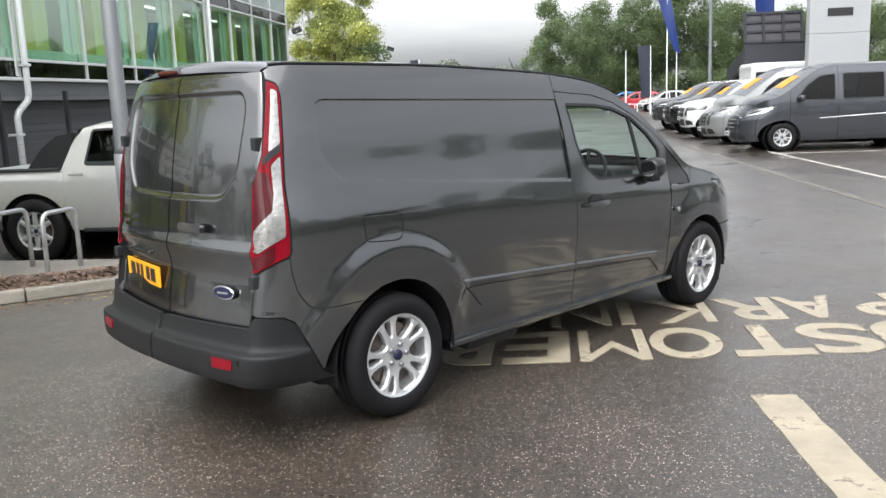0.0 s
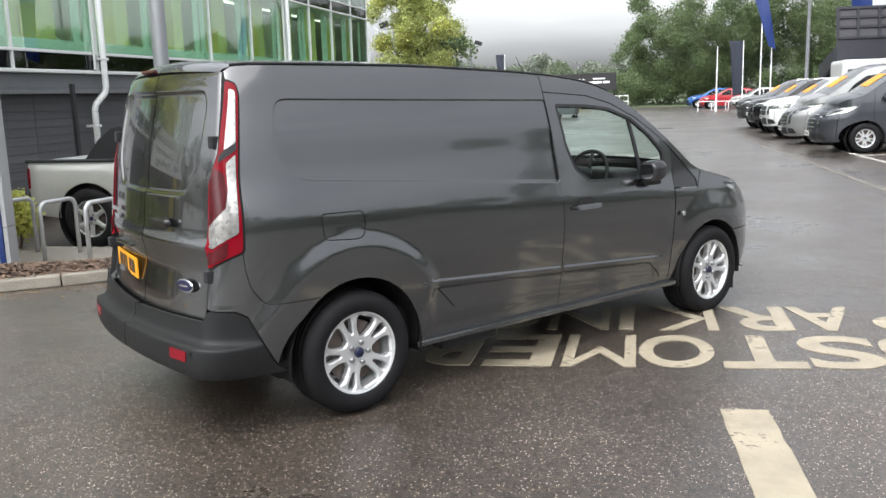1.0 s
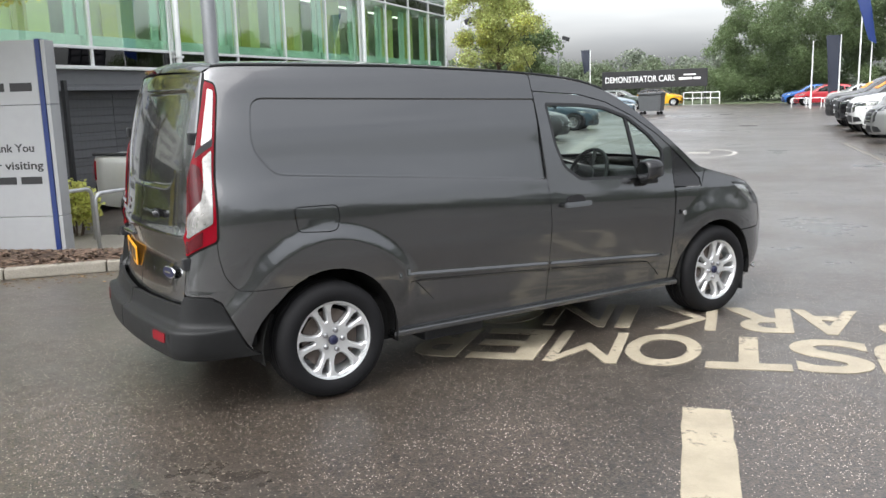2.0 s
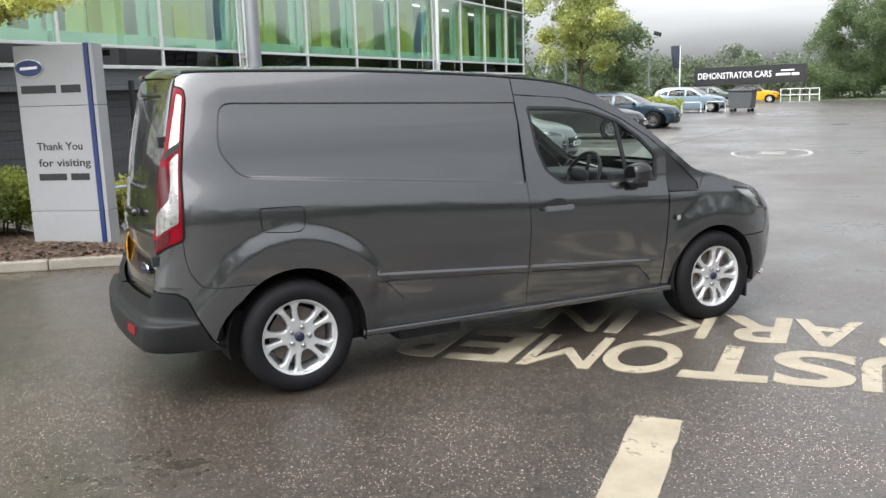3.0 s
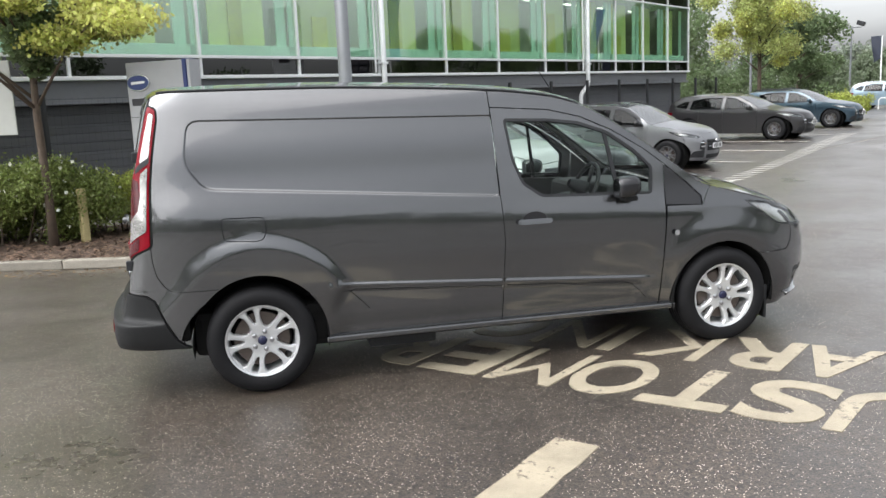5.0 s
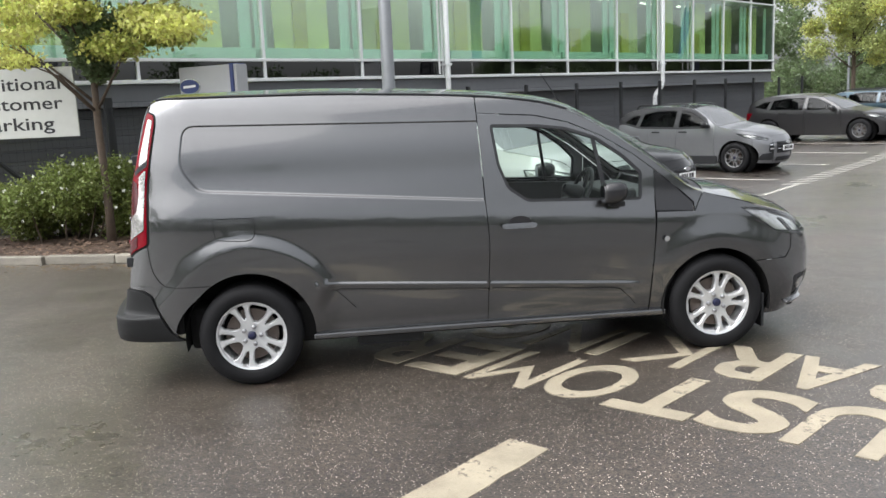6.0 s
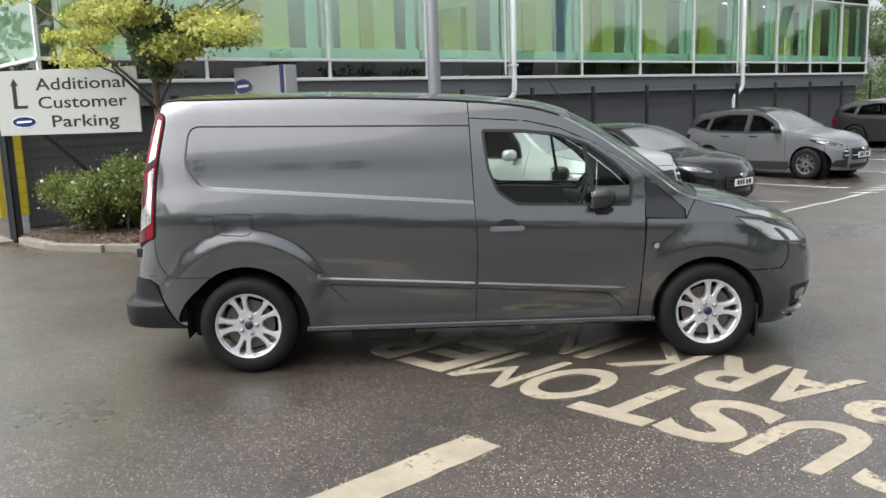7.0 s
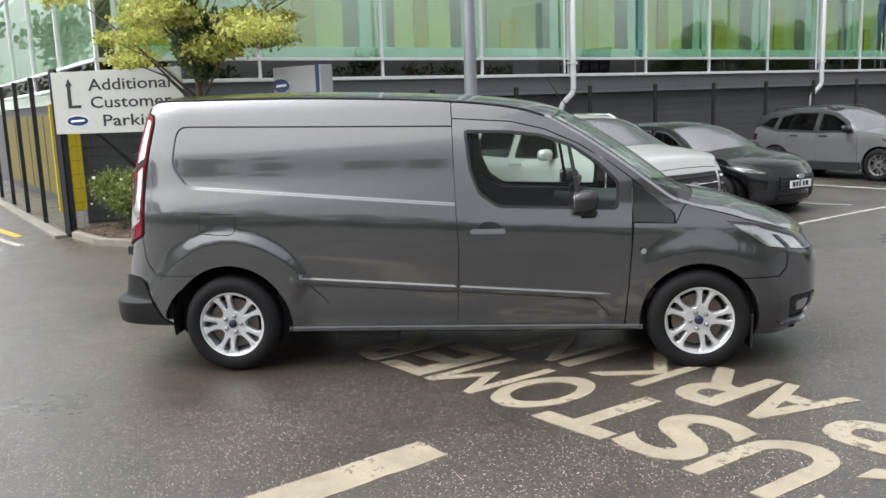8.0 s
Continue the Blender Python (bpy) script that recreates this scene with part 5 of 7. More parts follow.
    if cover:
        # dark upper body round the side windows
        k = s["windows"]
        lo = [(cr + .12, top(cr + .12) - .08)] + [min(((u, z) for u, z in x if u < sum(t[0] for t in x) / len(x)), key=lambda t: t[1]) for x in k[::-1]] + [max(k[0], key=lambda t: t[0])]
        up = [(u, top(u) - .012) for u in np.arange(lo[-1][0] - .12, cr + .12, -.15)]
        holes2 = [shrink(smooth_poly(x, .04, 3), -.006) for x in k]
        panel("dark_window_surround", sheet([(u, z - .03) for u, z in lo] + up, place, step, holes=holes2, lift=.012, depth=.012, gap=0), TRIM, car, True)
    panel("bonnet", top_strip(place, top, s1 + .03, cf - .004, crown, bow, 12, 14, .002), paint, car)
    panel("scuttle", top_strip(place, top, s1, s1 + .03, crown, bow, 2, 12, -.004), TRIM, car)
    wl = tube([(place(s1, top(s1))[0] + .10, -.35, top(s1) + .06), (place(s1 - .1, top(s1 - .1))[0] + .10, .25, top(s1 - .1) + .075)], .008, 6)
    part("wiper", wl, TRIM, car)
    if s["roof"] > cr + .1 and category != "pickup":
        panel("roof", top_strip(place, top, s["roof"], s0, crown, bow, 16, 12), roof_paint, car)
        panel("rear_window", top_strip(place, top, cr + .10, s["roof"], crown, bow, 8, 12, -.004, .93), GLASS_DARK, car)
        for sg in (-1, 1):
            a, c = sorted((sg * 1.0, sg * .92))
            panel("rear_pillar", strip_between(place, top, cr + .10, s["roof"], a, c, crown, bow, 8, 2), paint, car)
        panel("tail_sill", top_strip(place, top, cr, cr + .10, crown, bow, 3, 12), paint, car)
    elif category == "pickup":
        panel("roof", top_strip(place, top, s["roof"], s0, crown, bow, 10, 12), roof_paint, car)
        panel("rear_window", strip_between(place, top, .45, s["roof"], -.88, .88, crown, bow, 6, 10, -.004), GLASS_DARK, car)
        for sg in (-1, 1):
            a, c = sorted((sg * 1.0, sg * .87))
            panel("rear_pillar", strip_between(place, top, .44, s["roof"], a, c, crown, bow, 8, 2), paint, car)
        part("load_cover", box(-.92, .42, -.80, .80, top(-.5) - .02, top(-.5) + .025, .015), STEEL if trim is None else trim, car)
        for sg in (-1, 1):
            part("bed_rail", tube([(-.92, sg * .84, top(-.5) + .035), (.36, sg * .84, top(-.5) + .035)], .022, 8), TRIM, car)
            part("sports_bar", prism([(-.14, top(0) + .01), (.43, top(0) + .01), (.50, top(.7) - .22), (.53, top(.7) - .06), (.30, top(.7) - .10), (.10, top(.7) - .24)], .05 * sg, bevel=.01), TRIM, car, at=Matrix.Translation((0, sg * .72, 0)))
            part("roof_rail", tube([(.98, sg * .58, top(.98) + .01), (1.08, sg * .58, top(1.1) + .045), (1.95, sg * .58, top(1.9) + .045), (2.1, sg * .57, top(2.1) + .02)], .016, 8), CHROME, car)
            part("side_step", box(.62, 2.55, sg * .86 - .07, sg * .86 + .07, .36, .41, .02), TRIM, car)
        part("sports_hoop", tube([(.36, -.70, top(.7) - .16), (.38, -.5, top(.7) - .09), (.38, .5, top(.7) - .09), (.36, .70, top(.7) - .16)], .035, 10), TRIM, car)
    else:
        panel("roof", top_strip(place, top, cr, s0, crown, bow, 20, 12), roof_paint, car)
    zt = top(cf)
    g0, g1 = s["grille"]
    panel("front_panel", end_strip(place, cf, b - .02, zt, s["nose_bulge"], .03, 10, 14), paint, car)
    panel("grille", end_strip(place, cf, g0, g1, s["nose_bulge"], 0, 6, 12, .015, .86), TRIM, car)
    for k in range(3 if category == "pickup" else 4):
        z = g0 + (g1 - g0) * (k + .6) / (3.2 if category == "pickup" else 4.2)
        x, y, _ = place(cf, z)
        part("grille_bar", tube([(x + s["nose_bulge"] * (1 - f * f) + .02, y * f, z) for f in np.linspace(-.84, .84, 9)], .012, 6), CHROME if category == "van" or (name != "black_hatchback" and k == 1) else TRIM, car)
    x, y, _ = place(cf, (g0 + g1) / 2)
    part("front_badge", prism(oval(.17, .07), .02), CHROME, car, at=Matrix.Translation((x + s["nose_bulge"] + .035, 0, g1 - .02 if category != "pickup" else (g0 + g1) / 2)) @ turn_z(90))
    panel("lower_intake", end_strip(place, cf, b + .03, max(b + .06, g0 - .08), s["nose_bulge"], 0, 3, 12, .012, .9), TRIM, car)
    if plate:
        x, y, _ = place(cf, s["plate"])
        blank_plate(car, Matrix.Translation((x + s["nose_bulge"] + .03, 0, s["plate"])) @ turn_z(90), WHITE_PAINT)
    zr = top(cr)
    panel("tailgate", end_strip(place, cr, b + .06, zr, -s["tail_bulge"], .02, 8, 12), paint, car)
    panel("rear_bumper", end_strip(place, cr, b + .04, b + .32, -s["tail_bulge"] - .03, 0, 4, 12, .03), TRIM if category == "pickup" else paint, car)
    # dark lining so that no daylight shows through the body
    part("lining", box(cr + .12, s1 - .1, -s["width"][2][1] + .10, s["width"][2][1] - .10, b + .01, s["windows"][0][0][1] - .10, .05), DARK, car)
    part("engine_block", box(s1 - .1, cf - .25, -.45, .45, b + .01, zt - .18, .05), DARK, car)
    if group == RIGHT and category != "car":
        panel("price_card", strip_between(place, top, s0 + .35 * (s1 - s0), s0 + .75 * (s1 - s0), -.05, .55, crown, bow, 4, 6, .004), mat("orange_card", (.62, .25, .03), .6), car)
    for x in (0, wb):
        for sg in (-1, 1):
            part("arch_lining", lathe([(.01, 0), (ra + .012, 0), (ra + .012, .30)], 24), DARK, car, at=Matrix.Translation((x, sg * (s["width"][2][1] - .31), r)) @ (turn_z(180) if sg < 0 else Matrix.Identity(4)))
            add_wheel(car, x, sg * (s["width"][3][1] + .005), r, .2, s["rim"], style, rim_finish or ALLOY, sg < 0, 12 * x)
    wx = s["windows"][0]
    mx, mz = max(p[0] for p in wx) - .12, min(p[1] for p in wx) + .06
    my = abs(place(mx, mz)[1])
    for sg in (-1, 1):
        bm = bmesh.new()
        bmesh.ops.create_uvsphere(bm, u_segments=16, v_segments=10, radius=1.0)
        for v in bm.verts:
            v.co = (max(-.04, v.co.x * .08), math.copysign(abs(v.co.y) ** .7, v.co.y) * .11, math.copysign(abs(v.co.z) ** .7, v.co.z) * .075)
        part("wing_mirror", bm, roof_paint if cover else (TRIM if trim else paint), car, smooth=True, at=Matrix.Translation((mx, sg * (my + .13), mz)))
        part("mirror_arm", box(mx - .02, mx + .04, min(sg * my, sg * (my + .08)), max(sg * my, sg * (my + .08)), mz - .06, mz - .02, .01), TRIM, car)
        if clad:
            part("sill_cladding", box(ra + .05, wb - ra - .05, sg * (s["width"][2][1] - .02) - .02, sg * (s["width"][2][1] - .02) + .02, b - .02, b + clad, .015), TRIM, car)
        if bars:
            zb = top(.5)
            y = abs(place(.5, zb)[1])
            part("roof_rail", tube([(-.2, sg * y, top(-.2) + .01), (-.1, sg * y, zb + .05), (1.1, sg * y, zb + .05), (1.25, sg * y, top(1.25) + .01)], .016, 8), TRIM, car)
    if bars == 2:
        for x in (.15, .95):
            part("cross_bar", box(x - .03, x + .03, -.62, .62, top(.5) + .075, top(.5) + .10, .01), TRIM, car)
    # cabin
    zc = s["windows"][0][0][1]
    for x in (s0 - .75, ):
        for y in (-.36, .36):
            part("seat", box(x - .06, x + .07, y - .2, y + .2, zc - .3, zc + .22, .05), CABIN, car)
    return car


def paint(name, c, metal=.3, rough=.32):
    m = mat(name, c, rough, metal, vary=.04, scale=1.5, coat=.7)
    m.node_tree.nodes["Principled BSDF"].inputs["Specular IOR Level"].default_value = .35
    return m


# customers' and display vehicles: on the building's side they face +x, opposite they face -x
SILVER = paint("silver_paint", (.44, .445, .435), .4)
WHITEP = paint("white_paint", (.60, .61, .60), .0)
BLACKP = paint("black_paint", (.006, .006, .007), .1, .2)
BLACKP.node_tree.nodes["Principled BSDF"].inputs["Coat Weight"].default_value = .55
BLACKP.node_tree.nodes["Principled BSDF"].inputs["Specular IOR Level"].default_value = .25
GREYP = paint("mid_grey_paint", (.19, .195, .205), .45)
DGREY = paint("dark_bronze_grey_paint", (.035, .034, .036), .4)
BLUEGREY = paint("petrol_blue_paint", (.035, .062, .085), .5)
PALEBLUE = paint("pale_blue_paint", (.22, .30, .36), .3)
YELLOWP = paint("amber_yellow_paint", (.72, .38, .01), .1)
REDP = paint("red_paint", (.38, .02, .03), .1)
BRIGHTBLUE = paint("bright_blue_paint", (.03, .12, .38), .3)
GREENP = paint("dark_green_grey_paint", (.05, .07, .06), .3)
DARKALLOY = mat("dark_alloy", (.22, .22, .225), .35, .8)


def nose_at(s, x, y, facing=1):
    """The pose of a vehicle whose nose stands at x, middle line at y, facing +x (1) or -x (-1)."""
    length = curve(s["nose_x"])(s["grille"][0]) + s["nose_bulge"]
    return Matrix.Translation((x - facing * length, y, 0)) @ turn_z(0 if facing > 0 else 180)


SUV = scaled(HATCH, .935, .98, .985)
SUV.update(r=.318, arch=.362)
SMALL = scaled(HATCH, 1.0, 1.0, .93)
RANGE = scaled(PICKUP, .955, 1.0, .955)
RANGE.update(grille=(.70, .965), plate=.60, top=[(u * .955, z) for u, z in ((-.98, 1.08), (.36, 1.08), (.44, 1.09), (.50, 1.36), (.60, 1.58), (1.0, 1.635), (2.0, 1.628), (2.28, 1.58), (2.75, 1.34), (2.98, 1.235), (3.3, 1.20), (3.8, 1.125), (4.0, 1.06), (4.05, 1.0))])
LONG = scaled(HATCH, 1.085, 1.05, .96)
LONG.update(r=.33, arch=.375)
vehicle("silver_pickup", "silver double-cab pickup with sports bar and load cover", "pickup", RANGE, SILVER, Matrix.Translation((0, 0, -.17)) @ nose_at(RANGE, -2.04, 10.60), style=(6, 0), group=LEFT)
vehicle("black_hatchback", "small black hatchback with clear headlamps and white plate", "car", SMALL, BLACKP, Matrix.Translation((0, 0, -.100)) @ nose_at(SMALL, -2.85, 13.95), step=.09, style=(5, 1), rim_finish=DARKALLOY, group=LEFT)
vehicle("grey_crossover", "light grey crossover with black roof and dark alloy wheels", "car", SUV, GREYP, Matrix.Translation((0, 0, -.07)) @ nose_at(SUV, -3.57, 19.6), step=.09, cover=BLACKP, trim=True, style=(5, 1), rim_finish=DARKALLOY, bars=1, clad=.16, group=LEFT)
vehicle("bronze_hatchback", "dark bronze-grey hatchback with bright window line", "car", LONG, DGREY, nose_at(LONG, -3.95, 28.6), style=(5, 1), rim_finish=DARKALLOY, group=LEFT)
vehicle("blue_estate", "petrol blue estate car with black roof bars", "car", LONG, BLUEGREY, nose_at(LONG, -4.05, 35.4), style=(5, 1), rim_finish=DARKALLOY, bars=2, group=LEFT)
vehicle("pale_blue_hatchback", "pale blue hatchback with silver wheels behind white hoops", "car", HATCH, PALEBLUE, nose_at(HATCH, -4.75, 54.6), step=.16, group=LEFT)
vehicle("white_saloon", "white car partly hidden behind others", "car", HATCH, WHITEP, nose_at(HATCH, -6.0, 60.0), step=.16, group=LEFT)
vehicle("green_crossover", "dark green crossover with roof rails", "car", SUV, GREENP, nose_at(SUV, -5.3, 66.0), step=.16, bars=1, group=LEFT)
vehicle("yellow_crossover", "amber yellow crossover with black roof", "car", SUV, YELLOWP, nose_at(SUV, -3.4, 77.0), step=.16, cover=BLACKP, bars=1, group=LEFT)

BIGVAN = scaled(VANBIG, 1.06, 1.03, 1.05)
BIGVAN.update(r=.345, arch=.41)
VANSILVER = paint("silver_van_paint", (.27, .275, .275), .55)
VANPAINT2 = paint("dark_grey_van_paint", (.045, .049, .058), .5)
vehicle("grey_crew_van", "dark grey crew van with white side stripe", "van", BIGVAN, VANPAINT2, nose_at(BIGVAN, 4.80, 22.95, -1), style=(5, 1), group=RIGHT)
stripe_van = bpy.data.objects["grey_crew_van"]
panel("side_stripe", sheet([(-.6, .90), (.55, .86), (2.25, .78), (2.25, .795), (.55, .88), (-.6, .92)], make_shell(BIGVAN), .1, gap=0, lift=.004, depth=.002), WHITE_PAINT, stripe_van, True)
vehicle("silver_van", "silver panel van with orange card in windscreen", "van", BIGVAN, VANSILVER, nose_at(BIGVAN, 4.60, 25.9, -1), group=RIGHT)
vehicle("white_pickup", "white pickup with black grille and orange card", "pickup", PICKUP, WHITEP, nose_at(PICKUP, 4.45, 28.9, -1), trim=TRIM, style=(6, 0), rim_finish=DARKALLOY, group=RIGHT)
vehicle("black_pickup", "black pickup with dark grille, parked in row", "pickup", PICKUP, BLACKP, nose_at(PICKUP, 4.4, 32.2, -1), trim=TRIM, style=(6, 0), group=RIGHT)
vehicle("grey_pickup", "dark grey pickup with orange card in windscreen", "pickup", PICKUP, DGREY, nose_at(PICKUP, 4.4, 35.8, -1), trim=TRIM, style=(6, 0), group=RIGHT)
vehicle("silver_crossover", "silver crossover at far end of yard", "car", SUV, SILVER, nose_at(SUV, 6.8, 64.8, -1), step=.16, group=RIGHT)
vehicle("red_hatchback", "red hatchback at far end of yard", "car", HATCH, REDP, nose_at(HATCH, 4.88, 68.0, -1), step=.16, group=RIGHT)
vehicle("blue_hatchback", "bright blue hatchback at far end of yard", "car", HATCH, BRIGHTBLUE, nose_at(HATCH, 4.2, 72.0, -1), step=.16, group=RIGHT)

# ---- ground ----
def dip(x, y):
    """The shallow fall of the tarmac towards the bays beside the building."""
    return -.17 * ramp01(-1.6, -3.4, x) * ramp01(7.4, 8.6, y) * (1 - .58 * ramp01(11.6, 15.4, y)) * (1 - ramp01(21, 27, y))


gx = [-1500, -40, -26, -14, -11] + [-10 + .5 * k for k in range(19)] + [0, 3, 8, 16, 40, 1500]
gy = [-1500, -40, -10, 0, 4, 6, 7] + [7.4 + .4 * k for k in range(5)] + [10 + k for k in range(18)] + [32, 45, 70, 110, 1500]
gverts = [(x, y, dip(x, y)) for y in gy for x in gx]
nx = len(gx)
gfaces = [(j * nx + i, j * nx + i + 1, (j + 1) * nx + i + 1, (j + 1) * nx + i) for j in range(len(gy) - 1) for i in range(nx - 1)]
tagged(part("ground", mesh_of("ground", gverts, gfaces, ASPHALT, True), None), "wet dark tarmac with pale chippings", "ground", kind="structure")



def stripe(parent, a, b, w, material, z=.004, name="painted_line"):
    """A flat painted stripe from a to b."""
    a, b = Vector((*a, 0)), Vector((*b, 0))
    d = (b - a).normalized()
    n = Vector((-d.y, d.x, 0)) * w / 2
    rnd = random.Random(int(abs(a.x * 100) + abs(a.y * 31) * 7))
    k = max(2, int((b - a).length / .12))
    lv, rv = [], []
    for i in range(k + 1):
        p = a + (b - a) * i / k
        lv.append(p + n * (1 + rnd.uniform(-.05, .05)))
        rv.append(p - n * (1 + rnd.uniform(-.05, .05)))
    verts = [(v.x, v.y, z + dip(v.x, v.y) * .97) for v in lv + rv] + [(v.x, v.y, dip(v.x, v.y) - .01) for v in lv + rv]
    m = k + 1
    faces = [(m + i, m + i + 1, i + 1, i) for i in range(k)]
    loop = list(range(m)) + list(range(2 * m - 1, m - 1, -1))
    faces += [(p, q, q + 2 * m, p + 2 * m) for p, q in zip(loop, loop[1:] + loop[:1])]
    return part(name, mesh_of(name, verts, faces, material), None, parent)


words = thing("road_lettering", "worn cream road lettering on wet tarmac", "road marking", kind="structure")
SLANT = 6.0


def road_letter(ch, x_left, x_right, y_top, y_base):
    """One painted letter, read from the building's side: its top towards -y."""
    me = lettering(ch, 1.0, 1.0, width=1.0, weight=0.0 if ch in "MKN" else 0.022, fine=10)
    zs = [v.co.z for v in me.vertices]
    lo, hi = min(zs), max(zs)
    for v in me.vertices:
        fx, fz = v.co.x, (v.co.z - lo) / (hi - lo)
        x = x_right + (x_left - x_right) * fx
        y = y_base + (y_top - y_base) * fz + (x - 1.35) * math.tan(radians(SLANT))
        x += .007 * noise.noise((x * 14, y * 14, 3.0)) + .004 * noise.noise((x * 45, y * 45, 7.0))
        y += .007 * noise.noise((x * 14, y * 14, 9.0)) + .004 * noise.noise((x * 45, y * 45, 1.0))
        up = .0045 if v.co.y < 0 else .0005
        v.co = (x, y, up)
    me.materials.append(ROADPAINT)
    me.update()
    return part("painted_letter", me, None, words)


for ch, x0, x1 in zip("CUSTOMER", (2.84, 2.295, 1.81, 1.325, .83, .37, -.12, -.60), (3.28, 2.745, 2.265, 1.81, 1.29, .81, .31, -.18)):
    road_letter(ch, x0, x1, 5.295, 5.985)
for ch, x0, x1 in zip("PARKING", (2.40, 1.87, 1.40, .91, .69, .20, -.30), (2.82, 2.31, 1.86, 1.36, .79, .62, .12)):
    road_letter(ch, x0, x1, 6.115, 6.765)
lines = thing("painted_lines", "cream road and bay lines on tarmac", "road marking", kind="structure")
stripe(lines, (1.357, 4.615), (1.53, 2.0), .24, ROADPAINT)
for x0, y0, x1, y1, w in ((-1.85, 12.6, -7.6, 12.35, .09), (-2.65, 15.02, -7.8, 14.9, .09), (-2.9, 17.6, -7.8, 17.5, .09), (-3.2, 21.0, -8, 20.95, .09), (-3.4, 24.0, -8, 24.0, .09), (-3.6, 27.0, -8, 27.0, .09), (-3.8, 30.2, -8, 30.2, .09), (-3.95, 33.4, -8, 33.4, .09),
                          (-1.85, 10.2, -2.0, 14.8, .09), (-1.95, 14.75, -2.1, 16.6, .09), (5.50, 24, 5.9, 14.6, .1), (5.6, 21.4, 10.4, 21.4, .09), (5.5, 24.4, 10.4, 24.4, .09), (5.4, 27.4, 10, 27.4, .09), (1.2, 47, 3.4, 48.5, .1), (-2.6, 24, -1.6, 34, .1)):
    stripe(lines, (x0, y0), (x1, y1), w, FAINT if x0 in (1.2, -2.6) else OLDPAINT)
stripe(lines, (4.05, 26), (4.62, 10), .14, FAINT)
for k in range(30):
    y = 16.6 + k * .48
    x = -2.02 - k * .042
    stripe(lines, (x - .38, y), (x + .06, y + .10), .10, OLDPAINT, name="hatch_mark")
ring = []
for k in range(41):
    a = 2 * math.pi * k / 40
    ring.append((.45 + .92 * math.cos(a), 22.2 + 1.5 * math.sin(a)))
rv = [(x, y, .004) for x, y in ring] + [(.45 + (x - .45) * .9, 22.2 + (y - 22.2) * .9, .004) for x, y in ring]
part("painted_ring", mesh_of("painted_ring", rv, [(i, i + 1, 42 + i, 41 + i) for i in range(40)], OLDPAINT), None, lines)
ORANGE = mat("worn_yellow_road_paint", (.55, .30, .03), .5, vary=.3)
stripe(lines, (-10.6, 3.96), (-9.2, 4.12), .12, ORANGE)
stripe(lines, (-9.6, 3.78), (-8.2, 4.0), .10, OLDPAINT)
stripe(lines, (-9.0, 3.55), (-7.9, 3.72), .10, OLDPAINT)
stripe(lines, (.15, 22.0), (.75, 22.05), .18, OLDPAINT)
stripe(lines, (.15, 22.5), (.75, 22.55), .18, OLDPAINT)

# ---- planted bed with its kerb ----
KERB = [(-2.2, 8.62), (-3.0, 8.02), (-3.78, 7.42), (-4.61, 6.80), (-5.75, 5.98), (-6.5, 5.46), (-7.1, 5.02), (-7.5, 4.85), (-8.2, 4.78), (-8.7, 4.76)]
bed = thing("planting_bed", "bark-mulched planting bed edged by concrete kerb", "flower bed", kind="structure")
back_edge = [(-8.7, 7.4), (-7.9, 8.0), (-6.3, 7.60), (-5.2, 7.42), (-4.55, 7.62), (-2.9, 8.62)]
gv, gf, nk = [], [], 36
kp = np.array(KERB)
kd = np.concatenate([[0], np.cumsum(np.hypot(*np.diff(kp, axis=0).T))])
bp = np.array(back_edge[::-1])
bd = np.concatenate([[0], np.cumsum(np.hypot(*np.diff(bp, axis=0).T))])
for i in range(nk + 1):
    t = i / nk
    f = np.array([np.interp(t * kd[-1], kd, kp[:, c]) for c in (0, 1)])
    g = np.array([np.interp(t * bd[-1], bd, bp[:, c]) for c in (0, 1)])
    for j in range(9):
        p = f + (g - f) * j / 8
        gv.append((p[0], p[1], .085 + .05 * math.sin(math.pi * j / 8) + .02 * noise.noise((p[0] * 3, p[1] * 3, 0))))
for i in range(nk):
    for j in range(8):
        a = i * 9 + j
        gf.append((a, a + 1, a + 10, a + 9))
part("mulch", mesh_of("mulch", gv, gf, SOIL, True), None, bed, "dark bark mulch with fallen leaves")
rnd = random.Random(4)
cv, cfc = [], []
for _ in range(5200):
    t, s = rnd.random(), rnd.random() ** 1.5
    f = np.array([np.interp(t * kd[-1], kd, kp[:, c]) for c in (0, 1)])
    g = np.array([np.interp(t * bd[-1], bd, bp[:, c]) for c in (0, 1)])
    p = f + (g - f) * (.02 + .95 * s)
    z = .085 + .05 * math.sin(math.pi * (.02 + .95 * s)) + .012
    a, ln, wd = rnd.uniform(0, 6.3), rnd.uniform(.015, .05), rnd.uniform(.006, .018)
    c, sn, tl = math.cos(a), math.sin(a), rnd.uniform(-.012, .012)
    k = len(cv)
    cv += [(p[0] + c * ln - sn * wd, p[1] + sn * ln + c * wd, z + tl), (p[0] - c * ln - sn * wd, p[1] - sn * ln + c * wd, z - tl), (p[0] - c * ln + sn * wd, p[1] - sn * ln - c * wd, z - tl), (p[0] + c * ln + sn * wd, p[1] + sn * ln - c * wd, z + tl)]
    cfc.append((k, k + 1, k + 2, k + 3))
tagged(part("bark_chips", mesh_of("bark_chips", cv, cfc, BARKCHIP), None, bed), kind="stuff")
kerb_me = mesh_from(box(-.455, .455, -.0625, .0625, 0, .105, .014), "kerb_stone", CONCRETE)
pos = 0.0
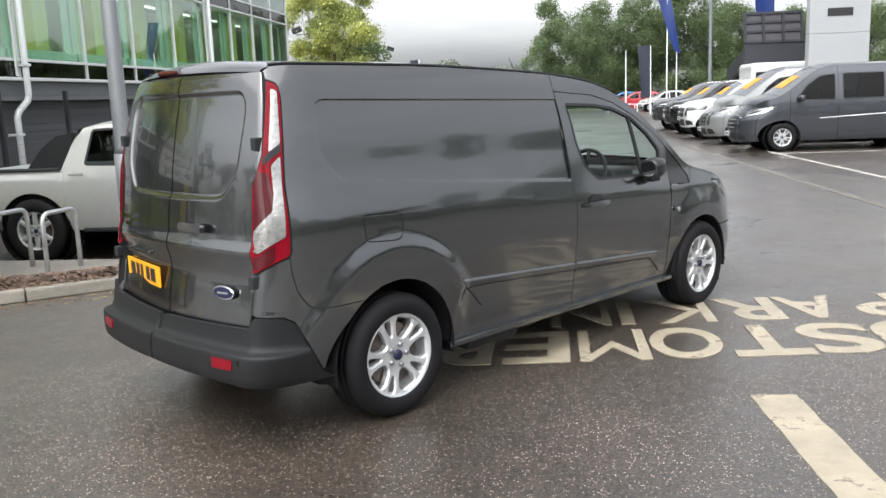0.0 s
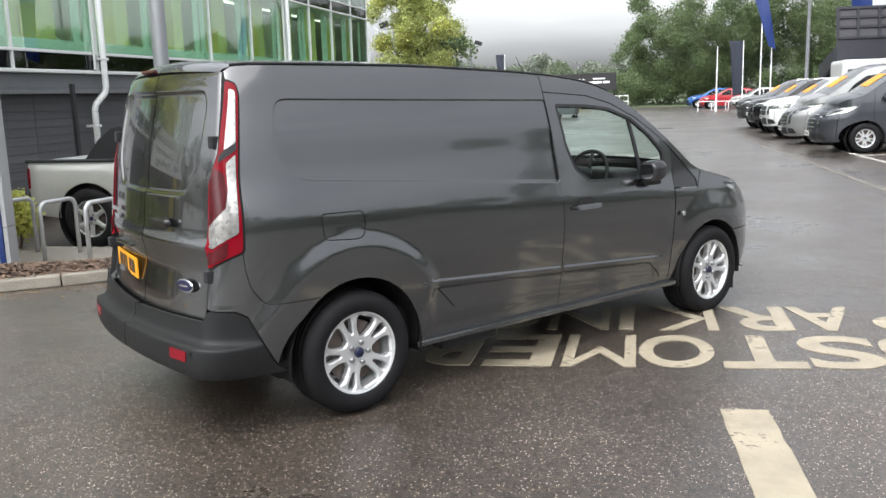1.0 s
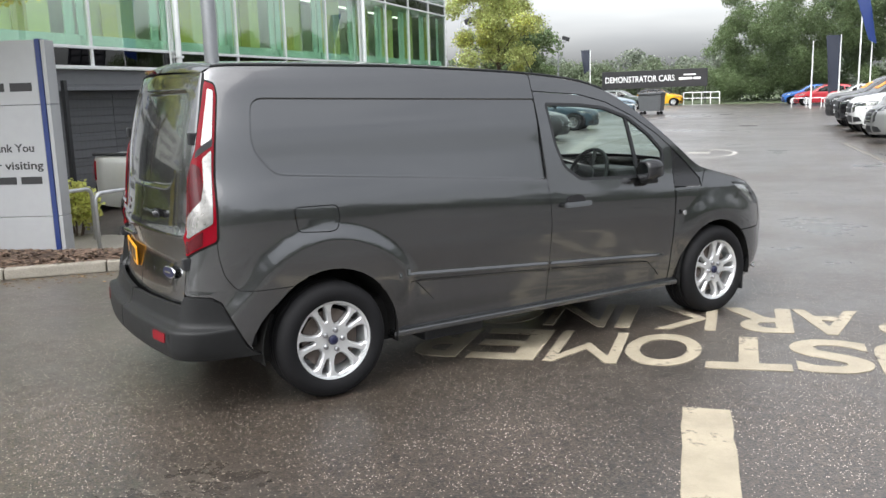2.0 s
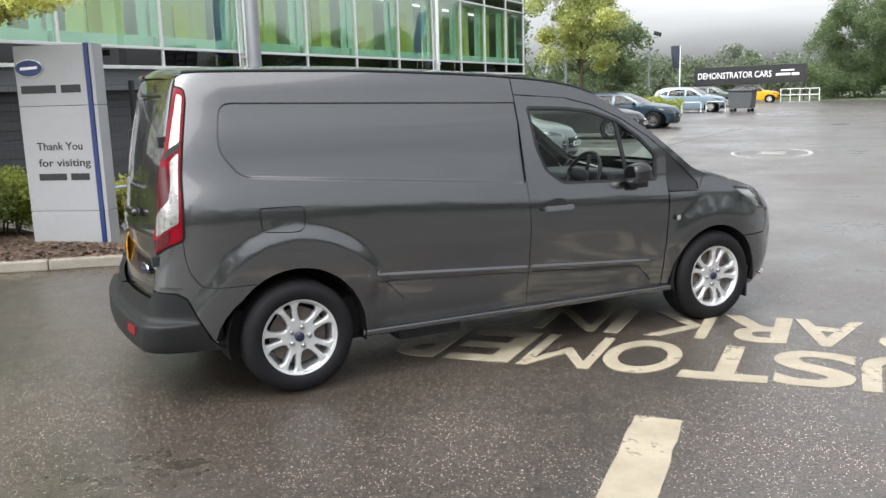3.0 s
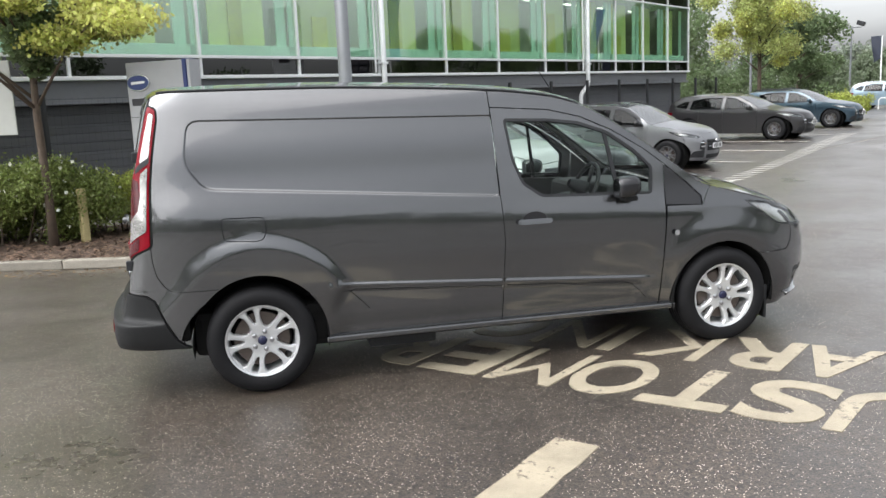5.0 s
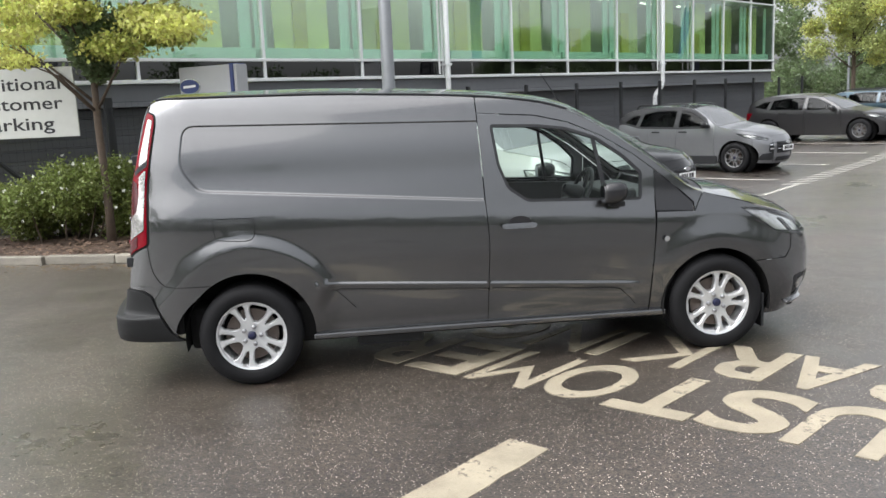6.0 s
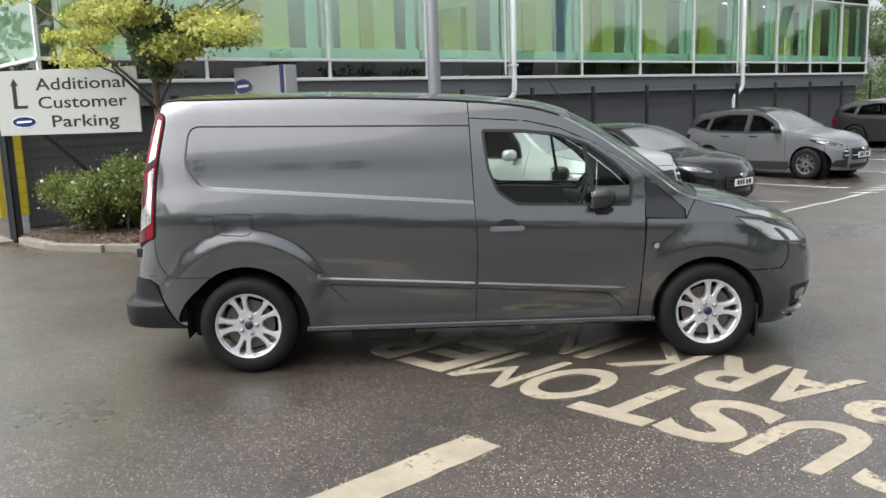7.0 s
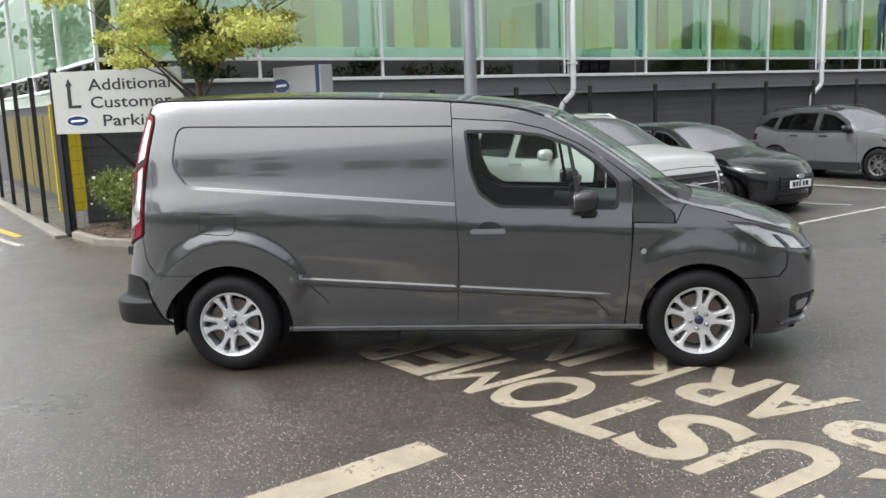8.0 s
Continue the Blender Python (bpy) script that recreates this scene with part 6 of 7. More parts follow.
while pos + .92 < kd[-1]:
    c0 = np.array([np.interp(pos + .46, kd, kp[:, c]) for c in (0, 1)])
    d0 = np.array([np.interp(pos + .92, kd, kp[:, c]) - np.interp(pos, kd, kp[:, c]) for c in (0, 1)])
    part("kerb_stone", kerb_me, None, bed, at=Matrix.Translation((c0[0], c0[1], rnd.uniform(-.004, .004))) @ turn_z(math.degrees(math.atan2(d0[1], d0[0]))))
    pos += .92
# path of slabs behind the bed, under the hoops
path = thing("footpath", "damp concrete paving behind planting bed", "pavement", kind="structure")
part("path_slab", box(-9.7, -2.6, 7.40, 8.72, -.12, .035, .01), PAVING, path)
strip = thing("wall_verge", "damp paved strip along building's fence", "pavement", kind="structure")
part("verge_slab", box(-9.74, -8.5, 9.16, 33.2, 0, .06, .01), PAVING, strip)

# ---- steel hoops ----
HOOPS = "steel parking hoops"
hoop0 = None
for k in range(7):
    x = -4.71 - .54 * k
    m = Matrix.Translation((x, 8.12, .035)) @ turn_z(83)
    if hoop0 is None:
        hoop0 = thing("steel_hoop", "galvanised steel tube hoop set in paving", "barrier", m, HOOPS)
        pts = [(-.25, 0, 0), (-.25, 0, .52)] + [(-.25 + .09 - .09 * math.cos(a), 0, .52 + .09 * math.sin(a)) for a in (math.pi / 2 * i / 5 for i in range(1, 6))] + [(.16 + .09 * math.sin(a), 0, .52 + .09 * math.cos(a)) for a in (math.pi / 2 * i / 5 for i in range(0, 6))] + [(.25, 0, 0)]
        part("hoop_tube", tube(pts, .024, 10), STEEL, hoop0, smooth=True)
        for fx in (-.25, .25):
            part("base_plate", lathe([(0, -.012), (.05, -.012), (.05, 0)], 16), STEEL, hoop0, at=Matrix.Translation((fx, 0, 0)) @ Matrix.Rotation(radians(90), 4, "X"))
    else:
        copy_thing(hoop0, m)

# ---- lamp column ----
col = thing("lamp_column", "tall grey steel lamp column standing by hoops", "lamp post", Matrix.Translation((-4.46, 9.10, 0)))
part("column_base", tube([(0, 0, -.18), (0, 0, 1.15)], .105, 20), POLEGREY, col, smooth=True)
part("column_shaft", tube([(0, 0, 1.15), (0, 0, 1.22), (0, 0, 8.0)], [.105, .088, .06], 20), POLEGREY, col, smooth=True)
part("lamp_arm", tube([(0, 0, 7.9), (.5, 0, 8.15), (1.2, 0, 8.2)], .035, 10), POLEGREY, col)
part("lantern", box(1.0, 1.6, -.13, .13, 8.12, 8.24, .04), POLEGREY, col)
part("base_door", box(-.04, .04, -.112, -.10, .45, .85, .004), POLEGREY, col)

# ---- entrance totem ----
tot = thing("entrance_totem", "tall light grey dealer totem with blue side strip", "sign", Matrix.Translation((-5.69, 7.27, .06)) @ turn_z(17))
TW, TD, TH = .92, .22, 2.225
for z0, z1 in ((0, .42), (.425, 1.575), (1.58, TH)):
    part("face_panel", box(-TW / 2, TW / 2 - .10, -TD / 2, TD / 2, z0, z1, .006), SIGNGREY, tot)
    part("edge_panel", box(TW / 2 - .045, TW / 2, -TD / 2 + .01, TD / 2 - .01, z0, z1, .006), SIGNGREY, tot)
part("blue_strip", box(TW / 2 - .098, TW / 2 - .047, -TD / 2 - .002, TD / 2, 0, TH + .01, .003), BLUE, tot)
part("plinth", box(-TW / 2 - .03, TW / 2 + .03, -TD / 2 - .03, TD / 2 + .03, -.06, .0, .01), CONCRETE, tot)
ov = part("oval_badge", prism(oval(.34, .20), .02, bevel=.004), CHROME, tot, "blue oval badge with silver rim", at=Matrix.Translation((-.285, -TD / 2 - .018, 1.985)))
part("badge_face", prism(oval(.31, .17), .006), BLUE, ov, at=Matrix.Translation((0, -.004, 0)))
part("badge_mark", prism([(-.10, -.02), (.10, -.008), (.105, .02), (-.095, .012)], .004), WHITE_PAINT, ov, at=Matrix.Translation((0, -.007, 0)))


def words_on(parent, text, x, z, h, material=BLACKINK, width=None, y=0.0, name="lettering"):
    return part(name, lettering(text, h, .003, width, .016 if parent is tot else .008), material, parent, at=Matrix.Translation((x, y, z)))


def bars_on(parent, spans, z, h, y, material=BLACKINK, name="name_bar"):
    for a, b in spans:
        part(name, prism([(a, 0), (b, 0), (b, h), (a, h)], .003), material, parent, at=Matrix.Translation((0, y, z)))


fy = -TD / 2 - .001
words_on(tot, "Thank You", -.30, 1.10, .086, width=.54, y=fy)
words_on(tot, "for visiting", -.30, .92, .086, width=.62, y=fy)
bars_on(tot, ((-.31, .02), (.07, .29)), .765, .075, fy - .003)
bars_on(tot, ((-.41, .0), (.06, .29)), 1.715, .085, fy - .003)

# ---- parking sign ----
sgn = thing("parking_sign", "off-white parking sign board on black posts", "sign", Matrix.Translation((-8.58, 4.70, 0)) @ turn_z(41.5))
SL = 2.09
part("board", box(0, SL, -.012, .012, 1.50, 2.37, .004), SIGNWHITE, sgn)
for x in (.0, ):
    part("post", box(x - .035, x + .035, .014, .084, .0, 2.42, .006), FENCEBLACK, sgn)
part("brace", tube([(.55, .05, 1.55), (1.15, .62, .72)], .03, 8), FENCEBLACK, sgn)
words_on(sgn, "Additional", .60, 2.10, .165, width=1.31, y=-.014)
words_on(sgn, "Customer", .62, 1.855, .165, width=1.30, y=-.014)
words_on(sgn, "Parking", .80, 1.60, .165, width=.98, y=-.014)
part("arrow", prism([(.25, 1.86), (.46, 1.86), (.46, 1.90), (.31, 1.90), (.31, 2.17), (.345, 2.17), (.285, 2.27), (.225, 2.17), (.25, 2.17)], .003), BLACKINK, sgn, at=Matrix.Translation((0, -.015, 0)))
ov = part("oval_badge", prism(oval(.37, .155), .004), WHITE_PAINT, sgn, "blue oval badge", at=Matrix.Translation((.38, -.016, 1.68)))
part("badge_face", prism(oval(.35, .135), .003), BLUE, ov, at=Matrix.Translation((0, -.002, 0)))
part("badge_mark", prism([(-.11, -.018), (.11, -.008), (.115, .018), (-.105, .012)], .002), WHITE_PAINT, ov, at=Matrix.Translation((0, -.004, 0)))

# ---- office building ----
FX, Y0, Y1, BX = -9.76, 5.6, 33.1, -24.0
house = thing("office_building", "two-storey office with green glazing over dark cladding", "building", kind="structure")
ys = [5.6, 8.32, 10.82, 13.2, 15.6, 18.05, 20.33, 22.7, 25.05, 27.08, 29.15, 31.2, 33.1]
board = mesh_from(box(-.01, .01, 0, 1, 0, .145, .004), "cladding_board", CLAD)
part("core_wall", box(BX, FX - .32, Y0 + .3, Y1 - .2, 0, 2.0), CLAD, house)
for k in range(12):
    z = .03 + k * .152
    for y0, y1 in zip(range(5, 34, 9), range(14, 43, 9)):
        a, b = max(y0, 5.28), min(y1, Y1 - .02)
        part("cladding_board", board, None, house, at=Matrix.Translation((FX - .30, a + .003, z)) @ Matrix.Diagonal((1, b - a - .006, 1, 1)))
part("ledge", box(FX - .32, FX + .02, Y0, Y1, 1.86, 1.93, .01), FASCIA, house)
part("fascia_band", box(FX - .32, FX - .05, Y0, Y1, 1.93, 2.235, .01), FASCIA, house)
part("floor_slab", box(BX, FX - .33, Y0 + .32, Y1 - .3, 2.02, 2.24), PALE, house)


def rail(z0, z1, proud=.05, name="transom"):
    part(name, box(FX - .06, FX + proud, Y0 - .05, Y1 + .03, z0, z1, .008), WHITEMETAL, house)
    part(name, box(BX, FX - .062, Y0 - .05, Y0 + .06, z0, z1, .008), WHITEMETAL, house)


rail(2.237, 2.30, .08, "window_sill")
rail(2.60, 2.655)
rail(4.57, 4.62)
rail(4.93, 4.98)
rail(7.0, 7.08)
for y in ys:
    part("mullion", box(FX - .05, FX + .042, y - .027, y + .027, 2.301, 6.999, .006), WHITEMETAL, house)
for x in np.arange(FX - 3.05, BX, -2.95):
    part("mullion", box(x - .027, x + .027, Y0 - .042, Y0 + .05, 2.301, 6.999, .006), WHITEMETAL, house)
part("corner_post", box(FX - .30, FX - .065, Y0 + .065, Y0 + .30, 2.31, 6.99, .01), FASCIA, house)
part("mullion", box(FX - .05, FX + .042, Y0 + .30, Y0 + .354, 2.301, 6.999, .006), WHITEMETAL, house)
for y0, y1 in zip(ys, ys[1:]):
    for z0, z1, g in ((2.301, 2.599, GLASS_SMOKE), (2.656, 4.569, GLASS_GREEN), (4.621, 4.929, GLASS_SMOKE), (4.981, 6.999, GLASS_GREEN)):
        p = part("window_pane", box(FX - .012, FX + .0, y0 + .0275, y1 - .0275, z0, z1), g, house)
        p.visible_shadow = False
    part("spandrel_panel", box(FX - .12, FX - .10, y0 + .03, y1 - .03, 2.29, 2.60), FENCEBLACK, house)
    part("spandrel_panel", box(FX - .12, FX - .10, y0 + .03, y1 - .03, 4.61, 4.94), FENCEBLACK, house)
xs_end = [FX - .06] + list(np.arange(FX - 3.05, BX, -2.95))
for x1, x0 in zip(xs_end, xs_end[1:]):
    for z0, z1, g in ((2.301, 2.599, GLASS_SMOKE), (2.656, 4.569, GLASS_GREEN), (4.981, 6.999, GLASS_GREEN)):
        p = part("window_pane", box(x0 + .03, x1 - .03, Y0 - .0, Y0 + .012, z0, z1), g, house)
        p.visible_shadow = False
part("roof_slab", box(BX, FX + .1, Y0 - .1, Y1 + .1, 7.08, 7.5, .02), FASCIA, house)
part("ceiling_slab", box(BX, FX - .15, Y0 + .2, Y1 - .2, 4.60, 4.95), PALE, house)
part("back_wall", box(BX - .2, BX, Y0, Y1, 0, 7.08), PALE, house)
part("end_wall", box(BX, FX, Y1 - .05, Y1, 2.24, 7.05), FASCIA, house)
part("end_wall_low", box(BX, FX - .3, Y1 - .04, Y1 - .005, 0, 2.2), CLAD, house)
# coloured screens and blinds that stand behind the glass
rnd = random.Random(11)
for i, (y0, y1) in enumerate(zip(ys, ys[1:])):
    sh = rnd.uniform(-.05, .05)
    for mt, a, b, z1, d in ((LIME, .20 + sh, .76 + sh, 4.5, .42), (OLIVE, .34 + sh * 2, .52 + sh, 3.5 + .5 * (i % 3), .36), (TEAL, .02, .12, 4.5, .26), (TEAL, .88, .98, 4.5, .26)):
        part("office_screen", box(FX - d - .03, FX - d, y0 + (y1 - y0) * a, y0 + (y1 - y0) * b, 2.30, z1, .005), mt, house)
    part("window_bench", box(FX - .45, FX - .15, y0 + .05, y1 - .05, 2.60, 2.86, .01), TEAL, house)
part("inner_wall", box(FX - 2.6, FX - 2.5, Y0 + 2.4, Y1 - .4, 2.24, 7.0), PALE, house)
part("inner_wall", box(BX, FX - 3.1, Y0 + 2.3, Y0 + 2.38, 2.24, 7.0), PALE, house)
# glowing strips added to brighten the rooms; only one such lamp is known
for y in np.arange(7.6, 32, 2.4):
    part("strip_light", box(FX - 1.75, FX - 1.68, y, y + 1.2, 4.55, 4.58, .005), mat("room_fill_glow", (1.0, .98, .92), .5, emit=.9), house)
# rainwater pipes
for y in (15.62, 25.0):
    px = FX + .14
    pts = [(px, y, 7.0), (px, y, 1.98), (px - .02, y - .02, 1.86), (px - .10, y - .22, 1.66), (px - .12, y - .26, 1.55), (px - .12, y - .26, .02)]
    dp = part("downpipe", tube(pts, .062, 14), WHITEMETAL, house, smooth=True)
    for z in (2.5, 4.8, 1.2):
        off = -.26 if z < 1.5 else 0
        part("pipe_clip", box(px - .20 + (0 if z > 1.5 else -.1), px + (.07 if z > 1.5 else -.05), y + off - .08, y + off + .08, z, z + .05, .005), WHITEMETAL, dp)
    part("thin_pipe", tube([(FX + .08, y - .20, 7.0), (FX + .08, y - .20, 2.32)], .022, 8), WHITEMETAL, house)
# yellow ground-floor end by the gate
part("corner_pier", box(FX - .62, FX - .31, 5.28, Y0 + .3, 0, 1.86), CLAD, house)
part("south_wall", box(BX, FX - .63, Y0 + .05, Y0 + .29, 0, 1.86), CLAD, house)
# end panels take the darkened yellow, with shade painted in
for x0, x1, mt in ((-15.2, -13.2, YELLOW_SHADED), (-17.3, -15.3, YELLOW_SHADED), (-19.4, -17.4, YELLOW_SHADED), (-21.5, -19.5, YELLOW_SHADED)):
    part("end_panel", box(x0, x1, Y0 - .02, Y0 + .04, .15, 1.80, .01), mt, house)
part("gate_panel", box(FX - .20, FX - .12, 4.84, 5.26, .24, 1.95, .01), YELLOW, house)

# ---- mesh fence with posts ----
fence = thing("mesh_fence", "black welded mesh fence on square posts", "fence")
FXX = -8.62


def mesh_run(a, b, h=1.95, base=.06):
    """Posts every 2.05 m with a wire mesh between."""
    a, b = Vector((*a, 0)), Vector((*b, 0))
    n = max(1, round((b - a).length / 2.05))
    ang = math.degrees(math.atan2((b - a).y, (b - a).x))
    for i in range(n + 1):
        p = a + (b - a) * i / n
        part("post", box(-.035, .035, -.035, .035, 0, h + .05, .005), FENCEBLACK, fence, at=Matrix.Translation((p.x, p.y, 0)) @ turn_z(ang))
    for i in range(n):
        p = a + (b - a) * i / n
        ln = (b - a).length / n
        v, f = [], []
        for k in range(int(ln / .10)):
            x = .05 + k * .10
            i0 = len(v)
            v += [(x - .0015, 0, base), (x + .0015, 0, base), (x + .0015, 0, h), (x - .0015, 0, h)]
            f.append((i0, i0 + 1, i0 + 2, i0 + 3))
        for k in range(10):
            z = base + .02 + k * (h - base - .04) / 9
            i0 = len(v)
            v += [(.03, .004, z - .002), (ln - .03, .004, z - .002), (ln - .03, .004, z + .002), (.03, .004, z + .002)]
            f.append((i0, i0 + 1, i0 + 2, i0 + 3))
        part("mesh_panel", mesh_of("mesh_panel", v, f, FENCEBLACK), None, fence, at=Matrix.Translation(p) @ turn_z(ang))


mesh_run((FXX, 7.25), (FXX, 33.0))
mesh_run((-8.62, 4.80), (-8.62, 7.2))
mesh_run((-8.70, 4.72), (-19.0, 4.85), 2.35)
part("gate_foot", box(-19, -8.5, 4.5, 4.68, 0, .05, .01), PAVING, fence)


# ---- plants ----
def leaves(n, at_fn, size, seed, droop=.3, aspect=1.5):
    """Vertices and faces of n small leaves at the places that at_fn gives."""
    rs = np.random.RandomState(seed)
    c = at_fn(n, rs)
    n = len(c)
    d = rs.normal(size=(n, 3))
    d[:, 2] -= droop
    d /= np.linalg.norm(d, axis=1)[:, None]
    e = np.cross(d, rs.normal(size=(n, 3)))
    e /= np.linalg.norm(e, axis=1)[:, None]
    s = (size * rs.uniform(.6, 1.35, n))[:, None]
    v = np.stack([c - d * s * .5, c + e * s * .5 / aspect + d * s * .05, c + d * s * .5, c - e * s * .5 / aspect + d * s * .05], 1).reshape(-1, 3)
    f = np.arange(n * 4).reshape(-1, 4)
    return v, f


def leaf_mesh(name, v, f, material):
    me = bpy.data.meshes.new(name)
    me.vertices.add(len(v))
    me.vertices.foreach_set("co", np.asarray(v, np.float32).ravel())
    me.loops.add(f.size)
    me.loops.foreach_set("vertex_index", f.ravel().astype(np.int32))
    me.polygons.add(len(f))
    me.polygons.foreach_set("loop_start", np.arange(0, f.size, 4, dtype=np.int32))
    me.update(calc_edges=True)
    me.materials.append(material)
    return me


def clumps(centres, radii, flat=.8, shell=.55):
    """Scatters points in fuzzy lumps, thicker towards their skins."""
    cs, rr = np.asarray(centres, float), np.asarray(radii, float)
    w = rr ** 2 / np.sum(rr ** 2)

    def f(n, rs):
        i = rs.choice(len(cs), n, p=w)
        d = rs.normal(size=(n, 3))
        d /= np.linalg.norm(d, axis=1)[:, None]
        q = (shell + (1 - shell) * rs.uniform(size=n)) * (1 + .18 * rs.normal(size=n))
        p = cs[i] + d * (rr[i] * q)[:, None] * np.array((1, 1, flat))
        return p
    return f


def tree(name, label, x, y, trunk_h, height, spread, material, second, seed, n=9000, leaf=.09, lumps=46, trunk_r=.07, lean=(0, 0), low=None, z0=0.0, group="", flat=.8, inner=None, puff=1.0):
    """A tree: tapered trunk, forking limbs and an uneven crown of leaf clumps."""
    rnd = random.Random(seed)
    t = thing(name, label, "tree", Matrix.Translation((x, y, z0)), group)
    tipx, tipy = lean
    tp = [(tipx * s, tipy * s, height * .92 * s) for s in (0, .12, .3, .5, .7, .85, 1)]
    part("trunk", tube([(px + rnd.uniform(-.02, .02), py + rnd.uniform(-.02, .02), pz) for px, py, pz in tp], [trunk_r * k for k in (1.25, 1.0, .9, .7, .48, .3, .1)], 10), BARK, t, smooth=True)
    cs, rs = [], []
    low = trunk_h if low is None else low
    for k in range(lumps):
        s = (k + .5) / lumps
        z = low + (height - low) * s
        prof = math.sin(math.pi * min(1, (s * .82 + .16))) ** .75
        a = k * 2.399 + rnd.uniform(-.4, .4)
        r = spread * prof * rnd.uniform(.25, 1.0)
        c = (tipx * z / height + r * math.cos(a), tipy * z / height + r * math.sin(a), z + rnd.uniform(-.15, .15) * spread)
        cs.append(c)
        rs.append(spread * rnd.uniform(.16, .34) * puff)
        if k % 2 == 0:
            bz = max(trunk_h * .8, z - r * .8)
            b = (tipx * bz / height, tipy * bz / height, bz)
            mid = tuple(b[i] * .5 + c[i] * .5 + (0, 0, .06 * spread)[i] for i in range(3))
            part("limb", tube([b, mid, c], [trunk_r * .42, trunk_r * .25, trunk_r * .08], 6), BARK, t, smooth=True)
    v, f = leaves(n, clumps(cs, rs, flat, .35), leaf, seed)
    part("crown", leaf_mesh("crown", v, f, material), None, t, "uneven leafy crown")
    if second:
        v, f = leaves(n // 3, clumps(cs[::3], [r * .9 for r in rs[::3]], flat, .3), leaf, seed + 1)
        part("crown", leaf_mesh("crown", v, f, second), None, t)
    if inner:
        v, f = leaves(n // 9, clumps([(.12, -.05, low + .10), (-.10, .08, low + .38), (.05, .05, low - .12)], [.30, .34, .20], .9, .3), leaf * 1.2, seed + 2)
        part("inner_crown", leaf_mesh("inner_crown", v, f, inner), None, t, "darker green leaves round trunk")
    return t


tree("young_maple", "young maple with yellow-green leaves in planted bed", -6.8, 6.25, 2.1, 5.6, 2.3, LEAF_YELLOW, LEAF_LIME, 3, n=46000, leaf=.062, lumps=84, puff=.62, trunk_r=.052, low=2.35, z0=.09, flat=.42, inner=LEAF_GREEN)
tree("maple", "maple with light yellow-green crown beyond parked cars", -10.3, 43.0, 2.6, 9.2, 2.35, LEAF_PALE, LEAF_YELLOW, 5, n=34000, leaf=.12, lumps=60, trunk_r=.10, low=3.0)
tree("green_tree", "darker green tree behind maple", -11.6, 54.0, 2.0, 5.4, 1.9, LEAF_GREEN, LEAF_DARK, 8, n=16000, leaf=.13, lumps=40, trunk_r=.13, low=1.8)


def shrub(name, label, lumps, material, seed, n, leaf, flowers=0, z0=.08):
    """A low bush of leaf clumps on short stems, with or without white flowers."""
    rnd = random.Random(seed)
    cx, cy = lumps[0][0], lumps[0][1]
    t = thing(name, label, "bush", Matrix.Translation((cx, cy, z0)))
    cs, rs = [], []
    for x, y, z, r in lumps:
        for k in range(10):
            a, b = rnd.uniform(0, 6.3), rnd.uniform(-.6, 1)
            cs.append((x - cx + r * .6 * math.cos(a) * (1 - abs(b) * .4), y - cy + r * .6 * math.sin(a) * (1 - abs(b) * .4), z + r * .5 * b))
            rs.append(r * rnd.uniform(.3, .5))
    stems = bmesh.new()
    for c in cs[::2]:
        tube([(c[0] * .6, c[1] * .6, -.05), (c[0], c[1], c[2])], [.014, .005], 5, stems)
    part("stems", stems, BARK, t)
    v, f = leaves(n, clumps(cs, rs, .9, .5), leaf, seed, .0, 1.7)
    v[:, 2] = np.maximum(v[:, 2], -.02)
    part("leaves", leaf_mesh("leaves", v, f, material), None, t)
    if flowers:
        v, f = leaves(flowers * 4, lambda m, q: np.repeat(clumps(cs, [r * 1.05 for r in rs], .9, .95)(m // 4, q), 4, 0), .05, seed + 9, 0, 1.1)
        tagged(part("flowers", leaf_mesh("flowers", v, f, PETAL), None, t, "small white flowers"), kind="stuff")
    return t


shrub("flowering_shrub", "green shrub with white flowers in planted bed", [(-7.75, 5.95, .56, .80), (-7.25, 6.3, .52, .72), (-8.2, 5.55, .48, .60), (-7.1, 6.85, .46, .58)], LEAF_BUSH, 21, 70000, .042, 170)
shrub("hedge_shrub", "clipped green shrub beside entrance totem", [(-7.35, 7.55, .40, .55), (-6.75, 7.75, .38, .45), (-7.9, 7.2, .42, .5)], LEAF_LIME, 22, 22000, .045, 24)
shrub("low_shrub", "low yellow-green shrub beneath pickup's tail", [(-6.3, 8.6, .3, .4), (-6.8, 8.7, .32, .4)], LEAF_YELLOW, 23, 5500, .06)
shrub("roadside_shrub", "rounded green shrub at end of car row", [(-5.95, 41.6, .5, .75), (-6.6, 42.4, .5, .8), (-5.6, 42.6, .45, .6)], LEAF_LIME, 24, 8000, .09)
pst = thing("marker_post", "weathered timber marker post in planted bed", "post", Matrix.Translation((-6.72, 6.62, .08)))
part("timber", box(-.045, .045, -.045, .045, 0, .72, .012), POSTWOOD, pst)


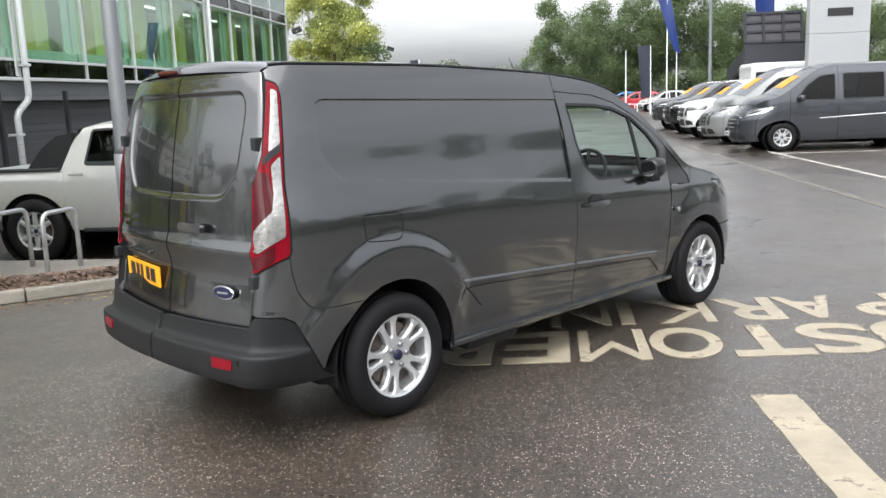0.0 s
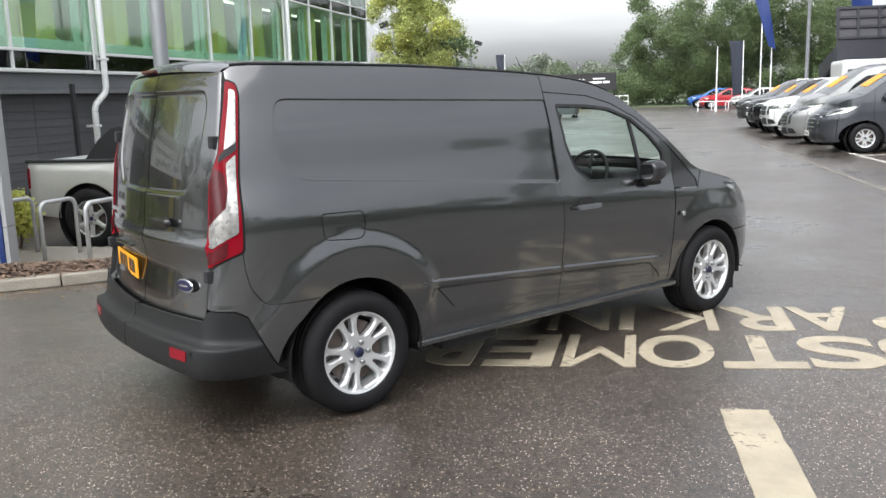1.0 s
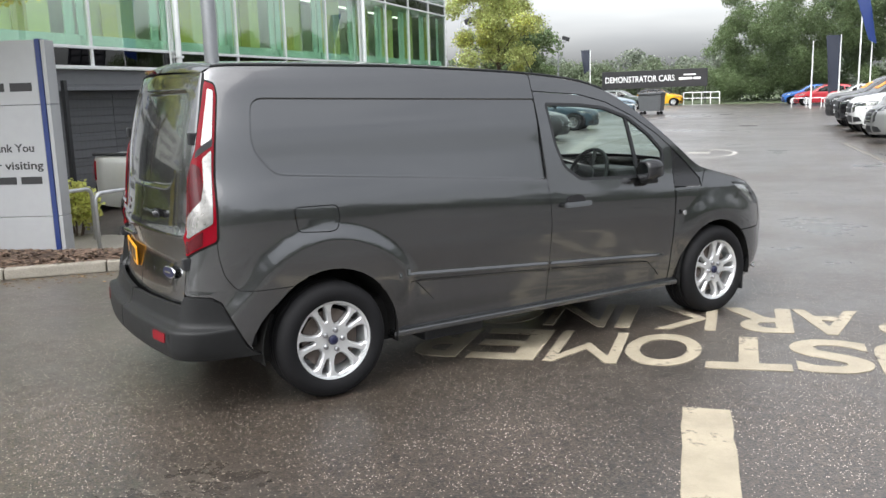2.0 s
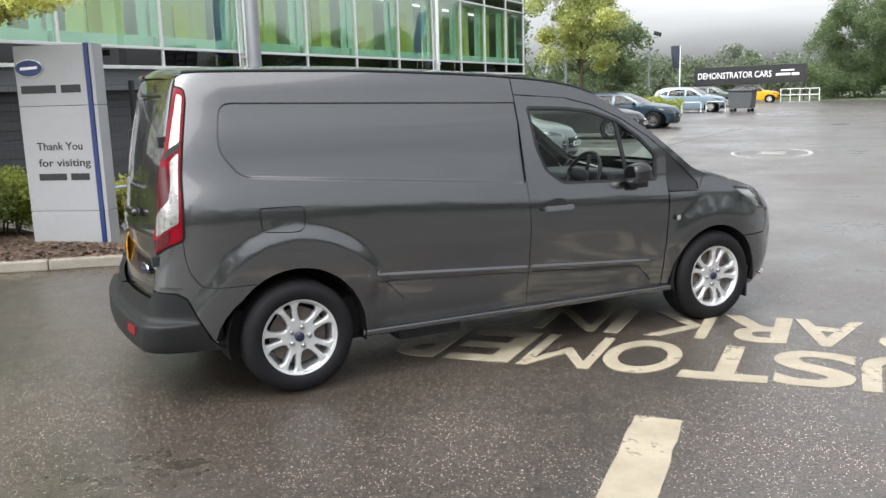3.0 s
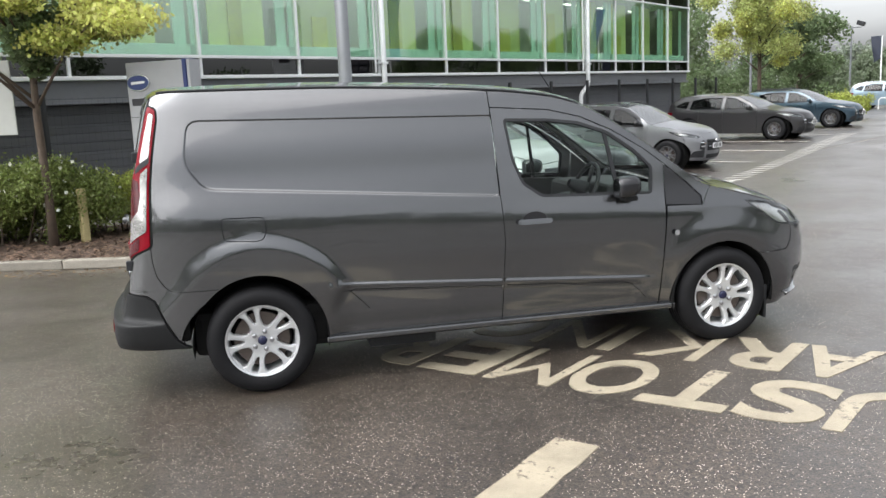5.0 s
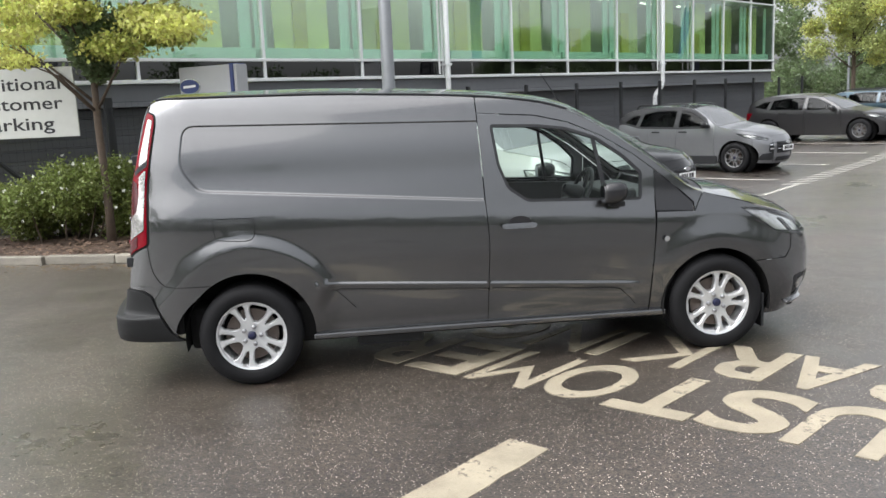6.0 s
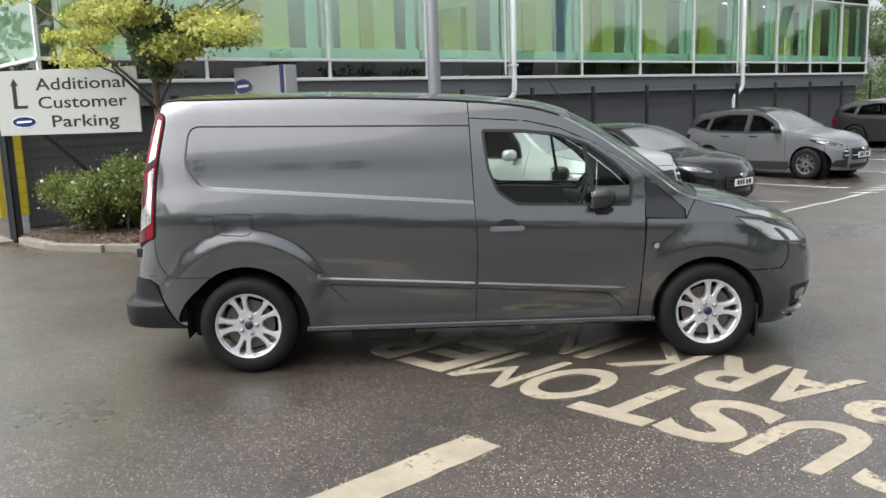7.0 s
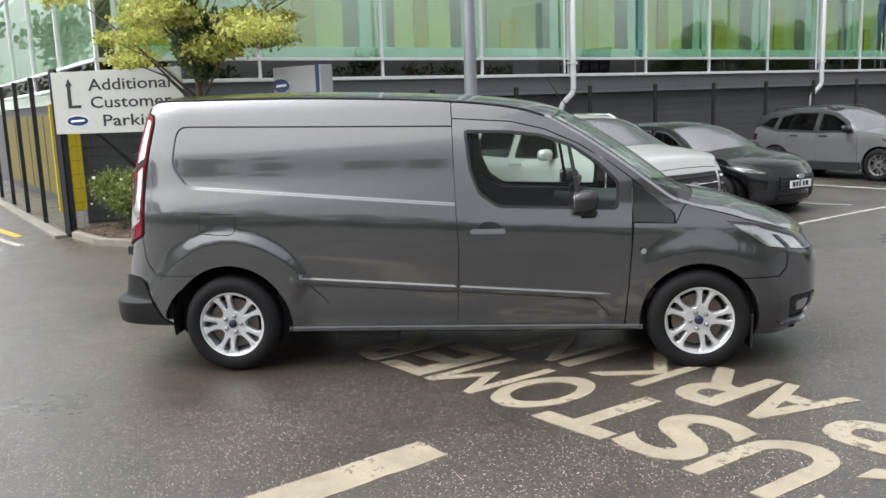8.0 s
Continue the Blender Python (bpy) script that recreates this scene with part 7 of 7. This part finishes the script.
def wood(name, label, material, seed, spots, n, leaf, kind="stuff"):
    """A mass of distant trees: many leaf clumps from the ground to uneven tops."""
    rnd = random.Random(seed)
    cs, rs = [], []
    for x, y, h, w in spots:
        for k in range(26):
            z = h * (.06 + .9 * rnd.random())
            r = w * (1.05 - .65 * (z / h) ** 2) * rnd.uniform(.2, 1.0)
            a = rnd.uniform(0, 6.283)
            cs.append((x + r * math.cos(a), y + r * math.sin(a), z))
            rs.append(w * rnd.uniform(.18, .36))
    v, f = leaves(n, clumps(cs, rs, .85, .5), leaf, seed, .2, 1.3)
    v[:, 2] = np.maximum(v[:, 2], .02)
    return tagged(part(name, leaf_mesh(name, v, f, material), None), label, "trees", kind=kind)


rw = random.Random(77)
wood("roadside_trees", "dense green trees beyond display vehicles", LEAF_GREEN, 31, [(1.0, 84, 10, 3.6), (5.0, 82, 10.5, 3.6), (9, 84, 11.5, 4), (13, 82, 11.5, 4.2), (17.5, 84, 9, 4.2), (22, 80, 8.2, 4.2), (27, 76, 8, 4.2), (33, 72, 8, 5), (0.5, 88, 7.5, 2.6)], 300000, .135)
wood("roadside_trees", "darker green trees set behind front row", LEAF_DARK, 32, [(x, 90 + rw.uniform(-3, 3), rw.uniform(8, 10) if x < 17 else rw.uniform(6.5, 8.5), 4.5) for x in range(4, 44, 5)], 70000, .25)
# far belts: no haze in the air, only paler leaf colours
wood("field_trees", "green trees along horizon, haze put into leaf colour", LEAF_FAR_HAZED, 33, [(x, 118 + rw.uniform(-6, 14), rw.uniform(3.4, 5.6), 4) for x in range(-75, 12, 5)] + [(x, 98 + rw.uniform(-3, 4), rw.uniform(3, 4.5), 3.5) for x in range(-45, -2, 4)], 110000, .34)
wood("horizon_trees", "woods on horizon, haze put into pale leaf colour", LEAF_HAZE_TINT, 34, [(x, 190 + rw.uniform(-8, 12), rw.uniform(5.5, 8.5), 7) for x in range(-120, 120, 9)], 60000, .65)
wood("building_side_trees", "green trees beyond building's far corner", LEAF_GREEN, 35, [(-14.5 - k * 3.2, 62 + rw.uniform(-4, 8), rw.uniform(6, 9), 3.2) for k in range(7)], 40000, .22)
# added tree belts enclose the yard behind the walker and beside it, shaping reflections
wood("boundary_trees", "green tree belt added along yard's near boundary", LEAF_DARK, 36, [(x, -62 + rw.uniform(-3, 3), rw.uniform(5, 8.5), 4.5) for x in range(-60, 72, 6)] + [(66 + rw.uniform(-3, 3), y, rw.uniform(4.5, 7.5), 4.2) for y in range(-56, 76, 6)] + [(-50 + rw.uniform(-3, 3), y, rw.uniform(7, 11), 4.5) for y in range(-30, 110, 7)], 110000, .42)
wood("boundary_trees", "tall uneven trees added beyond yard's open side for reflections", LEAF_DARK, 38, [(6 + 46 * math.cos(radians(a)), 4 + 46 * math.sin(radians(a)), (14.0 if a < -42 else 9.5) + 3.2 * math.sin(a * .17) + rw.uniform(-2, 2), 4.4) for a in range(-110, 20, 6)], 200000, .26)
tagged(part("grass_verge", mesh_of("grass_verge", [(-60, 79.4, .06), (60, 79.4, .06), (60, 175, .3), (-60, 175, .3), (-60, 79.3, 0), (60, 79.3, 0)], [(0, 1, 2, 3), (4, 5, 1, 0)], GRASS), None), "rough grass verge under far trees", "grass", kind="structure")

# ---- demonstrator sign and far things ----
dem = thing("demonstrator_sign", "long black sign board with white lettering", "sign", Matrix.Translation((-10.75, 80.0, .42)) @ Matrix.Rotation(radians(-.7), 4, "Y"))
part("board", box(0, 9.2, -.03, .03, 1.05, 2.62, .02), BLACKINK, dem)
words_on(dem, "DEMONSTRATOR CARS", .30, 1.62, .55, WHITE_PAINT, width=6.1, y=-.034)
bars_on(dem, ((7.15, 8.2),), 2.05, .12, -.04, WHITE_PAINT)
bars_on(dem, ((6.75, 7.9), (8.0, 8.6)), 1.68, .2, -.04, WHITE_PAINT)
for x in (.3, 3.2, 6.1, 9.0):
    part("leg", box(x - .05, x + .05, .03, .13, -.44 - .013 * x, 2.6, .01), FENCEBLACK, dem)
rails = thing("guard_rail", "white tubular guard rail by demonstrator cars", "barrier", Matrix.Translation((-3.5, 79, 0)))
for z in (.55, 1.05):
    part("rail", tube([(0, 0, z), (3.0, 0, z)], .03, 8), WHITE_PAINT, rails)
for x in (0, .75, 1.5, 2.25, 3.0):
    part("upright", tube([(x, 0, 0), (x, 0, 1.06)], .03, 8), WHITE_PAINT, rails)


def white_hoop(x, y, yaw=0, w=.9, h=.62):
    t = thing("white_hoop", "white tubular hoop barrier at bay end", "barrier", Matrix.Translation((x, y, 0)) @ turn_z(yaw), "white hoop barriers")
    part("hoop_tube", tube([(-w / 2, 0, 0), (-w / 2, 0, h - .1), (-w / 2 + .1, 0, h), (w / 2 - .1, 0, h), (w / 2, 0, h - .1), (w / 2, 0, 0)], .026, 8), WHITE_PAINT, t)
    return t


h1 = white_hoop(-6.5, 52.8, 0, 1.1)
for x, y in ((-5.2, 53.4), (5.05, 62.6), (5.95, 62.4), (6.85, 62.2)):
    copy_thing(h1, Matrix.Translation((x, y, 0)))
bin_ = thing("wheeled_bin", "dark grey four-wheeled refuse container with lid", "bin", Matrix.Translation((-3.7, 53.2, 0)) @ turn_z(-10))
part("body", prism([(-.62, .22), (.62, .22), (.70, 1.18), (-.70, 1.18)], .95, bevel=.03), mat("grey_bin_plastic", (.07, .075, .08), .5), bin_, at=Matrix.Translation((0, -.5, 0)))
part("lid", box(-.74, .74, -.56, .52, 1.18, 1.30, .04), MATS["grey_bin_plastic"], bin_)
for x in (-.5, .5):
    for y in (-.38, .32):
        part("castor", lathe([(0, -.03), (.09, -.03), (.1, -.02), (.1, .02), (.09, .03), (0, .03)], 14), RUBBER, bin_, at=Matrix.Translation((x, y, .1)))


def flood_mast(x, y, h, label):
    t = thing("floodlight_mast", label, "lamp post", Matrix.Translation((x, y, 0)), "floodlight masts")
    part("mast", tube([(0, 0, 0), (0, 0, h)], [.09, .06], 10), POLEGREY, t)
    part("crossarm", tube([(-.75, 0, h - .1), (.75, 0, h - .1)], .04, 8), POLEGREY, t)
    for x0, s in ((-.7, -1), (.7, 1)):
        part("floodlight", box(-.32, .32, -.2, .2, -.18, .18, .04), TRIM, t, at=Matrix.Translation((x0, 0, h + .2)) @ Matrix.Rotation(radians(20 * s), 4, "Y"))
    return t


flood_mast(-16.4, 60, 6.4, "grey mast with two black floodlights")
flood_mast(-14.8, 80, 6.0, "grey mast with two black floodlights")


def flag(x, y, h, mt, w, fh, label, swoop=False):
    t = thing("flag_pole", label, "flag", Matrix.Translation((x, y, 0)), "flag poles")
    part("pole", tube([(0, 0, 0), (0, 0, h)], [.05, .03], 8), WHITE_PAINT, t)
    v, f = [], []
    for i in range(13):
        for j in range(9):
            a, b = i / 12, j / 8
            side = (b - .5) * w * (1 - .45 * a) + (-.28 + 1.05 * a) * w if swoop else -.04 - w * b * (1 - .35 * a)
            v.append((side, -.06 + .10 * math.sin(5 * a + 3 * b) * b, h - fh * a - .25 * b * a))
    for i in range(12):
        for j in range(8):
            k = i * 9 + j
            f.append((k, k + 1, k + 10, k + 9))
    part("cloth", mesh_of("cloth", v, f, mt, True), None, t)
    return t


NAVY = mat("navy_banner", (.015, .02, .035), .7)
flag(8.2, 60, 7.6, BLUE, .85, 3.5, "white pole with hanging blue flag", True)
flag(5.5, 60, 4.2, NAVY, .0, 0.1, "bare white flag pole")
flag(8.9, 60.5, 4.4, NAVY, .0, 0.1, "bare white flag pole")
flag(6.9, 58, 4.4, NAVY, .8, 3.2, "white pole with dark feather banner")
flag(-8.85, 62, 4.3, NAVY, .6, 1.4, "pole with dark banner near demonstrator cars")
flag(9.6, 38, 7.4, BLUE, 1.0, 3.4, "white pole with hanging blue flag")
pole2 = thing("utility_pole", "grey lighting column beyond display vehicles", "lamp post", Matrix.Translation((11.0, 60, 0)))
part("shaft", tube([(0, 0, 0), (0, 0, 8.6)], [.13, .09], 12), POLEGREY, pole2)
tt = thing("brand_totem", "tall pale grey totem beyond display vehicles", "sign", Matrix.Translation((9.75, 30.5, 0)))
for z0, z1 in ((0, 1.2), (1.21, 3.2), (3.21, 6.4)):
    part("face_panel", box(-.95, .95, -.2, .2, z0, z1, .01), SIGNGREY, tt)
bars_on(tt, ((-.4, .4),), 3.75, .26, -.21)
# tipper lorry with raised body
tip = thing("tipper_lorry", "white cab tipper lorry with raised dark body", "lorry", Matrix.Translation((8.42, 33.2, -.12)))
TIPDARK = mat("dark_tipper_body", (.014, .015, .021), .5, .3)
part("cab", box(-1.0, 1.0, -1.0, 1.1, .7, 2.52, .15, seg=3), WHITEP, tip)
part("cab_window", box(-.85, .85, -1.02, -.9, 1.55, 2.2, .04), GLASS_DARK, tip)
part("chassis", box(-.9, .9, -.9, 4.5, .45, .75, .03), DARK, tip)
body = part("tipper_body", box(-1.05, 1.05, -.08, .0, -.1, .85, .02), TIPDARK, tip, at=Matrix.Translation((.15, .6, 2.45)) @ Matrix.Rotation(radians(-12), 4, "X"))
for x in (-1.02, -.35, .35, 1.02):
    part("post", box(x - .05, x + .05, -.14, -.04, .85, 1.95, .01), TIPDARK, body)
for z in (.86, 1.25, 1.6, 1.93):
    part("crossbar", box(-1.05, 1.05, -.12, -.05, z - .05, z + .05, .01), TIPDARK, body)
part("mesh_board", box(-1.0, 1.0, -.07, -.06, .9, 1.9), mat("tipper_mesh", (.04, .038, .045), .6), body)
for sg in (-1, 1):
    part("tipper_side", box(sg * 1.05 - .03, sg * 1.05 + .03, 0, 3.0, 0, .6, .01), TIPDARK, body)
part("tipper_floor", box(-1.05, 1.05, 0, 3.0, -.08, 0, .01), TIPDARK, body)
for x in (-.9, .9):
    for y in (-.2, 3.2):
        part("tyre", lathe([(0, -.12), (.36, -.12), (.4, -.08), (.4, .08), (.36, .12), (0, .12)], 20), RUBBER, tip, at=Matrix.Translation((x, y, .4)) @ turn_z(90))
# lattice pylon and overhead wires
py = thing("lattice_pylon", "tall steel lattice pylon beyond building", "pylon", Matrix.Translation((-31, 108, 0)))
for sx in (-1, 1):
    for sy in (-1, 1):
        part("leg", tube([(2.6 * sx, 2.6 * sy, 0), (.5 * sx, .5 * sy, 22), (.3 * sx, .3 * sy, 34)], .14, 5), STEEL, py)
for k in range(9):
    z0, z1 = k * 2.6, k * 2.6 + 2.6
    w0, w1 = 2.6 - 2.1 * z0 / 22, 2.6 - 2.1 * min(22, z1) / 22
    part("bracing", tube([(-w0, -w0, z0), (w1, -w1, z1), (-w1, -w1, z1), (w0, -w0, z0)], .07, 4), STEEL, py)
wires = thing("overhead_line", "thin overhead wires carried on tall poles", "cable", Matrix.Translation((0, 0, 0)))
for x in (-60, 68):
    part("line_pole", tube([(x, 120.5, 0), (x, 120.5, 27.5)], [.3, .2], 10), POLEGREY, wires)
for z, y in ((17.4, 120), (19.9, 121)):
    part("wire", tube([(x, y, z + 2.2 + .0009 * (x - 10) ** 2) for x in range(-60, 70, 8)], .035, 4), TRIM, wires)

# covers let into the tarmac, and leaves blown against the kerb
for x, y, r in ((.61, 51.3, .38), (1.71, 36.7, .34)):
    mh = thing("manhole_cover", "round dark iron manhole cover in tarmac", "manhole", Matrix.Translation((x, y, .002)), "manhole covers")
    part("rim", lathe([(r - .05, -.004), (r, -.004), (r, .02)], 28), DARK, mh, at=Matrix.Rotation(radians(90), 4, "X") @ Matrix.Rotation(radians(180), 4, "X"))
    part("lid", lathe([(.0, -.003), (r - .06, -.003), (r - .06, .02)], 28), mat("worn_iron", (.05, .045, .04), .5, .4, vary=.2, bump=.5, bscale=60), mh, at=Matrix.Rotation(radians(90), 4, "X") @ Matrix.Rotation(radians(180), 4, "X"))
rl = random.Random(91)
lv, lf = [], []
for _ in range(420):
    s = rl.random()
    f = np.array([np.interp(s * kd[-1], kd, kp[:, c]) for c in (0, 1)])
    d = np.array([.6, -.8]) * abs(rl.gauss(0, .22))
    p = f + d + np.array([.07, -.1])
    a, ln, wd = rl.uniform(0, 6.3), rl.uniform(.012, .032), rl.uniform(.008, .018)
    c, sn = math.cos(a), math.sin(a)
    k = len(lv)
    z = .006 + rl.uniform(0, .006)
    lv += [(p[0] - c * ln, p[1] - sn * ln, z), (p[0] - sn * wd, p[1] + c * wd, z + .006), (p[0] + c * ln, p[1] + sn * ln, z), (p[0] + sn * wd, p[1] - c * wd, z + .003)]
    lf.append((k, k + 1, k + 2, k + 3))
tagged(part("fallen_leaves", mesh_of("fallen_leaves", lv, lf, mat("dry_fallen_leaves", (.20, .13, .06), .7, vary=.3, island=.6)), None), "small dry leaves scattered along kerb", "leaves", kind="stuff")
